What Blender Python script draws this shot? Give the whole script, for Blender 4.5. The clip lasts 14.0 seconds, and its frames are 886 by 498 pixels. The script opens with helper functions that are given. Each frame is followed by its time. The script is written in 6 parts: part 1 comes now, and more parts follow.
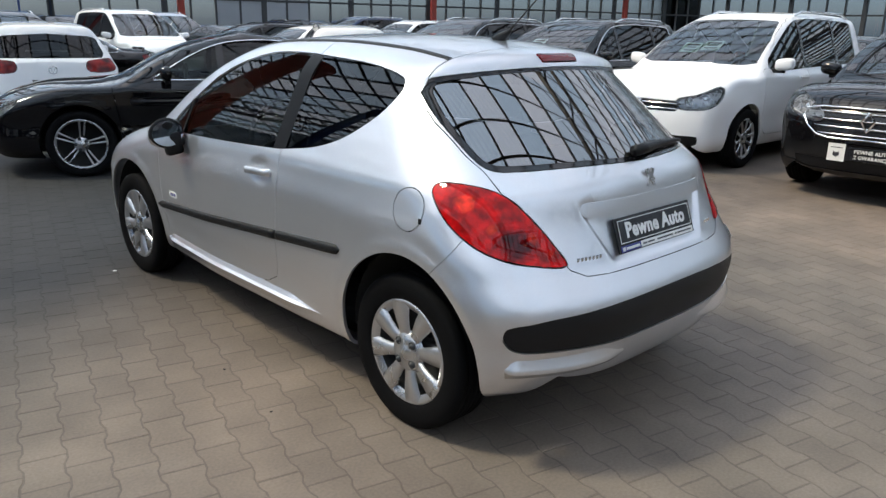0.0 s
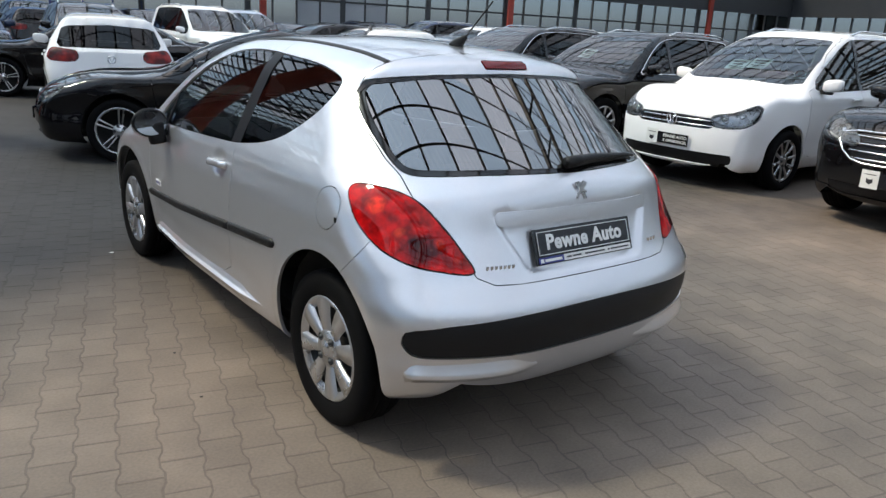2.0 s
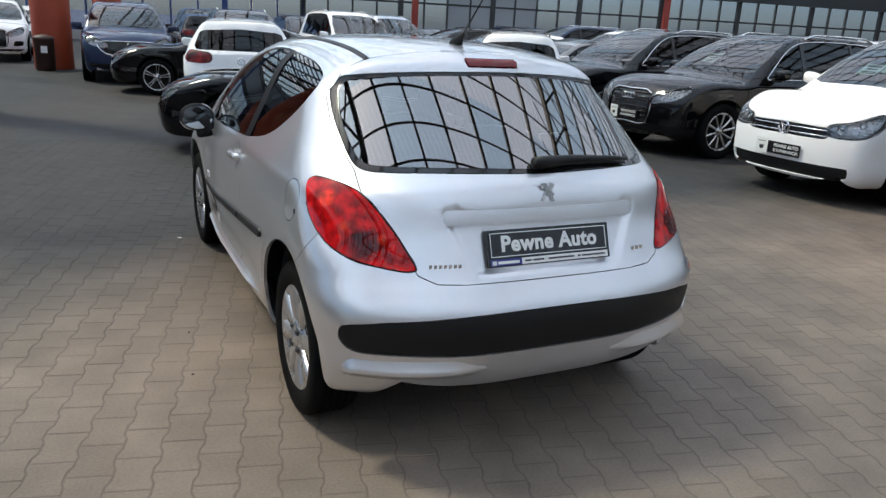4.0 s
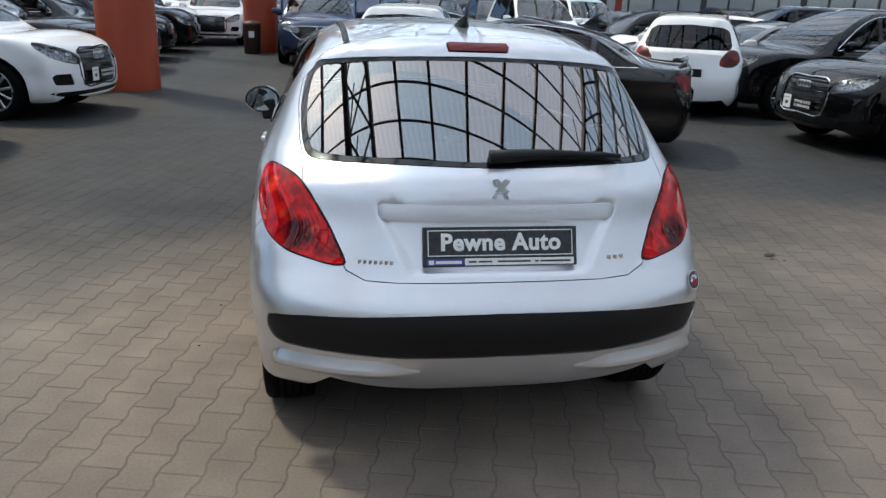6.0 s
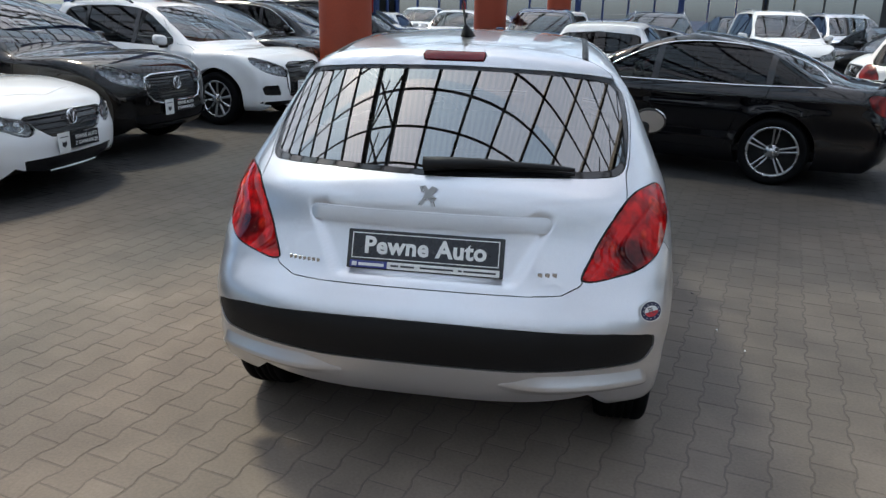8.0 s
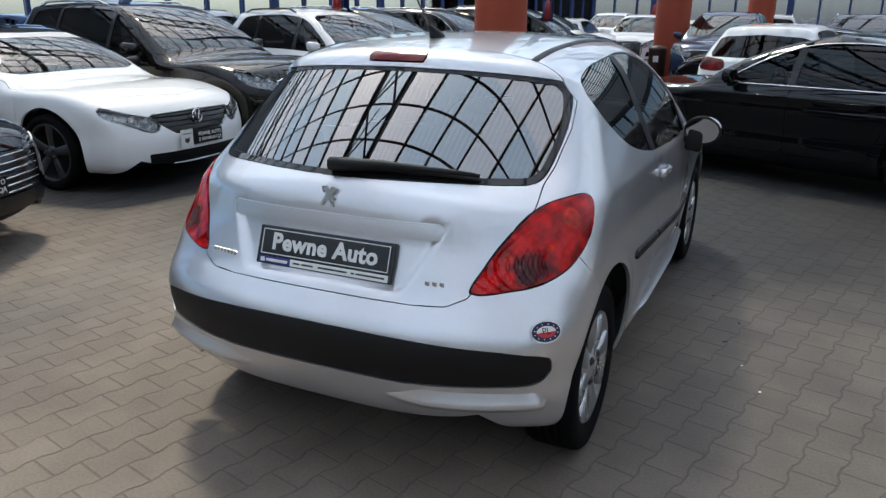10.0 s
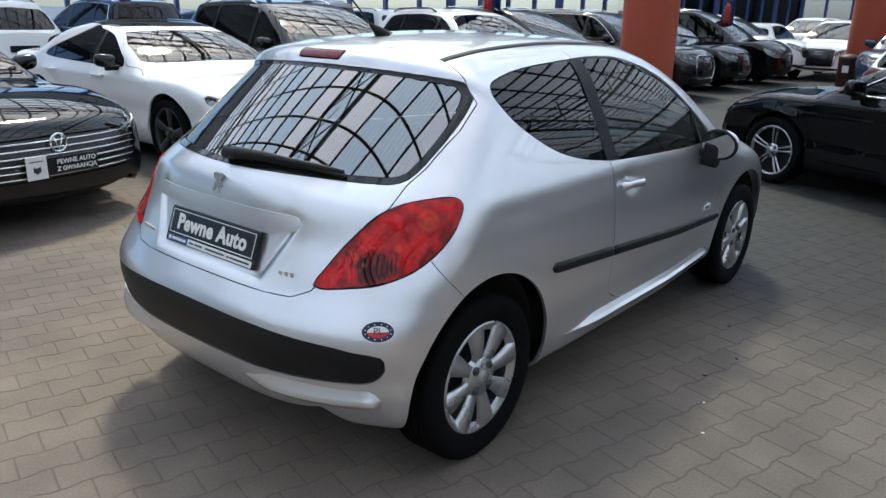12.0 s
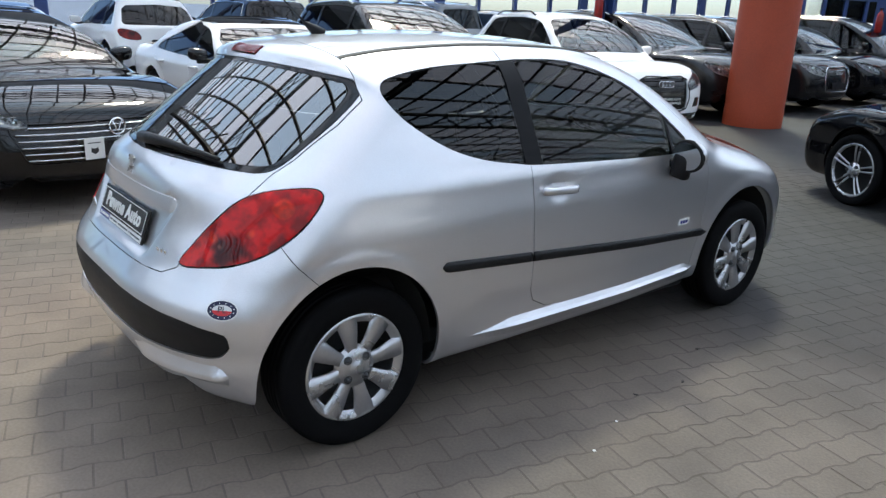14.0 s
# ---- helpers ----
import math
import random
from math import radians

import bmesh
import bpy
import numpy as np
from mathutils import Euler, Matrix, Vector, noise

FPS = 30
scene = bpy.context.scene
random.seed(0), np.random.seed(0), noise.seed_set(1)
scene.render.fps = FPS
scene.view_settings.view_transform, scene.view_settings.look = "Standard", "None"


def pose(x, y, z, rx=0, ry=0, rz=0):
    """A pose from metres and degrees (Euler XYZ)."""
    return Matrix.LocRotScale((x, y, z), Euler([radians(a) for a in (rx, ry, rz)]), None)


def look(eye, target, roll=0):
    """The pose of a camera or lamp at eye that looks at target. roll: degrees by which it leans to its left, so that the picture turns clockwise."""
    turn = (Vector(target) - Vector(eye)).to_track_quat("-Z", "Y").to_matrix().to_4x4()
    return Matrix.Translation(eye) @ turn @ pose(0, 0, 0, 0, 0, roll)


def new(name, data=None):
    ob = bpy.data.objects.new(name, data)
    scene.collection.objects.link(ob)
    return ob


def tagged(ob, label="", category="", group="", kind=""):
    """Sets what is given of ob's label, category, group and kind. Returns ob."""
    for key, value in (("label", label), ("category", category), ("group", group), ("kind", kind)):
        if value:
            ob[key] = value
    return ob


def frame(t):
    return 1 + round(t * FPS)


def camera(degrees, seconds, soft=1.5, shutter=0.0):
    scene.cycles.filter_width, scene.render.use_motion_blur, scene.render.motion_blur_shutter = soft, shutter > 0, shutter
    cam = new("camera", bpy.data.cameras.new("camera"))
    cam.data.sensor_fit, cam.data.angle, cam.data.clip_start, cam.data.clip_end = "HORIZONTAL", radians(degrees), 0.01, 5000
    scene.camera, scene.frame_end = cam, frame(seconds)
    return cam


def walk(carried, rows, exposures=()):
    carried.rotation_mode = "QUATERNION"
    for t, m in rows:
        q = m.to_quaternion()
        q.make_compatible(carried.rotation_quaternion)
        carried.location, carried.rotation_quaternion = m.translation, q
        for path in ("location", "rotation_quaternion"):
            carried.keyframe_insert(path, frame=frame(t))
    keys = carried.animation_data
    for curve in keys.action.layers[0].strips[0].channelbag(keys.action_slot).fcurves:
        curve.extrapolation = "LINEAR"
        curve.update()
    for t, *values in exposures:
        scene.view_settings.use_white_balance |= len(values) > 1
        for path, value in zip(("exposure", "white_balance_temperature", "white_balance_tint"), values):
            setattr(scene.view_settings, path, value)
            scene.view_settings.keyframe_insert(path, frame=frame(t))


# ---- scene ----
cam = camera(61.0, 14.0, soft=1.4)
PATH = [
    (0, (-2.54, -2.025, 1.518), (-1.217, -0.637, 0.949), 1.1),
    (0.5, (-2.383, -2.101, 1.521), (-1.058, -0.715, 0.953), 1.8),
    (1, (-2.223, -2.16, 1.526), (-0.954, -0.724, 0.953), 2.6),
    (1.5, (-2.168, -2.248, 1.519), (-0.933, -0.782, 0.948), 3.5),
    (2, (-2.123, -2.397, 1.531), (-0.941, -0.885, 0.97), 3.3),
    (2.5, (-1.977, -2.496, 1.535), (-0.834, -0.951, 0.982), 2.8),
    (3, (-1.704, -2.547, 1.537), (-0.613, -0.964, 0.987), 4.2),
    (3.5, (-1.601, -2.636, 1.536), (-0.627, -0.982, 0.972), 3.3),
    (4, (-1.513, -2.75, 1.536), (-0.667, -1.029, 0.967), 3.1),
    (6.5, (-0.339, -2.87, 1.574), (-0.136, -0.983, 0.943), 2.4),
    (7, (-0.082, -2.89, 1.575), (-0.03, -0.989, 0.955), 2.6),
    (7.5, (0.165, -2.941, 1.572), (0.019, -1.042, 0.961), 2.0),
    (8, (0.441, -2.881, 1.56), (0.134, -0.999, 0.956), 1.5),
    (10.5, (1.584, -2.468, 1.55), (0.67, -0.791, 0.955), 1.2),
    (11, (1.819, -2.377, 1.548), (0.8, -0.763, 0.952), 2.3),
    (11.5, (2.022, -2.16, 1.545), (0.907, -0.614, 0.942), 2.7),
    (12, (2.239, -1.978, 1.56), (1.023, -0.508, 0.959), 1.4),
    (12.5, (2.447, -1.857, 1.559), (1.146, -0.461, 0.961), 2.6),
    (13, (2.629, -1.67, 1.568), (1.267, -0.341, 0.953), 2.0),
    (13.5, (2.778, -1.472, 1.58), (1.355, -0.207, 0.969), 2.3),
    (14, (2.933, -1.348, 1.577), (1.454, -0.146, 0.972), 2.3),
]
walk(cam, [(t, look(eye, target, roll)) for t, eye, target, roll in PATH], exposures=[(0, 0.62, 7300, 10), (4, 0.58, 7300, 10), (8, 0.40, 7250, 10), (10.5, 0.48, 7200, 10), (12, 0.70, 7200, 10), (14, 0.92, 7150, 10)])

# ---- world, sun and exposure ----
scene.view_settings.exposure = 0.0
world = bpy.data.worlds.new("world")
scene.world = world
world.use_nodes = True
wn = world.node_tree.nodes
sky = wn.new("ShaderNodeTexSky")
sky.sky_type = "NISHITA"
sky.sun_disc = False
sky.sun_elevation, sky.sun_rotation = radians(55), radians(-45)
sky.air_density, sky.dust_density, sky.ozone_density = 1.0, 1.3, 1.0
wn["Background"].inputs["Strength"].default_value = 0.27
world.node_tree.links.new(sky.outputs[0], wn["Background"].inputs["Color"])
sun = new("sun", bpy.data.lights.new("sun", "SUN"))
sun.data.energy, sun.data.angle, sun.data.color = 5.0, radians(8), (1.0, 0.85, 0.68)
sun.matrix_world = look((0, 0, 30), (9, -9, 12))


# ---- materials ----
def material(name):
    m = bpy.data.materials.new(name)
    m.use_nodes = True
    return m, m.node_tree.nodes, m.node_tree.links


def surface(name, color, rough=0.5, metal=0.0, var=0.12, scale=6.0, fine=90.0, bump=0.0, coat=0.0, coords="Object", random_tone=0.0, spec=0.5):
    """Principled surface with mottling at two scales and a fine relief."""
    m, n, l = material(name)
    b = n["Principled BSDF"]
    tc = n.new("ShaderNodeTexCoord")
    a, c = n.new("ShaderNodeTexNoise"), n.new("ShaderNodeTexNoise")
    a.inputs["Scale"].default_value, c.inputs["Scale"].default_value = scale, fine
    a.inputs["Detail"].default_value, c.inputs["Detail"].default_value = 5, 2
    for q in (a, c):
        l.new(tc.outputs[coords], q.inputs["Vector"])
    mix = n.new("ShaderNodeMath")
    mix.operation = "ADD"
    l.new(a.outputs["Fac"], mix.inputs[0])
    l.new(c.outputs["Fac"], mix.inputs[1])
    ramp = n.new("ShaderNodeMapRange")
    ramp.inputs["From Min"].default_value, ramp.inputs["From Max"].default_value = 0.6, 1.4
    ramp.inputs["To Min"].default_value, ramp.inputs["To Max"].default_value = 1 - var, 1 + var
    l.new(mix.outputs[0], ramp.inputs["Value"])
    hsv = n.new("ShaderNodeHueSaturation")
    hsv.inputs["Color"].default_value = (*color, 1)
    last = ramp.outputs["Result"]
    if random_tone:
        oi = n.new("ShaderNodeObjectInfo")
        geo = n.new("ShaderNodeNewGeometry")
        add = n.new("ShaderNodeMath")
        add.operation = "ADD"
        l.new(oi.outputs["Random"], add.inputs[0])
        l.new(geo.outputs["Random Per Island"], add.inputs[1])
        fr = n.new("ShaderNodeMath")
        fr.operation = "FRACT"
        l.new(add.outputs[0], fr.inputs[0])
        mr = n.new("ShaderNodeMapRange")
        mr.inputs["To Min"].default_value, mr.inputs["To Max"].default_value = 1 - random_tone, 1 + random_tone
        l.new(fr.outputs[0], mr.inputs["Value"])
        mul = n.new("ShaderNodeMath")
        mul.operation = "MULTIPLY"
        l.new(last, mul.inputs[0])
        l.new(mr.outputs["Result"], mul.inputs[1])
        last = mul.outputs[0]
    l.new(last, hsv.inputs["Value"])
    l.new(hsv.outputs["Color"], b.inputs["Base Color"])
    b.inputs["Metallic"].default_value = metal
    rr = n.new("ShaderNodeMapRange")
    rr.inputs["To Min"].default_value, rr.inputs["To Max"].default_value = max(rough - 0.07, 0.0), rough + 0.07
    l.new(a.outputs["Fac"], rr.inputs["Value"])
    l.new(rr.outputs["Result"], b.inputs["Roughness"])
    b.inputs["Specular IOR Level"].default_value = spec
    if coat:
        b.inputs["Coat Weight"].default_value = coat
        b.inputs["Coat Roughness"].default_value = 0.03
    if bump:
        bp = n.new("ShaderNodeBump")
        bp.inputs["Strength"].default_value, bp.inputs["Distance"].default_value = bump, 0.004
        l.new(c.outputs["Fac"], bp.inputs["Height"])
        l.new(bp.outputs["Normal"], b.inputs["Normal"])
    return m


def paint(name, color, metal=0.0, rough=0.35, flake=0.05):
    """Car paint: pigment with fine flakes under a clear coat."""
    m, n, l = material(name)
    b = n["Principled BSDF"]
    tc = n.new("ShaderNodeTexCoord")
    v = n.new("ShaderNodeTexVoronoi")
    v.inputs["Scale"].default_value = 900
    s = n.new("ShaderNodeTexNoise")
    s.inputs["Scale"].default_value, s.inputs["Detail"].default_value = 2.5, 4
    l.new(tc.outputs["Object"], v.inputs["Vector"])
    l.new(tc.outputs["Object"], s.inputs["Vector"])
    mr = n.new("ShaderNodeMapRange")
    mr.inputs["To Min"].default_value, mr.inputs["To Max"].default_value = 1 - flake, 1 + flake
    l.new(v.outputs["Color"], mr.inputs["Value"])
    hsv = n.new("ShaderNodeHueSaturation")
    hsv.inputs["Color"].default_value = (*color, 1)
    l.new(mr.outputs["Result"], hsv.inputs["Value"])
    l.new(hsv.outputs["Color"], b.inputs["Base Color"])
    b.inputs["Metallic"].default_value, b.inputs["Roughness"].default_value = metal, rough
    b.inputs["Coat Weight"].default_value = 1.0
    b.inputs["Specular IOR Level"].default_value = 0.0
    dust = n.new("ShaderNodeMapRange")
    dust.inputs["From Min"].default_value, dust.inputs["From Max"].default_value = 0.35, 0.75
    dust.inputs["To Min"].default_value, dust.inputs["To Max"].default_value = 0.005, 0.05
    l.new(s.outputs["Fac"], dust.inputs["Value"])
    l.new(dust.outputs["Result"], b.inputs["Coat Roughness"])
    return m


def glass(name, tint, ior=1.9):
    """Thin pane: tinted see-through with mirror-like gloss."""
    m, n, l = material(name)
    n.remove(n["Principled BSDF"])
    t, g, mix, fr = n.new("ShaderNodeBsdfTransparent"), n.new("ShaderNodeBsdfGlossy"), n.new("ShaderNodeMixShader"), n.new("ShaderNodeFresnel")
    t.inputs["Color"].default_value = (*tint, 1)
    g.inputs["Roughness"].default_value = 0.0
    fr.inputs["IOR"].default_value = ior
    l.new(fr.outputs[0], mix.inputs[0])
    l.new(t.outputs[0], mix.inputs[1])
    l.new(g.outputs[0], mix.inputs[2])
    l.new(mix.outputs[0], n["Material Output"].inputs["Surface"])
    return m


SILVER = paint("silver_paint", (0.69, 0.69, 0.712), 0.87, 0.31, 0.09)
WHITE = paint("white_paint", (0.85, 0.85, 0.85), 0.0, 0.4, 0.01)
BLACK = paint("black_paint", (0.004, 0.004, 0.005), 0.0, 0.5, 0.1)
GRAPHITE = paint("graphite_paint", (0.014, 0.014, 0.016), 0.4, 0.4)
BROWN = paint("dark_brown_paint", (0.007, 0.006, 0.006), 0.3, 0.4)
BLUE = paint("dark_blue_paint", (0.03, 0.045, 0.09), 0.3, 0.4)
GREY = paint("grey_paint", (0.25, 0.26, 0.27), 0.5, 0.4)
RED = paint("red_paint", (0.30, 0.02, 0.02), 0.2, 0.4)
TRIM = surface("black_plastic", (0.006, 0.006, 0.007), 0.5, spec=0.3, bump=0.25, fine=400)
PILLAR = surface("pillar_film", (0.005, 0.005, 0.006), 0.4, var=0.05, spec=0.12)
FRIT = surface("window_print", (0.006, 0.006, 0.007), 0.08, var=0.02)
GLOSS_TRIM = surface("gloss_black_trim", (0.012, 0.012, 0.013), 0.15, var=0.05)
RUBBER = surface("tyre_rubber", (0.0045, 0.0045, 0.005), 0.8, bump=0.2, fine=150, spec=0.08)
CAP = surface("silver_wheel_cover", (0.50, 0.505, 0.52), 0.28, 0.85, var=0.06)
ALLOY = surface("alloy_rim", (0.50, 0.50, 0.51), 0.28, 0.9, var=0.06)
DARK_ALLOY = surface("dark_alloy", (0.06, 0.06, 0.065), 0.35, 0.5, var=0.06)
CHROME = surface("chrome", (0.80, 0.81, 0.83), 0.08, 1.0, var=0.03)
WELL = surface("wheel_well", (0.012, 0.012, 0.012), 0.9)
CABIN = surface("cabin_cloth", (0.035, 0.035, 0.037), 0.9, bump=0.3, fine=300)
CABIN_LIGHT = surface("headliner", (0.30, 0.30, 0.29), 0.9)
WINDOW = glass("car_glass", (0.24, 0.28, 0.27), 1.42)
WINDOW_REAR = glass("car_rear_glass", (0.20, 0.23, 0.23), 3.4)
SCREEN = glass("windscreen_glass", (0.50, 0.56, 0.55), 2.1)
WINDOW_DARK = glass("car_glass_dark", (0.09, 0.10, 0.105), 1.45)
LAMP_GLASS = glass("lamp_glass", (0.85, 0.87, 0.88), 1.6)
LAMP_DARK = surface("lamp_housing", (0.42, 0.43, 0.45), 0.28, 0.7, var=0.3, scale=25)
MIRROR = surface("mirror", (0.50, 0.52, 0.54), 0.01, 1.0, var=0.0)
WHITE_PLATE = surface("white_sheet", (0.75, 0.75, 0.73), 0.4, var=0.04)
BLACK_PLATE = surface("black_sheet", (0.012, 0.013, 0.017), 0.25, var=0.05)
PAPER = surface("blue_paper", (0.45, 0.62, 0.66), 0.6, var=0.05)
NAVY = surface("navy_print", (0.006, 0.008, 0.045), 0.3, var=0.03)
BLUE_FLAT = surface("blue_print", (0.02, 0.03, 0.20), 0.3, var=0.03)
RED_FLAT = surface("red_print", (0.55, 0.02, 0.03), 0.3, var=0.03)
INK = surface("ink", (0.02, 0.02, 0.025), 0.4, var=0.03)
ORANGE = surface("orange_paint", (0.33, 0.044, 0.012), 0.55, var=0.16, scale=1.2, fine=40, bump=0.1)
STEEL_DARK = surface("dark_steel", (0.035, 0.038, 0.042), 0.6, 0.0, var=0.2)
STEEL_BLUE = surface("blue_steel", (0.02, 0.048, 0.16), 0.45, var=0.12)
STEEL_RED = surface("red_steel", (0.30, 0.035, 0.022), 0.5, var=0.15)
STEEL_GREY = surface("grey_sheet", (0.30, 0.32, 0.34), 0.55, var=0.12, scale=0.8)
CONCRETE = surface("concrete", (0.30, 0.29, 0.28), 0.85, var=0.15, scale=0.7, bump=0.2)


def lens_red():
    """Red lamp cover: darker and lighter chambers behind a clear face."""
    m, n, l = material("red_lens")
    b = n["Principled BSDF"]
    tc = n.new("ShaderNodeTexCoord")
    v = n.new("ShaderNodeTexNoise")
    v.inputs["Scale"].default_value, v.inputs["Detail"].default_value = 9.0, 1.5
    l.new(tc.outputs["Object"], v.inputs["Vector"])
    ribs = n.new("ShaderNodeTexWave")
    ribs.bands_direction = "Z"
    ribs.inputs["Scale"].default_value, ribs.inputs["Distortion"].default_value = 38, 0.4
    l.new(tc.outputs["Object"], ribs.inputs["Vector"])
    ad = n.new("ShaderNodeMath")
    ad.operation = "MULTIPLY_ADD"
    ad.inputs[1].default_value = 0.05
    l.new(ribs.outputs["Fac"], ad.inputs[0])
    l.new(v.outputs["Fac"], ad.inputs[2])
    cr = n.new("ShaderNodeValToRGB")
    e = cr.color_ramp.elements
    e[0].position, e[0].color = 0.38, (0.035, 0.001, 0.002, 1)
    e[1].position, e[1].color = 0.72, (0.32, 0.012, 0.008, 1)
    mid = e.new(0.54)
    mid.color = (0.15, 0.002, 0.003, 1)
    l.new(ad.outputs[0], cr.inputs[0])
    l.new(cr.outputs[0], b.inputs["Base Color"])
    b.inputs["Roughness"].default_value = 0.35
    b.inputs["Specular IOR Level"].default_value = 0.1
    b.inputs["Coat Weight"].default_value, b.inputs["Coat Roughness"].default_value = 0.55, 0.005
    return m


def lens_tail():
    """Tail lamp cover of the hatchback: reflector bowls and dark chambers behind red plastic."""
    m, n, l = material("tail_lens")
    b = n["Principled BSDF"]
    tc, ab = n.new("ShaderNodeTexCoord"), n.new("ShaderNodeVectorMath")
    ab.operation = "ABSOLUTE"
    l.new(tc.outputs["Object"], ab.inputs[0])
    no = n.new("ShaderNodeTexNoise")
    no.inputs["Scale"].default_value, no.inputs["Detail"].default_value = 21, 2.0
    l.new(tc.outputs["Object"], no.inputs["Vector"])
    color = None
    spots = (((0.670, 0.405, 0.792), 0.036, 0.088, (0.07, 0.002, 0.003)), ((0.742, 0.249, 0.929), 0.030, 0.040, (0.75, 0.030, 0.012)),
             ((0.605, 0.432, 0.822), 0.010, 0.024, (0.80, 0.030, 0.012)), ((0.711, 0.342, 0.852), 0.012, 0.026, (0.78, 0.040, 0.015)), ((0.562, 0.477, 0.771), 0.008, 0.022, (0.80, 0.030, 0.012)), ((0.640, 0.425, 0.800), 0.006, 0.014, (0.40, 0.10, 0.07)))
    for at, r0, r1, tint in spots:
        d, mr, ad, mx = n.new("ShaderNodeVectorMath"), n.new("ShaderNodeMapRange"), n.new("ShaderNodeMath"), n.new("ShaderNodeMix")
        d.operation = "DISTANCE"
        d.inputs[1].default_value = at
        l.new(ab.outputs[0], d.inputs[0])
        ad.operation = "MULTIPLY_ADD"
        ad.inputs[1].default_value = 0.045
        l.new(no.outputs["Fac"], ad.inputs[0])
        l.new(d.outputs["Value"], ad.inputs[2])
        mr.interpolation_type = "SMOOTHSTEP"
        mr.inputs["From Min"].default_value, mr.inputs["From Max"].default_value = r0 + 0.0225, r1 + 0.0225
        mr.inputs["To Min"].default_value, mr.inputs["To Max"].default_value = 1.0, 0.0
        l.new(ad.outputs[0], mr.inputs["Value"])
        mx.data_type = "RGBA"
        mx.inputs["A"].default_value = (0.46, 0.005, 0.006, 1)
        if color is not None:
            l.new(color, mx.inputs["A"])
        mx.inputs["B"].default_value = (*tint, 1)
        l.new(mr.outputs["Result"], mx.inputs["Factor"])
        color = mx.outputs["Result"]
    hs, var = n.new("ShaderNodeHueSaturation"), n.new("ShaderNodeMapRange")
    var.inputs["From Min"].default_value, var.inputs["From Max"].default_value = 0.36, 0.64
    var.inputs["To Min"].default_value, var.inputs["To Max"].default_value = 0.45, 1.40
    l.new(no.outputs["Fac"], var.inputs["Value"])
    l.new(var.outputs["Result"], hs.inputs["Value"])
    l.new(color, hs.inputs["Color"])
    l.new(hs.outputs["Color"], b.inputs["Base Color"])
    b.inputs["Roughness"].default_value = 0.4
    b.inputs["Specular IOR Level"].default_value = 0.0
    b.inputs["Coat Weight"].default_value, b.inputs["Coat Roughness"].default_value, b.inputs["Coat IOR"].default_value = 0.85, 0.004, 1.42
    return m


RED_LENS = lens_red()
TAIL_LENS = lens_tail()
BRAKE_LENS = surface("brake_lens", (0.14, 0.005, 0.008), 0.12, var=0.2, scale=30)


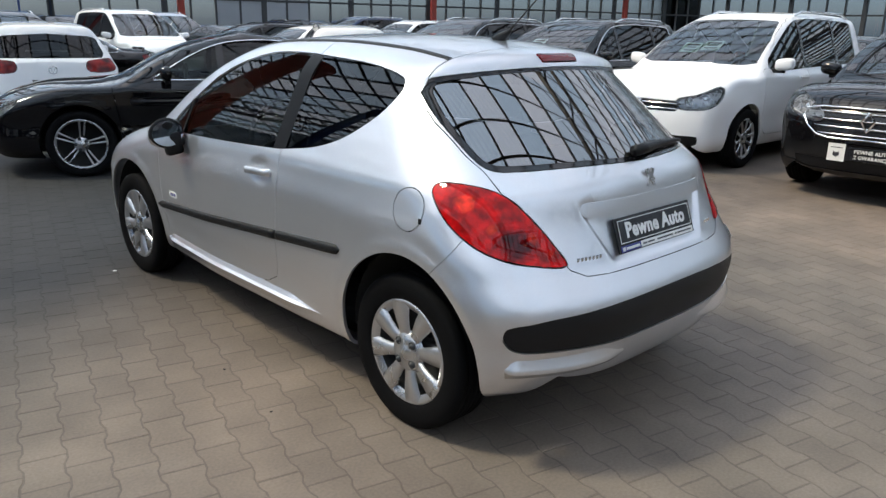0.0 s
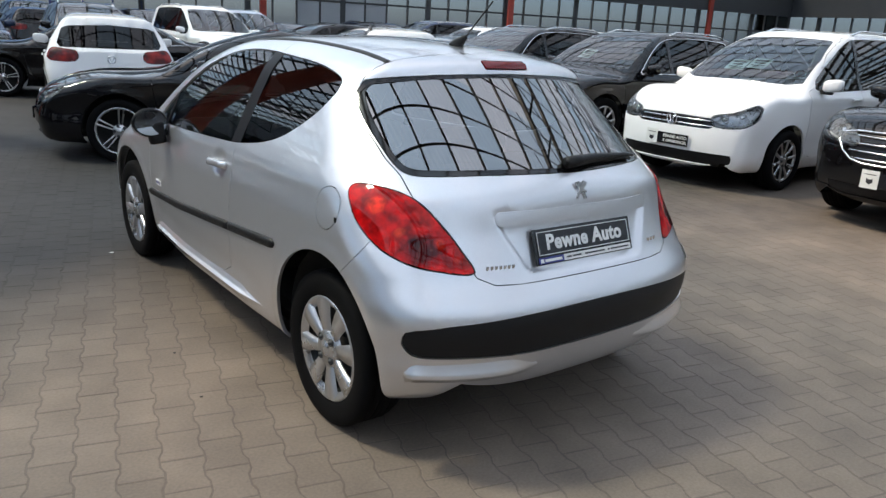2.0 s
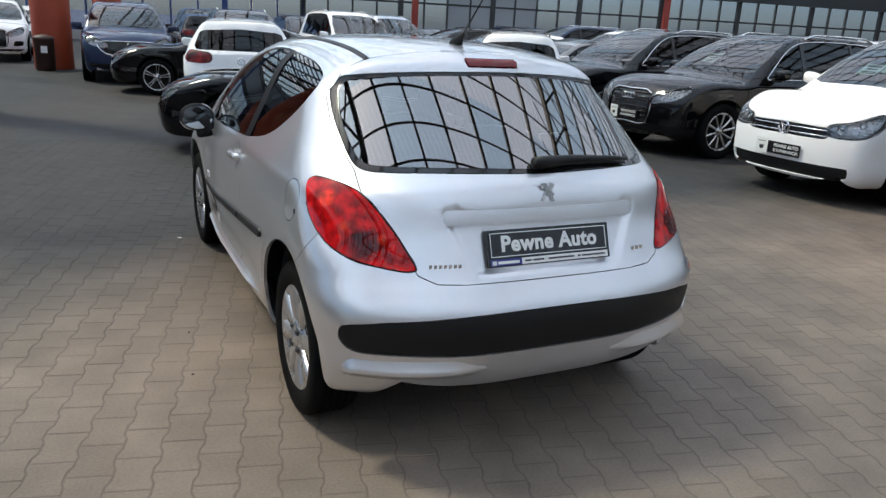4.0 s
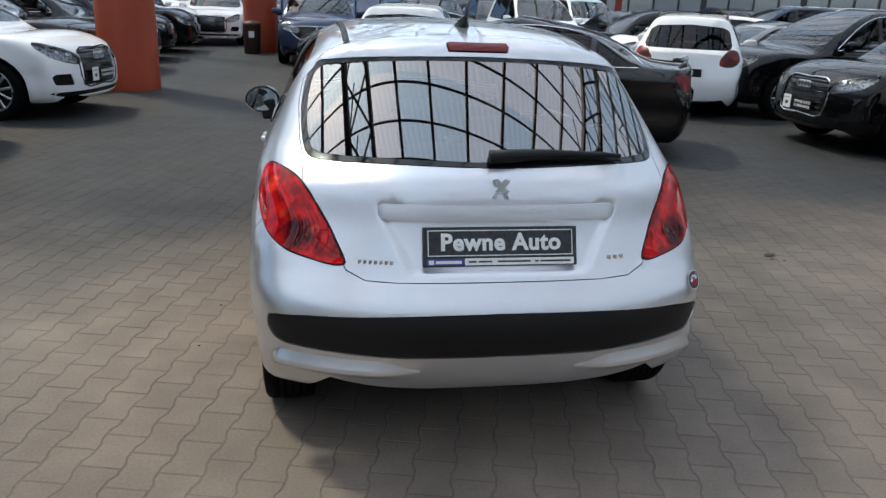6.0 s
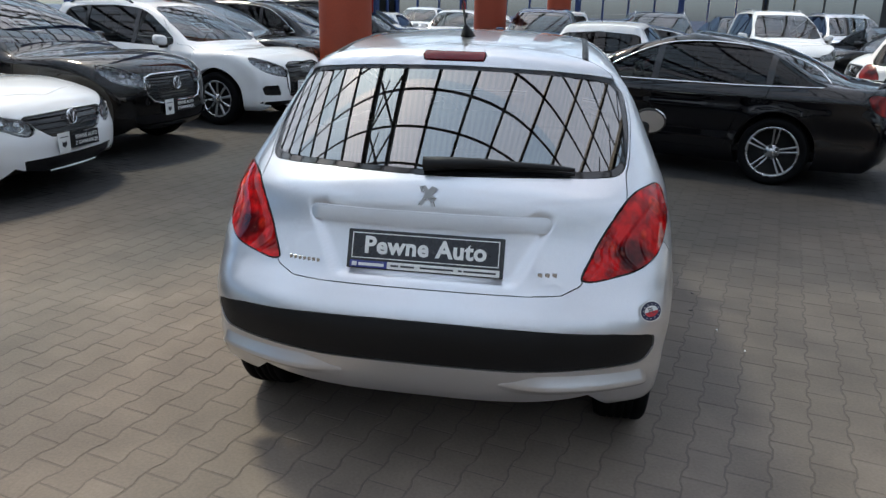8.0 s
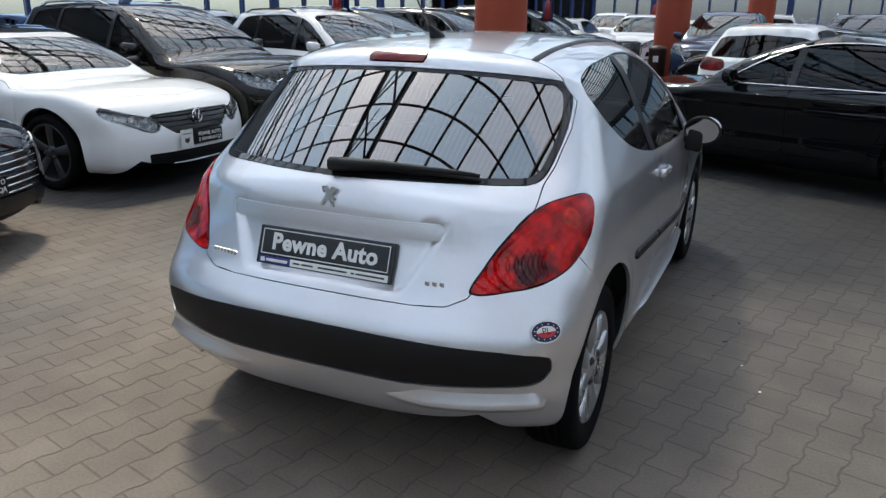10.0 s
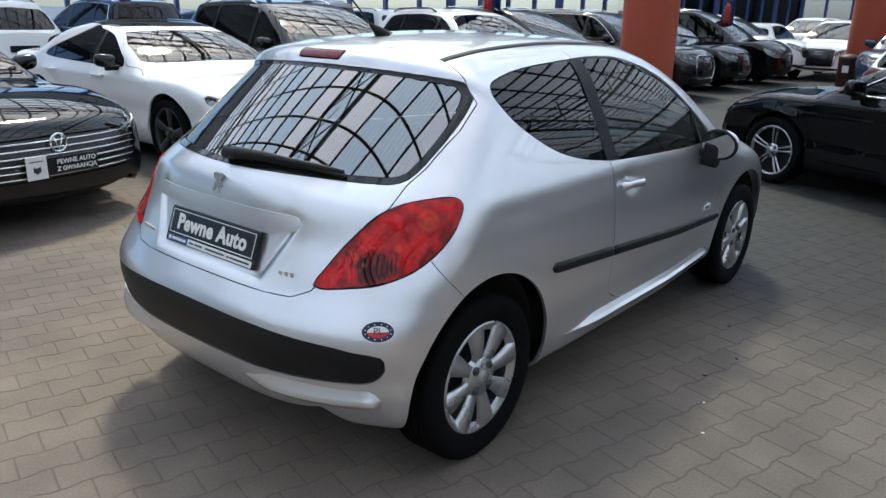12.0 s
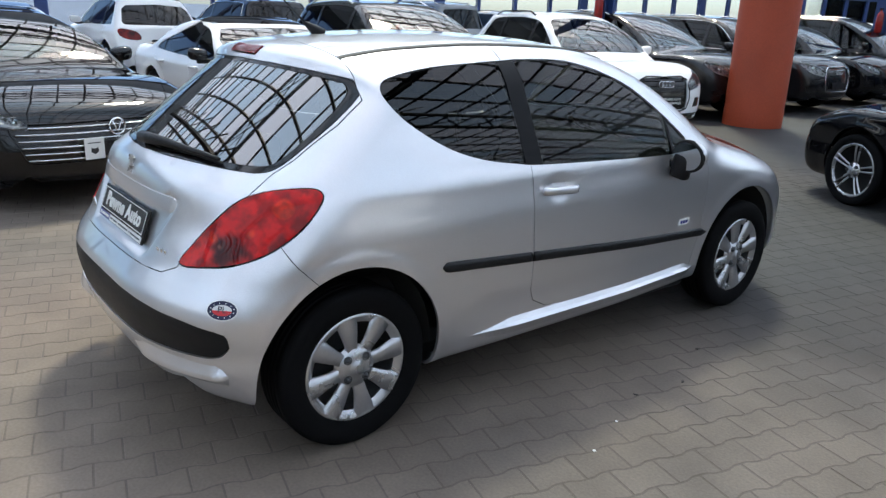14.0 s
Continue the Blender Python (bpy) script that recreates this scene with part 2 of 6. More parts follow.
def floor_material(name, brick, gain=1.0):
    """Trodden concrete pavers: warm grey with stains; joints drawn where they lie far off."""
    m, n, l = material(name)
    b = n["Principled BSDF"]
    geo = n.new("ShaderNodeNewGeometry")
    a, a2, f = n.new("ShaderNodeTexNoise"), n.new("ShaderNodeTexNoise"), n.new("ShaderNodeTexNoise")
    for q, sc, de in ((a, 0.42, 5), (a2, 2.6, 7), (f, 85, 4)):
        q.inputs["Scale"].default_value, q.inputs["Detail"].default_value = sc, de
        l.new(geo.outputs["Position"], q.inputs["Vector"])
    cr = n.new("ShaderNodeValToRGB")
    e = cr.color_ramp.elements
    e[0].position, e[0].color = 0.36, (0.116, 0.096, 0.081, 1)
    e[1].position, e[1].color = 0.64, (0.185, 0.147, 0.117, 1)
    l.new(a.outputs["Fac"], cr.inputs[0])
    # greyer across the hall ahead of the car, darkened in colour for dimmer light
    sep, dim_ahead, wob = n.new("ShaderNodeSeparateXYZ"), n.new("ShaderNodeMath"), n.new("ShaderNodeMath")
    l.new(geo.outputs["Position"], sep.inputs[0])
    dim_ahead.operation = wob.operation = "MULTIPLY_ADD"
    dim_ahead.inputs[1].default_value = -0.08
    l.new(sep.outputs["X"], dim_ahead.inputs[0])
    l.new(sep.outputs["Y"], dim_ahead.inputs[2])
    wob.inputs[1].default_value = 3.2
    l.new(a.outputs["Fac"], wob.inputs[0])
    l.new(dim_ahead.outputs[0], wob.inputs[2])
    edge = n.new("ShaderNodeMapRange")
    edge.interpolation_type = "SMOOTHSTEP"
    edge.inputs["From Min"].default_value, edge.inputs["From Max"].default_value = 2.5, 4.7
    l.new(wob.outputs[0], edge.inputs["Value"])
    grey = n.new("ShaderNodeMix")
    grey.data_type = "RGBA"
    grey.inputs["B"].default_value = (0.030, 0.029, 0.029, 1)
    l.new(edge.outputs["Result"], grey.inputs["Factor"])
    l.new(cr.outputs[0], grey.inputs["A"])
    tone = n.new("ShaderNodeMapRange")
    tone.inputs["From Min"].default_value, tone.inputs["From Max"].default_value = 0.3, 0.7
    tone.inputs["To Min"].default_value, tone.inputs["To Max"].default_value = 0.80 * gain, 1.16 * gain
    l.new(a2.outputs["Fac"], tone.inputs["Value"])
    fine = n.new("ShaderNodeMapRange")
    fine.inputs["To Min"].default_value, fine.inputs["To Max"].default_value = 0.74, 1.26
    l.new(f.outputs["Fac"], fine.inputs["Value"])
    mul = n.new("ShaderNodeMath")
    mul.operation = "MULTIPLY"
    l.new(tone.outputs["Result"], mul.inputs[0])
    l.new(fine.outputs["Result"], mul.inputs[1])
    last = mul.outputs[0]
    if brick:
        mp = n.new("ShaderNodeMapping")
        mp.inputs["Rotation"].default_value[2] = radians(90 + 14)
        l.new(geo.outputs["Position"], mp.inputs["Vector"])
        br = n.new("ShaderNodeTexBrick")
        br.inputs["Scale"].default_value = 1.0
        br.inputs["Brick Width"].default_value, br.inputs["Row Height"].default_value, br.inputs["Mortar Size"].default_value = 0.20, 0.142, 0.003
        br.inputs["Color1"].default_value, br.inputs["Color2"].default_value, br.inputs["Mortar"].default_value = (0.95, 0.95, 0.95, 1), (1.05, 1.05, 1.05, 1), (0.88, 0.88, 0.88, 1)
        l.new(mp.outputs[0], br.inputs["Vector"])
        fac = br.outputs["Color"]
    else:
        oi, add, fr, mr = n.new("ShaderNodeObjectInfo"), n.new("ShaderNodeMath"), n.new("ShaderNodeMath"), n.new("ShaderNodeMapRange")
        l.new(oi.outputs["Random"], add.inputs[0])
        l.new(geo.outputs["Random Per Island"], add.inputs[1])
        fr.operation = "FRACT"
        l.new(add.outputs[0], fr.inputs[0])
        mr.inputs["To Min"].default_value, mr.inputs["To Max"].default_value = 0.93, 1.07
        l.new(fr.outputs[0], mr.inputs["Value"])
        fac = mr.outputs["Result"]
    m2 = n.new("ShaderNodeMath")
    m2.operation = "MULTIPLY"
    l.new(last, m2.inputs[0])
    l.new(fac, m2.inputs[1])
    hsv = n.new("ShaderNodeHueSaturation")
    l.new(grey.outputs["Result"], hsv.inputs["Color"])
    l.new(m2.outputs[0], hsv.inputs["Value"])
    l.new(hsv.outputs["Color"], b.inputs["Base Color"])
    bp = n.new("ShaderNodeBump")
    bp.inputs["Strength"].default_value, bp.inputs["Distance"].default_value = 0.35, 0.004
    l.new(f.outputs["Fac"], bp.inputs["Height"])
    l.new(bp.outputs["Normal"], b.inputs["Normal"])
    b.inputs["Roughness"].default_value = 0.7
    b.inputs["Specular IOR Level"].default_value = 0.3
    return m


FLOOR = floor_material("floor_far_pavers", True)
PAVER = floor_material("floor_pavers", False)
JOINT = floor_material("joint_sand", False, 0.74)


def roof_sheet(name, lo, hi, share):
    """Ribbed translucent roofing: daylight comes through, a part of it scattered."""
    m, n, l = material(name)
    n.remove(n["Principled BSDF"])
    tc = n.new("ShaderNodeTexCoord")
    w = n.new("ShaderNodeTexWave")
    w.bands_direction = "X"
    w.inputs["Scale"].default_value, w.inputs["Distortion"].default_value = 1.6, 0.3
    l.new(tc.outputs["Object"], w.inputs["Vector"])
    no = n.new("ShaderNodeTexNoise")
    no.inputs["Scale"].default_value, no.inputs["Detail"].default_value = 0.5, 5
    l.new(tc.outputs["Object"], no.inputs["Vector"])
    ad = n.new("ShaderNodeMath")
    ad.operation = "MULTIPLY"
    l.new(w.outputs["Fac"], ad.inputs[0])
    l.new(no.outputs["Fac"], ad.inputs[1])
    cr = n.new("ShaderNodeValToRGB")
    cr.color_ramp.elements[0].color, cr.color_ramp.elements[1].color = (*lo, 1), (*hi, 1)
    cr.color_ramp.elements[0].position, cr.color_ramp.elements[1].position = 0.05, 0.45
    l.new(ad.outputs[0], cr.inputs[0])
    # some sheets are clearer and whiter, others bluer
    geo, pick, tint = n.new("ShaderNodeNewGeometry"), n.new("ShaderNodeMapRange"), n.new("ShaderNodeMix")
    pick.inputs["From Min"].default_value, pick.inputs["From Max"].default_value = 0.3, 0.7
    l.new(geo.outputs["Random Per Island"], pick.inputs["Value"])
    tint.data_type, tint.blend_type = "RGBA", "MULTIPLY"
    l.new(pick.outputs["Result"], tint.inputs["Factor"])
    l.new(cr.outputs[0], tint.inputs["A"])
    tint.inputs["B"].default_value = (0.70, 0.84, 0.92, 1)
    t, d, mix = n.new("ShaderNodeBsdfTransparent"), n.new("ShaderNodeBsdfTranslucent"), n.new("ShaderNodeMixShader")
    l.new(tint.outputs["Result"], t.inputs["Color"])
    l.new(tint.outputs["Result"], d.inputs["Color"])
    mix.inputs[0].default_value = share
    l.new(t.outputs[0], mix.inputs[1])
    l.new(d.outputs[0], mix.inputs[2])
    l.new(mix.outputs[0], n["Material Output"].inputs["Surface"])
    return m


ROOF_SHEET = roof_sheet("translucent_roofing", (0.78, 0.86, 0.91), (0.94, 0.975, 0.985), 0.36)
WALL_GLASS = glass("hall_glass", (0.48, 0.57, 0.68), 1.25)
WALL_GLASS_DIM = glass("hall_glass_dim", (0.34, 0.40, 0.50), 1.35)


# ---- mesh tools ----
def mesh_of(name, bm, mat, smooth=False):
    me = bpy.data.meshes.new(name)
    bm.normal_update()
    if smooth:
        for f in bm.faces:
            f.smooth = True
    bm.to_mesh(me)
    bm.free()
    for q in (mat if isinstance(mat, (list, tuple)) else [mat]):
        me.materials.append(q)
    return me


def part(name, bm, mat, parent, label="", smooth=False):
    """Links a bmesh as one mesh object under a thing or a part."""
    ob = new(name, mesh_of(name, bm, mat, smooth))
    ob.parent = parent
    if label:
        ob["label"] = label
    return ob


def thing(name, label, category, m=None, group="", kind=""):
    ob = new(name)
    ob.empty_display_size = 0.2
    tagged(ob, label, category, group, kind)
    if m is not None:
        ob.matrix_basis = m
    return ob


def box(bm, lo, hi, bevel=0.0, m=None):
    lo, hi = Vector(lo), Vector(hi)
    g = bmesh.ops.create_cube(bm, size=1.0)
    vs = g["verts"]
    for v in vs:
        v.co = Vector((lo[i] + (v.co[i] + 0.5) * (hi[i] - lo[i]) for i in range(3)))
    if bevel:
        es = list({e for v in vs for e in v.link_edges})
        r = bmesh.ops.bevel(bm, geom=es, offset=bevel, segments=2, profile=0.6, affect="EDGES", clamp_overlap=True)
        vs = list({v for f in r["faces"] for v in f.verts} | {v for v in vs if v.is_valid})
    if m is not None:
        bmesh.ops.transform(bm, matrix=m, verts=[v for v in vs if v.is_valid])
    return bm


def boxes(*items, bevel=0.0):
    bm = bmesh.new()
    for lo, hi in items:
        box(bm, lo, hi, bevel)
    return bm


def lathe(bm, prof, n=40, axis="X"):
    """Turns (radius, offset) pairs round the x axis."""
    rings = []
    for r, a in prof:
        rings.append([bm.verts.new((a, r * math.cos(2 * math.pi * i / n), r * math.sin(2 * math.pi * i / n))) for i in range(n)])
    for p, q in zip(rings, rings[1:]):
        for i in range(n):
            bm.faces.new((p[i], p[(i + 1) % n], q[(i + 1) % n], q[i]))
    return rings


def tube(bm, pts, r, n=8):
    """A round bar along points."""
    pts = [Vector(p) for p in pts]
    rings = []
    for i, p in enumerate(pts):
        d = (pts[min(i + 1, len(pts) - 1)] - pts[max(i - 1, 0)]).normalized()
        a = d.orthogonal().normalized() if abs(d.z) > 0.95 else d.cross(Vector((0, 0, 1))).normalized()
        b = d.cross(a)
        rr = r[i] if isinstance(r, (list, tuple)) else r
        rings.append([bm.verts.new(p + a * rr * math.cos(2 * math.pi * k / n) + b * rr * math.sin(2 * math.pi * k / n)) for k in range(n)])
    for p, q in zip(rings, rings[1:]):
        for k in range(n):
            bm.faces.new((p[k], p[(k + 1) % n], q[(k + 1) % n], q[k]))
    bm.faces.new(rings[0][::-1])
    bm.faces.new(rings[-1])
    return bm


def slab(bm, outline, thick, m=None, bevel=0.0):
    """A flat outline in x-z, given depth along +y."""
    vs = [bm.verts.new((x, 0, z)) for x, z in outline]
    f = bm.faces.new(vs)
    r = bmesh.ops.extrude_face_region(bm, geom=[f])
    top = [v for v in r["geom"] if isinstance(v, bmesh.types.BMVert)]
    for v in top:
        v.co.y += thick
    bmesh.ops.recalc_face_normals(bm, faces=bm.faces)
    if m is not None:
        bmesh.ops.transform(bm, matrix=m, verts=vs + top)
    return bm


def words(name, text, size, m, mat, parent, depth=0.001, bold=0.0, spacing=1.0):
    """Lettering in the built-in font, turned into a mesh lying on its surface."""
    cu = bpy.data.curves.new(name, "FONT")
    cu.body, cu.size, cu.extrude, cu.align_x, cu.align_y, cu.offset, cu.space_character = text, size, depth, "CENTER", "CENTER", bold, spacing
    cu.resolution_u = 3
    tmp = bpy.data.objects.new("tmp", cu)
    me = bpy.data.meshes.new_from_object(tmp)
    bpy.data.objects.remove(tmp)
    me.materials.clear()
    me.materials.append(mat)
    me.transform(m)
    ob = new(name, me)
    ob.parent = parent
    return ob




def sstep(a, b, v):
    t = np.clip((v - a) / (b - a), 0, 1)
    return t * t * (3 - 2 * t)


def smax(a, b, k):
    h = np.maximum(k - np.abs(a - b), 0) / k
    return np.maximum(a, b) + h * h * k / 4


def smooth_loop(pts, n=8, closed=True):
    """Catmull-Rom through the points."""
    p = np.array(pts, float)
    m = len(p)
    out = []
    for i in range(m if closed else m - 1):
        if closed:
            a, b, c, d = p[i - 1], p[i], p[(i + 1) % m], p[(i + 2) % m]
        else:
            a, b, c, d = p[max(i - 1, 0)], p[i], p[i + 1], p[min(i + 2, m - 1)]
        for j in range(n):
            t = j / n
            out.append(0.5 * (2 * b + (c - a) * t + (2 * a - 5 * b + 4 * c - d) * t * t + (3 * b - a - 3 * c + d) * t ** 3))
    if not closed:
        out.append(p[-1])
    return np.array(out)


def poly_dist(q, poly):
    """Signed distance of the points q (n, 2) to a closed polygon, negative inside."""
    out = np.empty(len(q))
    a = poly
    b = np.roll(poly, -1, 0)
    e = b - a
    l2 = (e * e).sum(1) + 1e-12
    for s in range(0, len(q), 4000):
        p = q[s:s + 4000]
        dx = p[:, None, 0] - a[None, :, 0]
        dy = p[:, None, 1] - a[None, :, 1]
        t = np.clip((dx * e[:, 0] + dy * e[:, 1]) / l2, 0, 1)
        d = np.sqrt(((dx - t * e[:, 0]) ** 2 + (dy - t * e[:, 1]) ** 2).min(1))
        up = (a[None, :, 1] <= p[:, None, 1]) != (b[None, :, 1] <= p[:, None, 1])
        ey = np.where(np.abs(e[:, 1]) < 1e-12, 1e-12, e[:, 1])
        xi = a[:, 0] + (p[:, None, 1] - a[:, 1]) / ey * e[:, 0]
        odd = (up & (xi > p[:, None, 0])).sum(1) % 2
        out[s:s + 4000] = np.where(odd == 1, -d, d)
    return out


class Shape:
    """A car body as a closed surface: side profile, section widths and rounded ends."""

    def __init__(self, s):
        self.s = s
        self.prof = smooth_loop(s["profile"], 5)
        self.zs, self.xs = np.array(s["section"], float).T
        self.py, self.pw = np.array(s["plan"], float).T
        k = np.hanning(31)
        k /= k.sum()
        self.zt = np.linspace(self.zs[0], self.zs[-1], 300)
        self.xt = np.convolve(np.pad(np.interp(self.zt, self.zs, self.xs), 15, mode="edge"), k, "valid")
        self.yt = np.linspace(self.py[0], self.py[-1], 300)
        self.wt = np.convolve(np.pad(np.interp(self.yt, self.py, self.pw), 15, mode="edge"), k, "valid")
        lo, hi = self.prof.min(0) - 0.7, self.prof.max(0) + 0.7
        self.lo, self.h = lo, 0.02
        ny, nz = (int(v) for v in (hi - lo) / self.h + 2)
        yy, zz = np.meshgrid(lo[0] + self.h * np.arange(ny), lo[1] + self.h * np.arange(nz), indexing="ij")
        self.grid = poly_dist(np.stack([yy.ravel(), zz.ravel()], 1), self.prof).reshape(ny, nz)

    def half(self, y, z):
        return np.interp(z, self.zt, self.xt) + np.interp(y, self.yt, self.wt) * (1 - 0.5 * sstep(0.9, 1.5, z))

    def dist(self, ye, ze, exact):
        """Distance to the side profile: by the polygon itself, or from a grid."""
        if exact:
            return poly_dist(np.stack([ye, ze], 1), self.prof)
        a, b = (ye - self.lo[0]) / self.h, (ze - self.lo[1]) / self.h
        i, j = np.clip(a.astype(int), 0, self.grid.shape[0] - 2), np.clip(b.astype(int), 0, self.grid.shape[1] - 2)
        a, b = np.clip(a - i, 0, 1), np.clip(b - j, 0, 1)
        g = self.grid
        return g[i, j] * (1 - a) * (1 - b) + g[i + 1, j] * a * (1 - b) + g[i, j + 1] * (1 - a) * b + g[i + 1, j + 1] * a * b

    def lip(self, d):
        s = self.s
        return s["flare"] * (1 - sstep(s["arch"] + s.get("flange", (0.035, 0.075))[0], s["arch"] + s.get("flange", (0.035, 0.075))[1], d))

    def f(self, p, exact=True):
        s = self.s
        x, y, z = np.abs(p[:, 0]), p[:, 1], p[:, 2]
        W = s["W"]
        cr = s["rear_low"] + (s["rear_up"] - s["rear_low"]) * sstep(s["zr"][0], s["zr"][1], z)
        wr = 1 - sstep(s["y0"] + 0.6, s["y0"] + 1.9, y)
        wf = sstep(s["y1"] - 1.7, s["y1"] - 0.7, y)
        u = x / W
        ye = y - cr * u ** (3.2 - 1.0 * sstep(0.96, 1.08, z)) * wr + s["front"] * u ** 2.6 * wf
        ze = z + s["crown"] * u * u * sstep(0.6, 1.0, z)
        g = self.dist(ye, ze, exact and not s.get("coarse"))
        h = x - self.half(y, z)
        # flared wheel arches
        for yw in (0.0, s["base"]):
            d = np.hypot(y - yw, z - s["rw"])
            if s.get("arch_at"):
                d = np.hypot(y - yw - s["arch_at"][0] * (yw == 0), z - s["rw"] - s["arch_at"][1])
            h = h - self.lip(d)
        if s.get("crease"):
            h = h - s["crease"] * np.exp(-((z - s["belt"] + 0.09) / 0.035) ** 2) + s["crease"] * np.exp(-((z - 0.52) / 0.10) ** 2)
        if s.get("relief"):
            dg, dh = s["relief"](x, y, z)
            g, h = g + dg, h + dh
        k = s["k"] * (s.get("k_low", 1.0) + (1 - s.get("k_low", 1.0)) * sstep(0.30, 0.48, z))
        return smax(h, g, k)




def hero_relief(x, y, z):
    rear = 1 - sstep(-0.35, -0.2, y)
    # hollow round the plate
    hollow = sstep(0.0, 0.025, 0.40 - x - 0.55 * (0.875 - z)) * sstep(0.70, 0.72, z) * (1 - sstep(0.885, 0.915, z))
    dg = rear * 0.016 * hollow
    # ledge of the bumper and its lower lip
    lip = sstep(0.20, 0.5, x) * np.exp(-((z - 0.375 - 0.03 * sstep(0.5, 0.8, x)) / 0.036) ** 2)
    dg = dg - rear * 0.008 * lip
    dh = -0.0 * x
    # crease along the sill
    zc = 0.315 + 0.0 * y
    cre = sstep(0.42, 0.75, y) * (1 - sstep(2.0, 2.2, y))
    dh = dh - cre * 0.010 * (1 - sstep(zc, zc + 0.030, z)) * sstep(0.15, 0.29, z) + cre * 0.007 * np.exp(-((z - zc - 0.10) / 0.06) ** 2)
    # shoulder
    dh = dh - 0.004 * np.exp(-((z - 0.952) / 0.035) ** 2) * (1 - sstep(2.2, 2.7, y))
    # dent behind the door handle
    dh = dh + 0.011 * np.exp(-(((y - 0.975) / 0.060) ** 2 + ((z - 0.885) / 0.048) ** 2) ** 2)
    return dg, dh


HERO = dict(
    W=0.80, base=2.54, rw=0.30, arch=0.374, arch_at=(-0.024, 0.040), flare=0.005, flange=(0.030, 0.060), k=0.13, k_low=0.35, y0=-0.66, y1=3.34,
    rear_low=0.185, rear_up=0.27, zr=(0.70, 0.95), front=0.34, crown=0.085,
    profile=[(-0.33, 0.230), (-0.45, 0.238), (-0.55, 0.260), (-0.61, 0.322), (-0.652, 0.45), (-0.668, 0.54), (-0.655, 0.605), (-0.622, 0.66), (-0.590, 0.71), (-0.566, 0.765), (-0.533, 0.86), (-0.509, 0.96), (-0.488, 1.006), (-0.462, 1.03), (-0.3815, 1.10), (-0.3277, 1.145), (-0.2596, 1.20), (-0.1626, 1.275), (-0.088, 1.33), (-0.042, 1.365), (-0.044, 1.376), (-0.028, 1.404), (0.02, 1.424), (0.09, 1.437), (0.3, 1.462), (0.7, 1.482), (1.1, 1.475), (1.4, 1.45), (1.65, 1.385), (2.0, 1.24), (2.3, 1.10), (2.48, 1.02), (2.7, 0.965), (2.95, 0.90), (3.16, 0.81), (3.28, 0.70), (3.33, 0.58), (3.34, 0.45), (3.31, 0.32), (3.2, 0.24), (2.9, 0.225), (1.3, 0.222), (0, 0.222)],
    section=[(0.1, 0.73), (0.2, 0.79), (0.3, 0.825), (0.45, 0.845), (0.62, 0.856), (0.8, 0.85), (0.9, 0.832), (0.975, 0.815), (1.1, 0.755), (1.2, 0.708), (1.3, 0.658), (1.4, 0.595), (1.5, 0.52), (1.7, 0.39)],
    plan=[(-0.8, -0.06), (-0.3, -0.015), (0.3, 0.0), (1.5, 0.0), (2.2, -0.045), (2.6, -0.03), (3.0, -0.055), (3.4, -0.10)],
    relief=hero_relief)


def shape_hits(shape, a, b, steps=10):
    """Where the ways from inside points a to outside points b leave the body."""
    lo, hi = np.zeros(len(a)), np.ones(len(a))
    way = b - a
    for _ in range(steps):
        mid = (lo + hi) / 2
        ins = shape.f(a + mid[:, None] * way, False) < 0
        lo, hi = np.where(ins, mid, lo), np.where(ins, hi, mid)
    gap = 0.004 / np.linalg.norm(way, axis=1)
    t0 = (lo + hi) / 2
    t1 = t0 + gap
    f0, f1 = shape.f(a + t0[:, None] * way), shape.f(a + t1[:, None] * way)
    for _ in range(2):
        d = f1 - f0
        t2 = t1 - np.clip(f1 * (t1 - t0) / np.where(np.abs(d) < 1e-9, 1e-9, d), -8 * gap, 8 * gap)
        t0, f0 = t1, f1
        t1, f1 = t2, shape.f(a + t2[:, None] * way)
    return a + t1[:, None] * way


def on_side(shape, pts, side):
    """Points of the flank at (y, z)."""
    q = np.array(pts, float)
    a = np.stack([np.full(len(q), 0.02), q[:, 0], q[:, 1]], 1)
    b = a + np.array([1.3, 0, 0])
    r = shape_hits(shape, a, b, 14)
    r[:, 0] *= side
    return r


def on_top(shape, pts):
    q = np.array(pts, float)
    a = np.stack([q[:, 0], q[:, 1], np.full(len(q), 0.6)], 1)
    return shape_hits(shape, a, a + np.array([0, 0, 1.4]), 14)


def on_end(shape, pts, sign, y_in):
    """Points of the front (sign 1) or the rear (-1) at (x, z)."""
    q = np.array(pts, float)
    a = np.stack([q[:, 0], np.full(len(q), y_in), q[:, 1]], 1)
    return shape_hits(shape, a, a + np.array([0, sign * 1.6, 0]), 14)


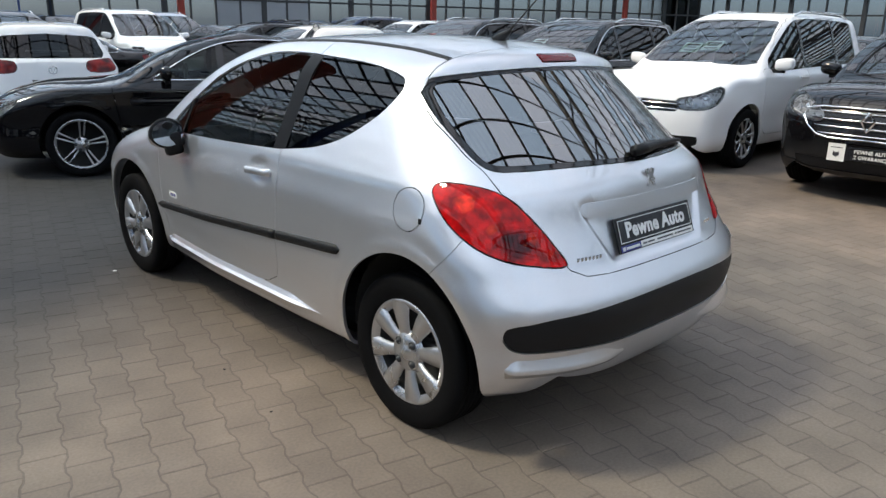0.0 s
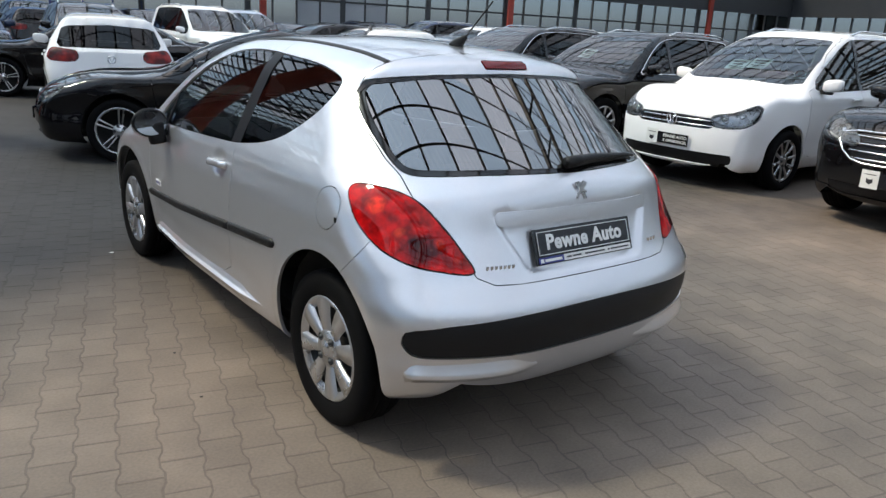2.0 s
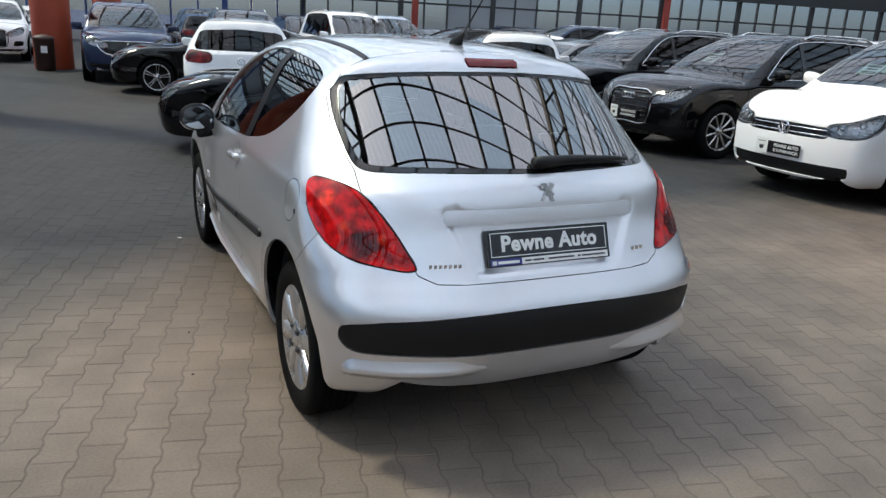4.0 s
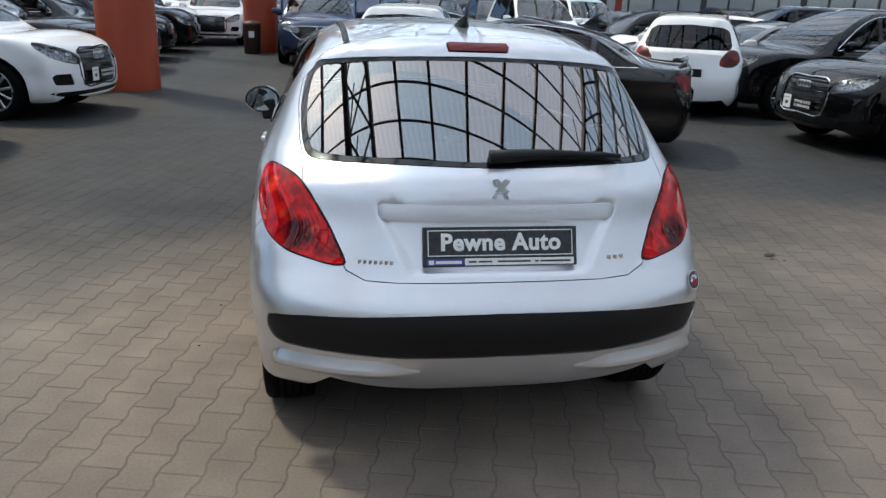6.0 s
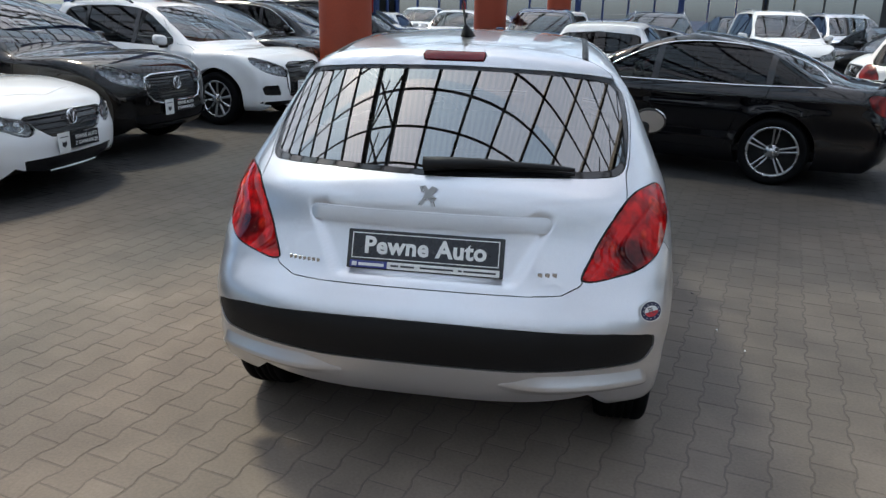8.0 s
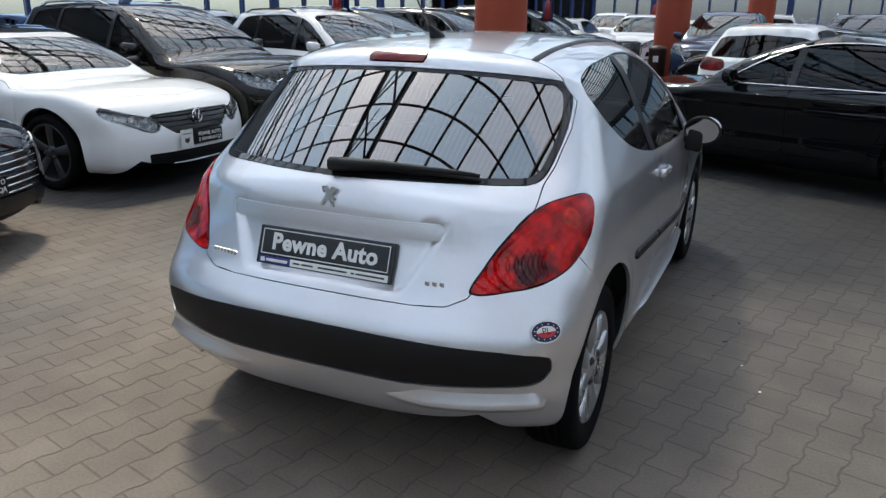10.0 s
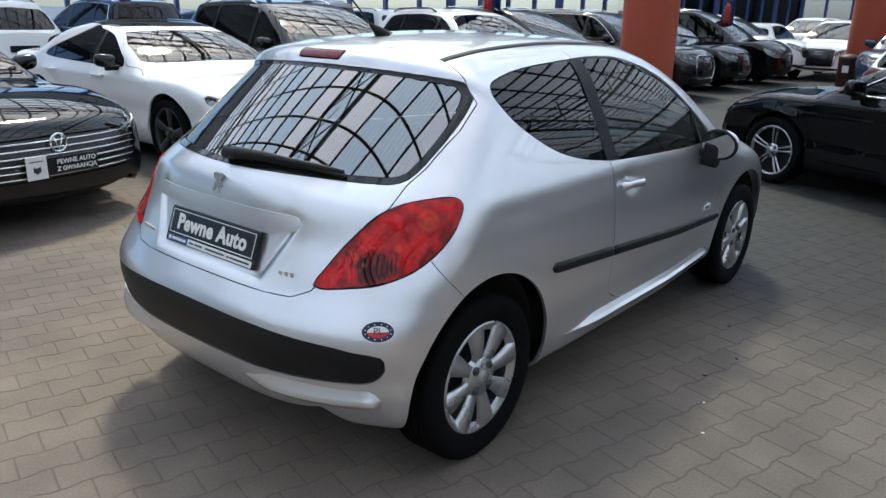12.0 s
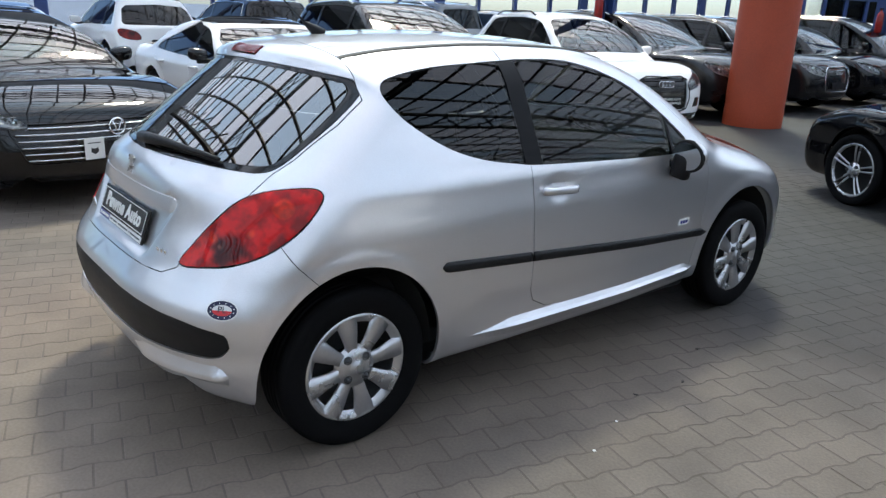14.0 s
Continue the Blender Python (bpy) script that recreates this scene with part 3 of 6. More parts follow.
class Body:
    """The body as a fine grid that is cut into its panels, panes and lamps."""

    def __init__(self, spec, step):
        self.spec, self.shape = spec, Shape(spec)
        y0, y1, W = spec["y0"] - 0.1, spec["y1"] + 0.1, max(x for _, x in spec["section"]) + 0.08
        top = max(z for _, z in spec["profile"]) + 0.1
        xs = np.linspace(-W, W, int(2 * W / step) // 2 * 2 + 1)
        ys = np.linspace(y0, y1, int((y1 - y0) / step) + 1)
        zs = np.linspace(0.0, top, int(top / step) + 1)
        nx, ny, nz = len(xs) - 1, len(ys) - 1, len(zs) - 1
        index, pts, faces = {}, [], []

        def vid(i, j, k):
            if (i, j, k) not in index:
                index[i, j, k] = len(pts)
                pts.append((xs[i], ys[j], zs[k]))
            return index[i, j, k]

        for j in range(ny):
            for k in range(nz):
                faces.append((vid(nx, j, k), vid(nx, j + 1, k), vid(nx, j + 1, k + 1), vid(nx, j, k + 1)))
                faces.append((vid(0, j, k), vid(0, j, k + 1), vid(0, j + 1, k + 1), vid(0, j + 1, k)))
        for i in range(nx):
            for k in range(nz):
                faces.append((vid(i, 0, k), vid(i + 1, 0, k), vid(i + 1, 0, k + 1), vid(i, 0, k + 1)))
                faces.append((vid(i, ny, k), vid(i, ny, k + 1), vid(i + 1, ny, k + 1), vid(i + 1, ny, k)))
            for j in range(ny):
                faces.append((vid(i, j, nz), vid(i + 1, j, nz), vid(i + 1, j + 1, nz), vid(i, j + 1, nz)))
        p = np.array(pts)
        ym = (y0 + y1) / 2
        zc = spec.get("core", 0.62)
        inner = np.stack([p[:, 0] * 0.35, ym + (p[:, 1] - ym) * 0.84, zc + (p[:, 2] - zc) * 0.1], 1)
        co = shape_hits(self.shape, inner, p)
        self.bm = bm = bmesh.new()
        vs = [bm.verts.new(c) for c in co.tolist()]
        for f in faces:
            bm.faces.new([vs[q] for q in f])
        bm.normal_update()
        self.n0 = {v: v.normal.copy() for v in bm.verts}
        self.lab = bm.faces.layers.int.new("lab")
        self.ids = {}

    def project(self, how, co, nn):
        x, y, z = np.abs(co[:, 0]), co[:, 1], co[:, 2]
        s = self.spec
        if how == "side":
            return np.stack([y, z], 1), (np.abs(nn[:, 0]) > 0.3) & (x > 0.3)
        if how == "arch":
            return np.stack([y, z], 1), x > 0.45
        if how == "rear":
            return np.stack([x, z], 1), (y < s["y0"] + s.get("reach", 1.15)) & (nn[:, 1] < 0.25)
        if how == "front":
            return np.stack([x, z], 1), (y > s["y1"] - 2.2) & (nn[:, 1] > 0.08)
        if how == "rwrap":
            return np.stack([x + y - s["uref"], z], 1), y < s["y0"] + 0.95
        if how == "fwrap":
            return np.stack([x + s["y1"] - y, z], 1), y > s["y1"] - 1.1
        if how == "top":
            return np.stack([x, y], 1), nn[:, 2] > 0.2
        raise ValueError(how)

    def cut(self, name, how, poly, under=("",), smooth=0, circle=None, one_side=0, extra=None):
        bm, lab = self.bm, self.lab
        k = self.ids.setdefault(name, len(self.ids) + 1)
        allowed = {0 if u == "" else self.ids[u] for u in under}
        bm.verts.index_update()
        verts = list(bm.verts)
        co = np.array([v.co.to_tuple() for v in verts])
        nn = np.array([self.n0[v].to_tuple() for v in verts])
        q, sel = self.project(how, co, nn)
        if one_side:
            sel &= co[:, 0] * one_side > 0
        if circle:
            val = np.hypot(q[:, 0] - circle[0], q[:, 1] - circle[1]) - circle[2]
        else:
            pl = smooth_loop(poly, smooth) if smooth else np.array(poly, float)
            lo, hi = pl.min(0) - 0.1, pl.max(0) + 0.1
            near = sel & (q > lo).all(1) & (q < hi).all(1)
            val = np.ones(len(q))
            if near.any():
                val[near] = poly_dist(q[near], pl)
        if extra is not None:
            val = np.maximum(val, extra(co))
        val = np.where(sel, val, 1.0)
        val[np.abs(val) < 2e-4] = 0.0
        value = dict(zip(verts, val.tolist()))
        low = {v for v, q in value.items() if q < 0}
        todo = {f for v in low for f in v.link_faces}
        todo = [f for f in bm.faces if f in todo and f[lab] in allowed] if todo else []
        edges = {e for f in todo for e in f.edges}
        for e in edges:
            a, b = e.verts
            va, vb = value[a], value[b]
            if va * vb < 0:
                t = va / (va - vb)
                na = self.n0[a].lerp(self.n0[b], t)
                _, nv = bmesh.utils.edge_split(e, a, t)
                value[nv] = 0.0
                self.n0[nv] = na.normalized()
        done = []
        for f in todo:
            zero = [v for v in f.verts if value[v] == 0.0]
            made = [f]
            if len(zero) >= 2 and max(value[v] for v in f.verts) > 0:
                a, b = zero[0], zero[-1] if len(zero) == 2 else zero[1]
                try:
                    g, _ = bmesh.utils.face_split(f, a, b)
                    if g is not None:
                        g[lab] = f[lab]
                        made.append(g)
                except ValueError:
                    pass
            done += made
        for f in done:
            if f[lab] in allowed and sum(value[v] for v in f.verts) < 0:
                f[lab] = k

    def drop(self, name):
        k = self.ids[name]
        bmesh.ops.delete(self.bm, geom=[f for f in self.bm.faces if f[self.lab] == k], context="FACES")

    def take(self, name, obname, mat, parent, side=0, inset=0.0025, depth=0.02, offset=0.0, label="", where=None):
        """Makes the faces of one label an object of their own, with a turned-in edge."""
        k = 0 if name == "" else self.ids[name]
        faces = [f for f in self.bm.faces if f[self.lab] == k]
        if side:
            faces = [f for f in faces if f.calc_center_median().x * side > 0]
        if where:
            faces = [f for f in faces if where(f.calc_center_median())]
        if not faces:
            return None
        index, pts, nor = {}, [], []
        for f in faces:
            for v in f.verts:
                if v not in index:
                    index[v] = len(pts)
                    n = self.n0[v]
                    nor.append(n)
                    pts.append(v.co + n * offset)
        own = set(faces)
        push = {}
        rims = []
        for f in faces:
            for lp in f.loops:
                if not any(g in own for g in lp.edge.link_faces if g is not f):
                    a, b = lp.vert, lp.link_loop_next.vert
                    d = f.normal.cross(b.co - a.co)
                    if d.length > 0:
                        d.normalize()
                    push[a] = push.get(a, Vector()) + d
                    push[b] = push.get(b, Vector()) + d
                    rims.append((a, b))
        for v, d in push.items():
            if d.length > 1e-6:
                pts[index[v]] = pts[index[v]] + d.normalized() * inset
        polys = [[index[v] for v in f.verts] for f in faces]
        nrm = [nor[i] for p in polys for i in p]
        if depth:
            low = {}
            for a, b in rims:
                for v in (a, b):
                    if v not in low:
                        low[v] = len(pts)
                        pts.append(pts[index[v]] - self.n0[v] * depth)
                quad = [index[b], index[a], low[a], low[b]]
                nf = (Vector(pts[quad[1]]) - Vector(pts[quad[0]])).cross(Vector(pts[quad[2]]) - Vector(pts[quad[0]]))
                nf = nf.normalized() if nf.length > 0 else Vector((0, 0, 1))
                polys.append(quad)
                nrm += [nf] * 4
        me = bpy.data.meshes.new(obname)
        me.from_pydata([tuple(p) for p in pts], [], polys)
        me.polygons.foreach_set("use_smooth", [True] * len(polys))
        me.normals_split_custom_set([tuple(n) for n in nrm])
        me.materials.append(mat)
        ob = new(obname, me)
        ob.parent = parent
        if label:
            ob["label"] = label
        return ob


def even_pane(ob, side=False):
    """Gives a curved pane the even bend of pressed glass: depth as a low polynomial of the other two directions."""
    if ob is None:
        return None
    me = ob.data
    p = np.array([v.co.to_tuple() for v in me.vertices])
    one = np.ones(len(p))
    z = p[:, 2] - p[:, 2].mean()
    if side:
        u, d = p[:, 1] - p[:, 1].mean(), p[:, 0]
        t = np.stack([one, u, z, u * u, u * z, z * z], 1)
        c = np.linalg.lstsq(t, d, rcond=None)[0]
        gu, gz = c[1] + 2 * c[3] * u + c[4] * z, c[2] + c[4] * u + 2 * c[5] * z
        nn = np.stack([one, -gu, -gz], 1) * np.sign(d.mean())
    else:
        u, d = p[:, 0], p[:, 1]
        t = np.stack([one, z, z * z, u ** 2, u ** 2 * z, u ** 4, u ** 4 * z], 1)
        c = np.linalg.lstsq(t, d, rcond=None)[0]
        gu = 2 * u * (c[3] + c[4] * z) + 4 * u ** 3 * (c[5] + c[6] * z)
        gz = c[1] + 2 * c[2] * z + c[4] * u ** 2 + c[6] * u ** 4
        nn = np.stack([-gu, one, -gz], 1) * (1 if c[1] < 0 else -1)
    axis = 0 if side else 1
    for v, q in zip(me.vertices, (t @ c).tolist()):
        v.co[axis] += max(-0.003, min(0.003, q - v.co[axis]))
    nn /= np.linalg.norm(nn, axis=1)[:, None]
    me.normals_split_custom_set_from_vertices(nn.tolist())
    return ob


def even_skin(ob):
    """Evens out the gloss of a small moulded cover: a cubic over its own best plane."""
    me = ob.data
    p = np.array([v.co.to_tuple() for v in me.vertices])
    mid = p.mean(0)
    axes = np.linalg.svd(p - mid, full_matrices=False)[2]
    out = axes[2] * np.sign(axes[2] @ (mid - np.array([0, 0.9, 0.75])))
    u, v, w = (p - mid) @ axes[0], (p - mid) @ axes[1], (p - mid) @ out
    one = np.ones(len(p))
    t = np.stack([one, u, v, u * u, u * v, v * v, u ** 3, u * u * v, u * v * v, v ** 3], 1)
    c = np.linalg.lstsq(t, w, rcond=None)[0]
    gu = c[1] + 2 * c[3] * u + c[4] * v + 3 * c[6] * u * u + 2 * c[7] * u * v + c[8] * v * v
    gv = c[2] + c[4] * u + 2 * c[5] * v + c[7] * u * u + 2 * c[8] * u * v + 3 * c[9] * v * v
    nn = out[None] - gu[:, None] * axes[0][None] - gv[:, None] * axes[1][None]
    nn /= np.linalg.norm(nn, axis=1)[:, None]
    me.normals_split_custom_set_from_vertices(nn.tolist())


# ---- wheels ----
def wheel(parent, at, side, r, width, style, rim_mat, rim=None):
    """A road wheel: tyre, and a rim or cover with spokes under it. side: 1 faces +x."""
    rim = rim or r * 0.68
    hub = new("wheel")
    hub.parent = parent
    hub.matrix_basis = Matrix.Translation(at) @ (pose(0, 0, 0) if side > 0 else pose(0, 0, 0, 0, 0, 180))
    w = width / 2
    bm = bmesh.new()
    prof = [(rim - 0.012, -w * 0.75), (rim + 0.004, -w * 0.95), (r * 0.88, -w * 1.05), (r * 0.965, -w), (r, -w * 0.72)]
    for g in (-0.45, -0.15, 0.15, 0.45):
        prof += [(r, w * (g - 0.06)), (r - 0.008, w * (g - 0.04)), (r - 0.008, w * (g + 0.04)), (r, w * (g + 0.06))]
    prof += [(r, w * 0.72), (r * 0.985, w * 0.9), (r * 0.95, w * 1.0), (r * 0.87, w * 1.06), (rim + 0.012, w * 0.98), (rim, w * 0.9), (rim - 0.012, w * 0.75)]
    lathe(bm, prof, 48)
    tyre = part("tyre", bm, RUBBER, hub, smooth=True)
    bm = bmesh.new()
    lathe(bm, [(rim - 0.004, w * 0.86), (rim - 0.02, w * 0.80), (rim - 0.03, w * 0.3), (rim * 0.85, -w * 0.3), (0.02, -w * 0.35)], 40)
    part("brake_well", bm, WELL if style != "cover" else STEEL_DARK, hub, smooth=True)
    face = w * 0.80
    bm = bmesh.new()
    lathe(bm, [(rim + 0.003, face + 0.004), (rim - 0.004, face + 0.013), (rim - (0.012 if style == "cover" else 0.018), face + (0.012 if style == "cover" else 0.010)), (rim - (0.036 if style == "cover" else 0.024), face - (0.006 if style == "cover" else 0.012))], 48)
    part("rim_ring", bm, rim_mat, hub, smooth=True)
    if style == "cover":
        count, wide, tip, twin, dish = 8, 0.030, 0.056, 0, 0.014
    elif style == "twin":
        count, wide, tip, twin, dish = 5, 0.008, 0.010, 0.044, 0.030
    elif style == "star":
        count, wide, tip, twin, dish = 5, 0.032, 0.052, 0, 0.022
    else:
        count, wide, tip, twin, dish = 10, 0.014, 0.019, 0, 0.022
    for i in range(count):
        for t in ((-1, 1) if twin else (0,)):
            bm = bmesh.new()
            a0 = 2 * math.pi * i / count + 0.2
            r0, r1, seg = rim * 0.16, rim - (0.010 if style == "cover" else 0.014), 5
            rows = []
            for j in range(seg + 1):
                u = j / seg
                rr = r0 + (r1 - r0) * u
                half = wide + (tip - wide) * u ** 1.5
                if style == "cover":
                    half = 0.024 + 0.019 * sstep(0.25, 1.0, u)
                xx = face + 0.012 - dish * (1 - u) ** 2 + (0.003 * math.sin(math.pi * u) if style == "cover" else 0)
                off = t * twin * (0.45 + 0.55 * u) * 0.62
                row = []
                for s, dx in (((-1, -0.016), (-0.86, 0.0), (0.1, -0.001), (0.86, 0.001), (1, -0.016)) if style == "cover" else ((-1, -0.008), (-0.72, 0.0), (0, 0.004), (0.72, 0.0), (1, -0.008))):
                    ya, za = rr, off + s * half
                    row.append(bm.verts.new((xx + dx, ya * math.cos(a0) - za * math.sin(a0), ya * math.sin(a0) + za * math.cos(a0))))
                rows.append(row)
            for p, q in zip(rows, rows[1:]):
                for k in range(4):
                    bm.faces.new((p[k], p[k + 1], q[k + 1], q[k]))
            bmesh.ops.recalc_face_normals(bm, faces=bm.faces)
            if bm.faces[:][0].normal.x < 0:
                bmesh.ops.reverse_faces(bm, faces=bm.faces)
            part("spoke", bm, rim_mat, hub, smooth=True)
    bm = bmesh.new()
    c = 0.075 if style == "cover" else 0.06
    lathe(bm, [(c + 0.012, face - 0.012), (c, face + 0.006), (c * 0.55, face + 0.014), (0.03, face + 0.015), (0.026, face + 0.020), (0.001, face + 0.021)], 24)
    part("hub_cap", bm, rim_mat, hub, smooth=True)
    n = 4 if style == "cover" else 5
    for i in range(n):
        a = 2 * math.pi * (i + 0.5) / n
        bm = bmesh.new()
        cy, cz = 0.054 * math.cos(a), 0.054 * math.sin(a)
        rings = lathe(bm, [(0.017, face + 0.004), (0.016, face + 0.015), (0.013, face + 0.0155), (0.012, face + 0.010), (0.010, face + 0.012), (0.008, face + 0.020), (0.0005, face + 0.022)], 12)
        bmesh.ops.translate(bm, vec=(0, cy, cz), verts=bm.verts)
        part("bolt", bm, STEEL_DARK, hub, smooth=True)
    return hub


def wheel_well(parent, y, z, r, x_out, x_in, side):
    bm = bmesh.new()
    prev = None
    n = 20
    for i in range(n + 1):
        a = radians(-4 + 188 * i / n)
        ring = [bm.verts.new((side * xx, y + rr * math.cos(a), z + rr * math.sin(a))) for xx, rr in ((x_out, r), (x_in, r), (x_in, 0.02))]
        if prev:
            for k in range(2):
                bm.faces.new((prev[k], prev[k + 1], ring[k + 1], ring[k]))
        prev = ring
    part("wheel_well", bm, WELL, parent, smooth=True)


def seat(parent, x, y, z, mat, head=True, wide=0.5):
    """A car seat: cushion, backrest and headrest."""
    bm = bmesh.new()
    box(bm, (x - wide / 2, y - 0.25, z), (x + wide / 2, y + 0.27, z + 0.16), 0.05)
    part("seat_cushion", bm, mat, parent, smooth=True)
    bm = bmesh.new()
    box(bm, (-wide / 2, -0.07, 0), (wide / 2, 0.07, 0.60), 0.06, m=pose(x, y - 0.25, z + 0.10, 14))
    part("seat_back", bm, mat, parent, smooth=True)
    if head:
        bm = bmesh.new()
        box(bm, (-0.13, -0.05, 0), (0.13, 0.05, 0.17), 0.045, m=pose(x, y - 0.41, z + 0.71, 10))
        part("headrest", bm, mat, parent, smooth=True)


def cabin(parent, spec, belt, yr, yf, half, rear_seats=True, hero=False):
    """Floor, dashboard, steering wheel and seats seen through the panes."""
    part("cabin_floor", boxes(((-half, yr, 0.28), (half, yf, 0.34)), bevel=0.01), CABIN, parent)
    part("dashboard", boxes(((-half + 0.06, yf - 0.42, belt - 0.22), (half - 0.06, yf + 0.02, belt - 0.03)), bevel=0.06), CABIN, parent, smooth=True)
    if spec.get("trunk", True):
        part("parcel_shelf", boxes(((-half + 0.12, yr, belt - 0.10), (half - 0.12, yr + 0.42, belt - 0.075)), bevel=0.008), CABIN, parent)
    ys = yf - 1.02
    for x in (-0.36, 0.36):
        seat(parent, x, ys, 0.36, CABIN)
    if rear_seats:
        seat(parent, 0.0, ys - 0.82, 0.38, CABIN, head=False, wide=2 * half - 0.30)
        for x in (-0.38, 0.38):
            part("rear_headrest", boxes(((x - 0.12, ys - 1.24, 1.0), (x + 0.12, ys - 1.15, 1.13)), bevel=0.035), CABIN, parent, smooth=True)
    bm = bmesh.new()
    rings = lathe(bm, [(0.185 + 0.016 * math.cos(a), 0.016 * math.sin(a)) for a in np.linspace(0, 2 * math.pi, 9)], 28)
    box(bm, (-0.012, -0.17, -0.018), (0.012, 0.17, 0.018), 0.004)
    box(bm, (-0.012, -0.05, -0.06), (0.03, 0.05, 0.05), 0.01)
    bmesh.ops.transform(bm, matrix=pose(-0.36, yf - 0.50, belt - 0.06, 0, 0, 0) @ pose(0, 0, 0, 0, -25, 0) @ pose(0, 0, 0, 0, 0, -90), verts=bm.verts)
    part("steering_wheel", bm, CABIN, parent, smooth=True)




# ---- the hall ----
X0, X1, Y0, Y1, EAVE = -17.0, 46.0, -26.0, 37.5, 7.6
HALL_TURN = -11.0  # the hall stands at an angle to the car
HALL = pose(0, 0, 0, 0, 0, HALL_TURN)


def build_ground():
    bm = bmesh.new()
    bmesh.ops.create_grid(bm, x_segments=2, y_segments=2, size=400)
    ob = new("ground", mesh_of("ground", bm, CONCRETE))
    ob.location.z = -0.30
    tagged(ob, "grey ground outside the hall", "ground", kind="structure")
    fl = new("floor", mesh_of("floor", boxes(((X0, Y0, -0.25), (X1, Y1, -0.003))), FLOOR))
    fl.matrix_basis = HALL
    tagged(fl, "worn warm-grey concrete block paving of the hall", "floor", kind="structure")
    return fl


def turn_roof(bm):
    """The roof's lines run with the hall."""
    bmesh.ops.rotate(bm, cent=(0, 0, 0), matrix=Matrix.Rotation(radians(HALL_TURN), 3, "Z"), verts=bm.verts)


def build_roof():
    X0, X1, Y0, Y1 = -20.0, 49.0, -29.0, 41.0
    bm = bmesh.new()
    n = int((X1 - X0) / 1.15)
    xs = [X0 + (X1 - X0) * i / n for i in range(n + 1)]
    ys = np.linspace(Y0, Y1, 15)
    for a, b in zip(xs, xs[1:]):
        for c, d in zip(ys, ys[1:]):
            bm.faces.new([bm.verts.new(p) for p in ((a, c, EAVE), (b, c, EAVE), (b, d, EAVE), (a, d, EAVE))])
    turn_roof(bm)
    ob = new("ceiling", mesh_of("ceiling", bm, ROOF_SHEET))
    tagged(ob, "ribbed translucent roofing sheets over the hall", "ceiling", kind="structure")
    bm = bmesh.new()
    for x in xs:
        box(bm, (x - 0.045, Y0, EAVE - 0.12), (x + 0.045, Y1, EAVE - 0.01))
    y = Y0
    while y < Y1:
        box(bm, (X0, y - 0.03, EAVE - 0.18), (X1, y + 0.03, EAVE - 0.125))
        y += 0.85
    for x in np.arange(X0 + 1.6, X1, 7.8):
        for dx in (-0.45, 0.45):
            box(bm, (x + dx - 0.055, Y0, EAVE - 1.15), (x + dx + 0.055, Y1, EAVE - 1.0))
        y = Y0
        while y + 1.2 < Y1:
            for s in (-1, 1):
                tube(bm, [(x - 0.45 * s, y, EAVE - 1.08), (x + 0.45 * s, y + 1.2, EAVE - 1.08)], 0.035, 4)
            tube(bm, [(x - 0.45, y, EAVE - 1.08), (x - 0.45, y + 1.2, EAVE - 0.3)], 0.03, 4)
            y += 1.2
    for y in np.arange(Y0 + 7.0, Y1, 9.0):
        box(bm, (X0, y - 0.045, EAVE - 1.29), (X1, y + 0.045, EAVE - 1.2))
        x = X0
        while x + 1.5 < X1:
            tube(bm, [(x, y, EAVE - 1.28), (x + 0.75, y, EAVE - 0.3), (x + 1.5, y, EAVE - 1.28)], 0.035, 4)
            x += 1.5
    turn_roof(bm)
    ob = new("ceiling_frame", mesh_of("ceiling_frame", bm, STEEL_DARK))
    tagged(ob, "dark steel rafters, purlins and lattice girders under the roof", "roof frame", kind="structure")


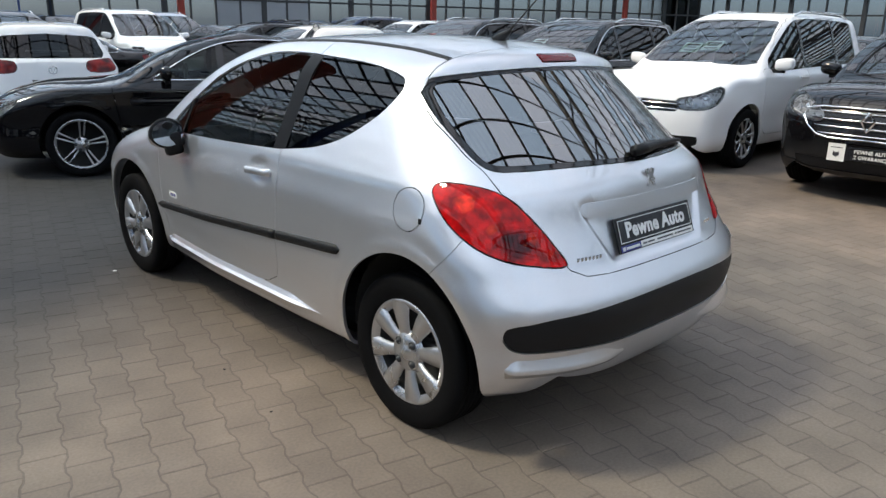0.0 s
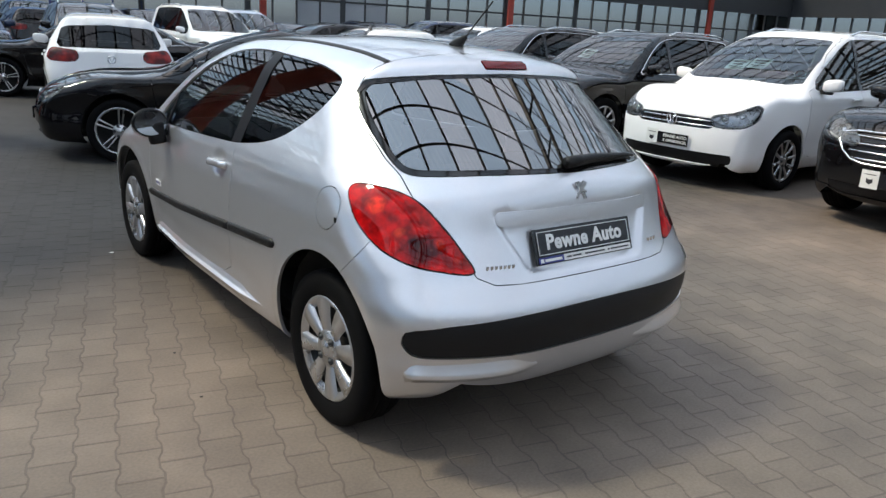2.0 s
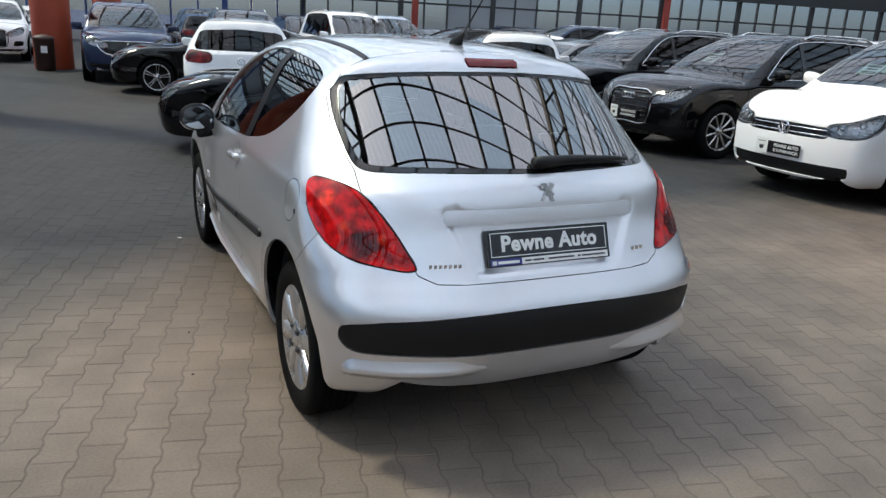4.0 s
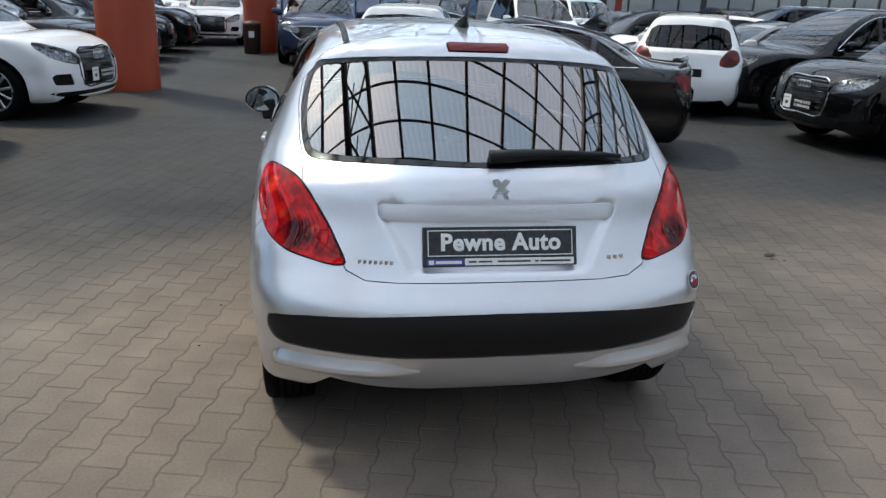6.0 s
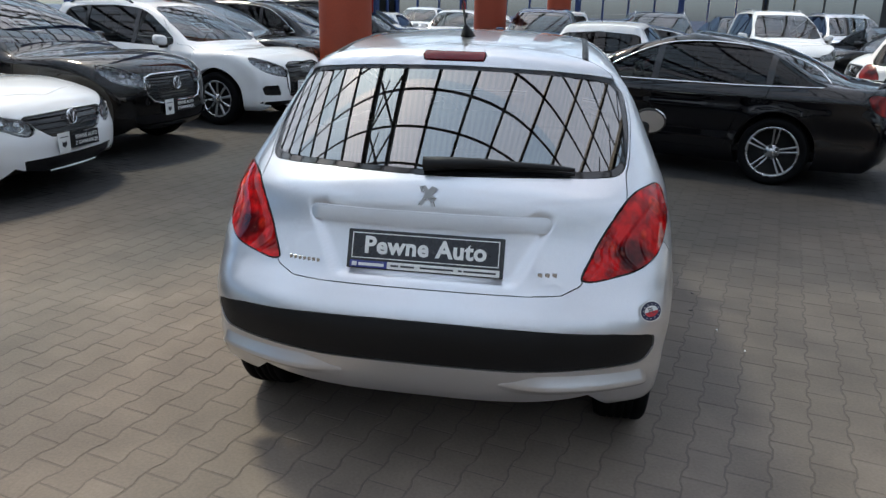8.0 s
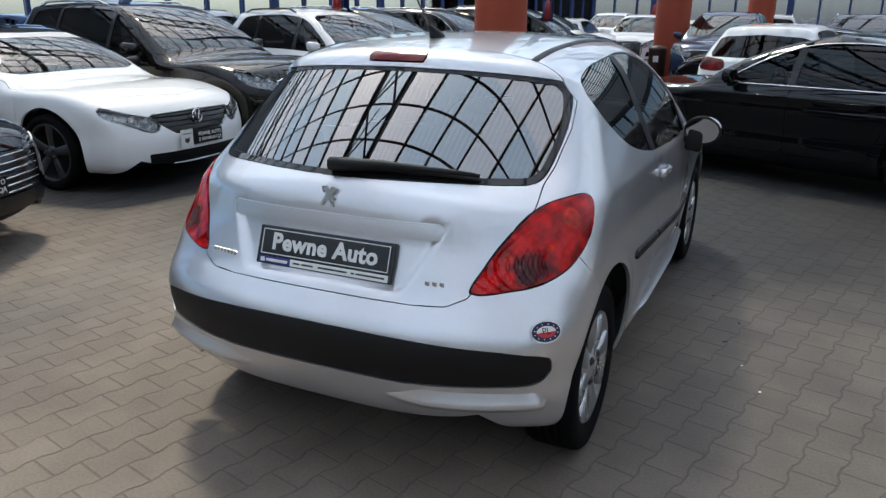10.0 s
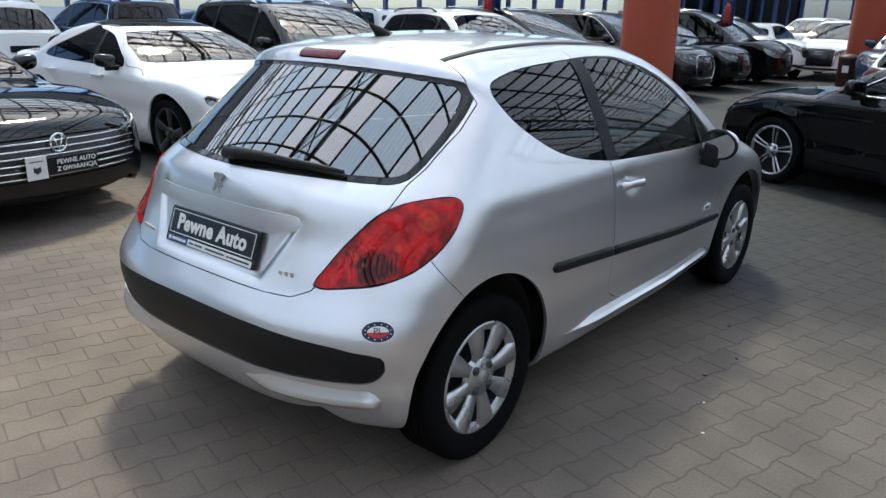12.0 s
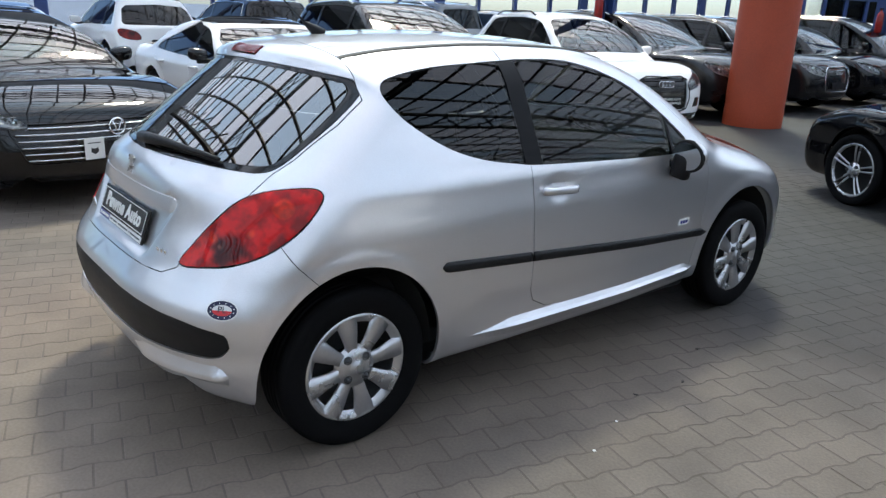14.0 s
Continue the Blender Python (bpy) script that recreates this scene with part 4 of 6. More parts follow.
def build_wall(name, horizontal, at, a0, a1, steel, label, sheet_rows=(), bay=1.25, header=(), panes=None, red=()):
    """A glazed wall: posts, rails and panes. horizontal: runs along x at y = at, else along y at x = at."""
    wall = thing(name, label, "wall", HALL, kind="structure")
    n = int((a1 - a0) / bay)
    step = (a1 - a0) / n

    def seg(lo, hi, d0, d1, z0, z1):
        return ((lo, at + d0, z0), (hi, at + d1, z1)) if horizontal else ((at + d0, lo, z0), (at + d1, hi, z1))

    part("plinth", boxes(seg(a0, a1, -0.14, 0.14, -0.25, 0.45), bevel=0.01), CONCRETE, wall)
    part("lintel", boxes(seg(a0, a1, -0.12, 0.12, 4.6, 5.1)), STEEL_DARK, wall)
    part("upper_sheet", boxes(seg(a0, a1, -0.05, 0.05, 5.1, EAVE + 0.1)), STEEL_GREY, wall)
    for lo, hi in header:
        part("header_board", boxes(seg(lo, hi, -0.35, -0.16, 3.72, 5.2)), STEEL_DARK, wall, "dark boards hung over the windows")
    for p in red:
        part("red_post", boxes(seg(p - 0.16, p + 0.16, -0.55, -0.36, -0.02, EAVE - 0.3)), STEEL_RED, wall, "red steel post before the glass")
    for z in (0.45, 2.55, 4.5):
        part("rail", boxes(seg(a0, a1, -0.055, 0.055, z, z + 0.10)), steel, wall)
    me = {}
    for i in range(n + 1):
        p = a0 + i * step
        w = 0.14 if i % 4 == 0 else 0.045
        key = "post%d" % (i % 4 == 0)
        if key not in me:
            me[key] = mesh_of("post", boxes(seg(-w, w, -0.075, 0.075, 0.45, 4.6)) if horizontal else boxes(((-0.075, -w, 0.45), (0.075, w, 4.6))), steel)
        ob = new("post", me[key])
        if horizontal:
            ob.location = (p, 0, 0)
        else:
            ob.location = (at, p, 0)
        ob.parent = wall
    for i in range(n):
        p0, p1 = a0 + i * step + 0.05, a0 + (i + 1) * step - 0.05
        if i in sheet_rows:
            part("sheet_panel", boxes(seg(p0, p1, -0.03, 0.03, 0.55, 4.5)), STEEL_GREY, wall)
        else:
            for z0, z1 in ((0.55, 2.55), (2.65, 4.5)):
                ob = part("pane", boxes(seg(p0, p1, -0.006, 0.006, z0, z1)), panes or WALL_GLASS, wall)
                ob.visible_shadow = False
    return wall


def column(x, y, r):
    bm = bmesh.new()
    n = 36
    prof = [(r + 0.004, -0.02), (r + 0.004, 0.25), (r, 0.27), (r, EAVE - 0.5)]
    rings = [[bm.verts.new((rr * math.cos(2 * math.pi * i / n), rr * math.sin(2 * math.pi * i / n), z)) for i in range(n)] for rr, z in prof]
    for p, q in zip(rings, rings[1:]):
        for i in range(n):
            bm.faces.new((p[i], p[(i + 1) % n], q[(i + 1) % n], q[i]))
    ob = new("column", mesh_of("column", bm, ORANGE, True))
    ob.location = (x, y, 0)
    tagged(ob, "thick orange-painted column of the hall", "column", kind="structure", group="columns")
    return ob


build_ground()
build_roof()
build_wall("wall_north", True, Y1, 2.0, X1, STEEL_DARK, "glazed end wall with dark posts, red posts and grey sheet panels", sheet_rows=(6, 7, 8, 9), header=((23.5, X1 - 0.4),), panes=WALL_GLASS_DIM, red=(7.7, 22.2, 37.8))
build_wall("wall_north_blue", True, Y1, X0, 2.0, STEEL_BLUE, "glazed end wall with blue steel posts", panes=WALL_GLASS_DIM, red=(-7.6,))
build_wall("wall_west", False, X0, Y0, Y1, STEEL_BLUE, "glazed long wall with blue steel posts")
build_wall("wall_east", False, X1, Y0, Y1, STEEL_DARK, "glazed long wall with dark steel posts", header=((Y0, Y1 - 0.4),), panes=WALL_GLASS_DIM)
# unseen wall behind the camera, sheeted over to cut daylight under the car
build_wall("wall_south", True, Y0, X0, X1, STEEL_GREY, "plain grey sheet wall out of view, added to hold back daylight", sheet_rows=tuple(range(99)))
for cx, cy in ((-3.5, 10.2), (-1.97, 19.0), (-0.3, 27.9)):
    column(cx, cy, 0.45)


def strap(x, y, z0, z1):
    bm = bmesh.new()
    tube(bm, [(x, y, z1), (x + 0.02, y - 0.01, (z0 + z1) / 2), (x, y, z0)], 0.022, 6)
    tube(bm, [(x, y, z0 + 0.12), (x + 0.01, y - 0.03, z0)], 0.035, 6)
    ob = new("hanging_strap", mesh_of("hanging_strap", bm, surface("ochre_strap", (0.22, 0.12, 0.02), 0.7), True))
    tagged(ob, "ochre strap hanging down a column", "strap")


strap(-3.31, 9.75, 2.0, 4.2)


def litter_bin(x, y):
    ob = thing("litter_bin", "dark brown litter bin with a white label, beside a column", "bin", pose(x, y, 0))
    bm = bmesh.new()
    n = 24
    prof = [(0.20, 0.0), (0.215, 0.02), (0.225, 0.70), (0.235, 0.72), (0.235, 0.76), (0.20, 0.80), (0.06, 0.84)]
    rings = [[bm.verts.new((q * math.cos(2 * math.pi * i / n), q * math.sin(2 * math.pi * i / n), z)) for i in range(n)] for q, z in prof]
    for p, q in zip(rings, rings[1:]):
        for i in range(n):
            bm.faces.new((p[i], p[(i + 1) % n], q[(i + 1) % n], q[i]))
    bm.faces.new(rings[-1])
    part("drum", bm, surface("bin_brown", (0.05, 0.02, 0.015), 0.5), ob, smooth=True)
    part("paper_label", boxes(((-0.07, -0.238, 0.42), (0.07, -0.226, 0.58)), bevel=0.003), WHITE_PLATE, ob)


litter_bin(-2.15, 18.2)


def steel_post(x, y, bottle=True):
    """A blue steel column of H section, with a fire extinguisher on it."""
    bm = bmesh.new()
    box(bm, (-0.12, -0.12, -0.02), (0.12, -0.10, EAVE - 0.3))
    box(bm, (-0.12, 0.10, -0.02), (0.12, 0.12, EAVE - 0.3))
    box(bm, (-0.008, -0.10, -0.02), (0.008, 0.10, EAVE - 0.3))
    ob = new("steel_column", mesh_of("steel_column", bm, STEEL_BLUE))
    ob.location = (x, y, 0)
    tagged(ob, "blue steel column of the hall", "column", "steel columns", "structure")
    if bottle:
        ex = thing("fire_extinguisher", "red fire extinguisher hung on a blue steel column", "extinguisher", pose(x + 0.05, y - 0.20, 1.45))
        bm = bmesh.new()
        n = 20
        prof = [(0.02, 0.0), (0.075, 0.01), (0.08, 0.03), (0.08, 0.40), (0.06, 0.46), (0.025, 0.49), (0.02, 0.53)]
        rings = [[bm.verts.new((q * math.cos(2 * math.pi * i / n), q * math.sin(2 * math.pi * i / n), z)) for i in range(n)] for q, z in prof]
        for p, q in zip(rings, rings[1:]):
            for i in range(n):
                bm.faces.new((p[i], p[(i + 1) % n], q[(i + 1) % n], q[i]))
        part("bottle", bm, RED, ex, smooth=True)
        part("valve", boxes(((-0.03, -0.05, 0.53), (0.03, 0.05, 0.57)), bevel=0.008), GLOSS_TRIM, ex)


for px, py in ((-6.62, 10.0), (-5.27, 18.5), (-3.9, 27.0)):
    steel_post(px, py)


LEAF_DRY = surface("dry_leaf", (0.035, 0.032, 0.028), 0.9, var=0.3, scale=40)


def scrap(name, label, x, y, long, wide, turn, mat, seed):
    """A small curled bit of litter lying on the pavers."""
    rnd = random.Random(seed)
    bm = bmesh.new()
    n = 9
    mid = bm.verts.new((0, 0, 0.004))
    rim = []
    for i in range(n):
        a = 2 * math.pi * i / n
        k = rnd.uniform(0.65, 1.1)
        rim.append(bm.verts.new((long / 2 * k * math.cos(a), wide / 2 * k * math.sin(a), 0.001 + 0.10 * wide * rnd.random())))
    faces = [bm.faces.new((mid, rim[i], rim[(i + 1) % n])) for i in range(n)]
    ex = bmesh.ops.extrude_face_region(bm, geom=faces)
    for v in ex["geom"]:
        if isinstance(v, bmesh.types.BMVert):
            v.co.z += 0.0015
    bmesh.ops.recalc_face_normals(bm, faces=bm.faces)
    ob = new(name, mesh_of(name, bm, mat))
    ob.matrix_basis = pose(x, y, 0.001, 0, 0, turn)
    tagged(ob, label, "litter", group="litter on the pavers")


for k, (x, y, long, wide) in enumerate(((2.43, 1.53, 0.10, 0.06), (2.40, 1.45, 0.028, 0.02), (2.47, 1.41, 0.022, 0.014), (1.06, 1.85, 0.030, 0.022), (1.23, 1.476, 0.030, 0.016), (1.185, 1.195, 0.026, 0.014), (-1.102, 0.908, 0.020, 0.014), (-1.147, 0.428, 0.018, 0.012))):
    scrap("dry_leaf", "small dark dry leaf lying on the pavers", x, y, long, wide, 25 + 70 * k, LEAF_DRY, k)
for k, (x, y, long, wide) in enumerate(((-0.94, 2.645, 0.030, 0.022), (1.282, 0.944, 0.014, 0.012), (1.374, 0.701, 0.018, 0.014))):
    scrap("paper_scrap", "tiny white scrap of paper on the pavers", x, y, long, wide, 10 + 50 * k, WHITE_PLATE, 40 + k)


# ---- the silver three-door hatchback ----
def both_sides(h):
    return h + [(-x, z) for x, z in h[::-1] if x > 0.001]


def build_hero():
    s = HERO
    s["uref"] = -0.5
    car = thing("hatchback_car", "silver three-door hatchback with a black bumper strip, parked on the pavers", "car")
    b = Body(s, 0.021)
    for yw in (0.0, s["base"]):
        b.cut("arch", "arch", None, circle=(yw + s["arch_at"][0] * (yw == 0), s["rw"] + s["arch_at"][1], s["arch"]), extra=lambda co: np.where(np.abs(co[:, 0]) > 0.45, -1.0, 1.0))
    b.drop("arch")
    half_window = [(0.0, 1.036), (0.2, 1.038), (0.4, 1.036), (0.55, 1.030), (0.625, 1.034), (0.648, 1.075), (0.652, 1.18), (0.632, 1.27), (0.605, 1.315), (0.55, 1.336), (0.38, 1.353), (0.2, 1.362), (0.0, 1.366)]
    mirror = both_sides
    hatch = [(0.0, 0.684), (0.36, 0.684), (0.455, 0.688), (0.515, 0.715), (0.560, 0.80), (0.615, 0.89), (0.652, 0.95), (0.652, 0.99), (0.648, 1.03), (0.660, 1.075), (0.664, 1.18), (0.644, 1.272), (0.617, 1.322), (0.57, 1.362), (0.49, 1.405), (0.48, 1.6), (0.0, 1.6)]
    lamp = [(0.49, 0.728), (0.56, 0.80), (0.67, 0.885), (0.775, 0.949), (0.90, 0.983), (1.07, 0.995), (1.145, 0.985), (1.16, 0.95), (1.09, 0.87), (0.96, 0.80), (0.80, 0.757), (0.66, 0.738)]
    b.cut("lamp", "rwrap", lamp, smooth=5)
    b.cut("hatch", "rear", mirror(hatch), extra=lambda co: co[:, 1] - 0.115)
    b.cut("rear_window", "rear", smooth_loop(mirror(half_window), 4), under=("hatch",))
    clear = [(0.0, 1.052), (0.3, 1.054), (0.52, 1.048), (0.606, 1.052), (0.628, 1.09), (0.632, 1.18), (0.612, 1.265), (0.586, 1.302), (0.53, 1.322), (0.3, 1.344), (0.0, 1.352)]
    b.cut("clear_window", "rear", smooth_loop(mirror(clear), 4), under=("rear_window",))
    b.cut("brake_lamp", "rear", [(-0.118, 1.385), (0.118, 1.385), (0.118, 1.415), (-0.118, 1.415)], under=("hatch",))
    b.cut("strip", "rwrap", [(-1, 0.595), (0.0, 0.592), (0.2, 0.588), (0.567, 0.573), (0.74, 0.556), (0.795, 0.543), (0.802, 0.50), (0.765, 0.466), (0.71, 0.455), (0.45, 0.445), (0.2, 0.433), (-1, 0.428)])
    b.cut("bumper", "rwrap", [(-1, 0.75), (0.9, 0.80), (0.985, 0.835), (1.155, 0.694), (1.30, 0.55), (1.30, 0.0), (-1, 0.0)])
    glass_zone = [(0.19, 1.30), (0.245, 1.333), (0.45, 1.366), (0.80, 1.386), (1.0, 1.392), (1.22, 1.382), (1.41, 1.337), (1.604, 1.255), (1.83, 1.10), (1.945, 1.0), (1.93, 0.955), (1.4, 0.968), (0.90, 0.988), (0.75, 1.003), (0.577, 1.033), (0.423, 1.085), (0.27, 1.18), (0.205, 1.25)]
    b.cut("dlo", "side", smooth_loop(glass_zone, 4))
    door = [(0.828, 1.45), (0.822, 1.2), (0.82, 0.99), (0.822, 0.75), (0.84, 0.46), (0.87, 0.40), (0.95, 0.36), (1.1, 0.34), (2.0, 0.31), (2.09, 0.33), (2.11, 0.5), (2.13, 0.85), (2.08, 1.0), (1.68, 1.30), (1.48, 1.388), (1.25, 1.425), (1.0, 1.44)]
    b.cut("door", "side", door)
    b.cut("door_glass", "side", [(0.895, 0.9), (0.895, 1.5), (1.765, 1.5), (1.80, 0.9)], under=("dlo",))
    b.cut("corner_glass", "side", [(1.785, 1.5), (1.82, 0.9), (2.2, 0.9), (2.2, 1.5)], under=("dlo",))
    b.cut("quarter_glass", "side", [(0.1, 0.9), (0.1, 1.5), (0.80, 1.5), (0.80, 0.9)], under=("dlo",))
    b.cut("flap", "side", None, circle=(-0.040, 0.885, 0.078), one_side=-1)
    b.cut("windshield", "front", mirror([(0.0, 1.035), (0.35, 1.03), (0.60, 1.01), (0.66, 1.03), (0.60, 1.20), (0.52, 1.33), (0.3, 1.37), (0.0, 1.38)]))
    b.cut("headlamp", "fwrap", [(0.45, 0.70), (0.7, 0.73), (1.1, 0.90), (1.35, 0.97), (1.3, 0.88), (1.0, 0.74), (0.75, 0.66), (0.5, 0.63)], smooth=4)
    b.cut("bonnet", "top", mirror([(0.0, 2.47), (0.5, 2.40), (0.68, 2.33), (0.66, 2.7), (0.6, 3.0), (0.4, 3.2), (0.0, 3.27)]))
    b.cut("grille", "front", mirror([(0.0, 0.36), (0.45, 0.36), (0.5, 0.42), (0.42, 0.55), (0.0, 0.57)]))
    # one panel each
    b.take("", "body_shell", SILVER, car, inset=0.0015, depth=0.014)
    b.take("bumper", "rear_bumper", SILVER, car, inset=0.0012)
    b.take("strip", "bumper_strip", TRIM, car, offset=-0.004, label="black textured plastic bumper strip")
    tailgate = b.take("hatch", "tailgate", SILVER, car, inset=0.0026)
    even_pane(b.take("clear_window", "rear_window", WINDOW_REAR, tailgate, inset=0.0, depth=0.0, label="dark tinted rear window"))
    b.take("rear_window", "window_border", FRIT, tailgate, inset=0.0015, depth=0.004, label="black printed edge of the rear window")
    b.take("brake_lamp", "high_brake_lamp", BRAKE_LENS, tailgate, offset=0.004, label="red third brake lamp")
    # grip bar over the plate, standing proud of the hollow
    plain = Shape({**s, "relief": None})
    bm, n = bmesh.new(), 48
    for strip in (((-1.0, 0.024), (-1.0, -0.003)), ((-1.0, -0.003), (-0.6, -0.0034), (0.0, -0.0034), (0.6, -0.003), (1.0, -0.0024)), ((1.0, -0.0024), (1.0, 0.006))):
        rows = []
        for i in range(n + 1):
            x = -0.412 + 0.824 * i / n
            e = math.sqrt(max(1 - max((abs(x) - 0.385) / 0.027, 0.0) ** 2, 0.0))
            zz = [0.899 + 0.0255 * q * (0.35 + 0.65 * e) for q, _ in strip]
            rows.append([bm.verts.new(on_end(plain, [(x, z)], -1, 0.3)[0] + np.array([0, o + (0.006 if i in (0, n) else 0.0), 0])) for z, (_, o) in zip(zz, strip)])
        for p, q in zip(rows, rows[1:]):
            for k in range(len(strip) - 1):
                bm.faces.new((p[k], q[k], q[k + 1], p[k + 1]))
    part("grip_bar", bm, SILVER, tailgate, smooth=True)
    b.take("bonnet", "bonnet", SILVER, car)
    b.take("windshield", "windshield", WINDOW, car, inset=0.0015, depth=0.004)
    b.take("grille", "grille", TRIM, car, offset=-0.01)
    fuel = b.take("flap", "fuel_flap", SILVER, car, inset=0.002)
    for sd in (-1, 1):
        lens = b.take("lamp", "tail_lamp", TAIL_LENS, car, side=sd, offset=0.004, inset=0.005, label="red teardrop tail lamp")
        even_skin(lens)
        b.take("lamp", "lamp_seal", TRIM, lens, side=sd, offset=-0.001, inset=0.0005, depth=0.01, label="thin black seal round the lamp")
        b.take("headlamp", "headlamp", LAMP_GLASS, car, side=sd)
        dr = b.take("door", "door", SILVER, car, side=sd, inset=0.002)
        even_pane(b.take("door_glass", "door_window", WINDOW, dr, side=sd, depth=0.004, offset=-0.007, inset=0.001), side=True)
        even_pane(b.take("corner_glass", "corner_window", WINDOW, dr, side=sd, depth=0.004, offset=-0.007, inset=0.001), side=True)
        b.take("dlo", "pillar_trim", PILLAR, dr, side=sd, offset=-0.002, inset=0.001, where=lambda c: c.y < 1.4)
        b.take("dlo", "window_divider", PILLAR, dr, side=sd, offset=-0.002, inset=0.001, where=lambda c: c.y >= 1.4)
        even_pane(b.take("quarter_glass", "quarter_window", WINDOW_DARK, car, side=sd, depth=0.004, offset=-0.004, inset=0.001), side=True)
        sh = b.shape
        # rubbing strip along door and flank, split at the door gap
        for y0, y1, owner in ((0.345, 0.815, car), (0.828, 2.17, dr)):
            n = 30
            bm = bmesh.new()
            rows = []
            for i in range(n + 1):
                y = y0 + (y1 - y0) * i / n
                zc = 0.650 - 0.078 * (y - 0.345)
                e = 1.0
                for d in ((y - 0.345), (2.17 - y)):
                    if d < 0.03:
                        e = min(e, math.sqrt(max(1 - (1 - d / 0.03) ** 2, 0.02)))
                h = 0.022 * e
                zz = [zc - h, zc - h * 0.85, zc - h * 0.4, zc + h * 0.4, zc + h * 0.85, zc + h]
                rr = on_side(sh, [(y, z) for z in zz], sd)
                rows.append([bm.verts.new(p + np.array([sd * o * (0.4 + 0.6 * e), 0, 0])) for p, o in zip(rr, (-0.003, 0.009, 0.013, 0.013, 0.009, -0.003))])
            for p, q in zip(rows, rows[1:]):
                for k in range(5):
                    bm.faces.new((p[k], p[k + 1], q[k + 1], q[k]))
            for r in (rows[0], rows[-1]):
                bm.faces.new(r)
            bmesh.ops.recalc_face_normals(bm, faces=bm.faces)
            part("rubbing_strip", bm, TRIM, owner, "black plastic rubbing strip", smooth=True)
        # sharp ridge along the sill
        bm, rows, n = bmesh.new(), [], 40
        for i in range(n + 1):
            y = 0.47 + 1.66 * i / n
            e = sstep(0.47, 0.80, y) * (1 - sstep(2.02, 2.13, y))
            prof = ((0.004 + 0.032 * e, -0.003), (0.012 * e, 0.011 * e - 0.002), (0.0, 0.020 * e - 0.002), (-0.004, 0.019 * e - 0.002), (-0.055, -0.003))
            pp = on_side(sh, [(y, 0.318 + dz) for dz, _ in prof], sd)
            rows.append([bm.verts.new((q[0] + sd * o, q[1], q[2])) for q, (_, o) in zip(pp, prof)])
        for p, q in zip(rows, rows[1:]):
            for k in range(4):
                bm.faces.new((p[k], p[k + 1], q[k + 1], q[k]))
        bmesh.ops.recalc_face_normals(bm, faces=bm.faces)
        ridge = part("sill_ridge", bm, SILVER, car)
        # handle over its bowl
        hp = on_side(sh, [(0.875 + 0.205 * i / 8, 0.882 - 0.01 * i / 8) for i in range(9)], sd)
        bm = bmesh.new()
        outs = [0.012, 0.026, 0.032, 0.034, 0.034, 0.034, 0.032, 0.026, 0.010]
        rows = []
        for p, o in zip(hp, outs):
            rows.append([bm.verts.new((p[0] + sd * (o + dx), p[1], p[2] + dz)) for dx, dz in ((-0.006, -0.017), (0.003, -0.013), (0.006, 0.0), (0.003, 0.013), (-0.006, 0.017), (-0.012, 0.0))])
        for p, q in zip(rows, rows[1:]):
            for k in range(6):
                bm.faces.new((p[k], p[(k + 1) % 6], q[(k + 1) % 6], q[k]))
        bm.faces.new(rows[0])
        bm.faces.new(rows[-1])
        bmesh.ops.recalc_face_normals(bm, faces=bm.faces)
        part("door_handle", bm, SILVER, dr, smooth=True)
        bowl = on_side(sh, [(0.975, 0.885)], sd)[0]
        bm = bmesh.new()
        lathe(bm, [(0.056, 0.0015), (0.050, 0.003), (0.044, 0.0012), (0.030, 0.0008), (0.001, 0.0006)], 28)
        bmesh.ops.transform(bm, matrix=Matrix.Translation(bowl) @ pose(0, 0, 0, 0, 0, 0 if sd > 0 else 180) @ pose(0, 0, 0, 0, -3, 0), verts=bm.verts)
        part("handle_bowl", bm, SILVER, dr, smooth=True)
        # door mirror
        mir = new("door_mirror")
        mir.parent = dr
        bm = bmesh.new()
        bmesh.ops.create_uvsphere(bm, u_segments=24, v_segments=14, radius=1.0)
        for v in bm.verts:
            y = v.co.y
            v.co = Vector((v.co.x * 0.098, (0.075 * y if y > 0 else 0.012 * y), v.co.z * 0.075 + 0.010 * v.co.x))
        bmesh.ops.transform(bm, matrix=Matrix.Translation((sd * 0.905, 1.775, 0.962)) @ pose(0, 0, 0, 0, 0, -sd * 8), verts=bm.verts)
        part("mirror_housing", bm, SILVER, mir, smooth=True)
        bm = bmesh.new()
        bmesh.ops.create_circle(bm, cap_ends=True, segments=28, radius=1.0)
        bmesh.ops.transform(bm, matrix=Matrix.Translation((sd * 0.905, 1.757, 0.962)) @ pose(0, 0, 0, 90 + (4 if sd > 0 else -7), 0, -sd * 8) @ Matrix.Diagonal((0.088, 0.066, 1, 1)), verts=bm.verts)
        part("mirror_glass", bm, MIRROR, mir)
        bm = bmesh.new()
        bmesh.ops.create_uvsphere(bm, u_segments=20, v_segments=12, radius=1.0)
        bmesh.ops.transform(bm, matrix=Matrix.Translation((sd * 0.905, 1.775, 0.962)) @ pose(0, 0, 0, 0, 0, -sd * 8) @ Matrix.Diagonal((0.101, 0.016, 0.078, 1)), verts=bm.verts)
        part("mirror_rim", bm, TRIM, mir, smooth=True)
        bm = bmesh.new()
        box(bm, (-0.045, -0.03, -0.06), (0.045, 0.03, 0.06), 0.02, m=pose(sd * 0.870, 1.785, 0.905, 0, sd * 8, 0))
        box(bm, (-0.07, -0.025, -0.02), (0.04, 0.025, 0.02), 0.01, m=pose(sd * 0.835, 1.79, 0.91, 0, sd * 8, 0))
        part("mirror_foot", bm, TRIM, mir, smooth=True)
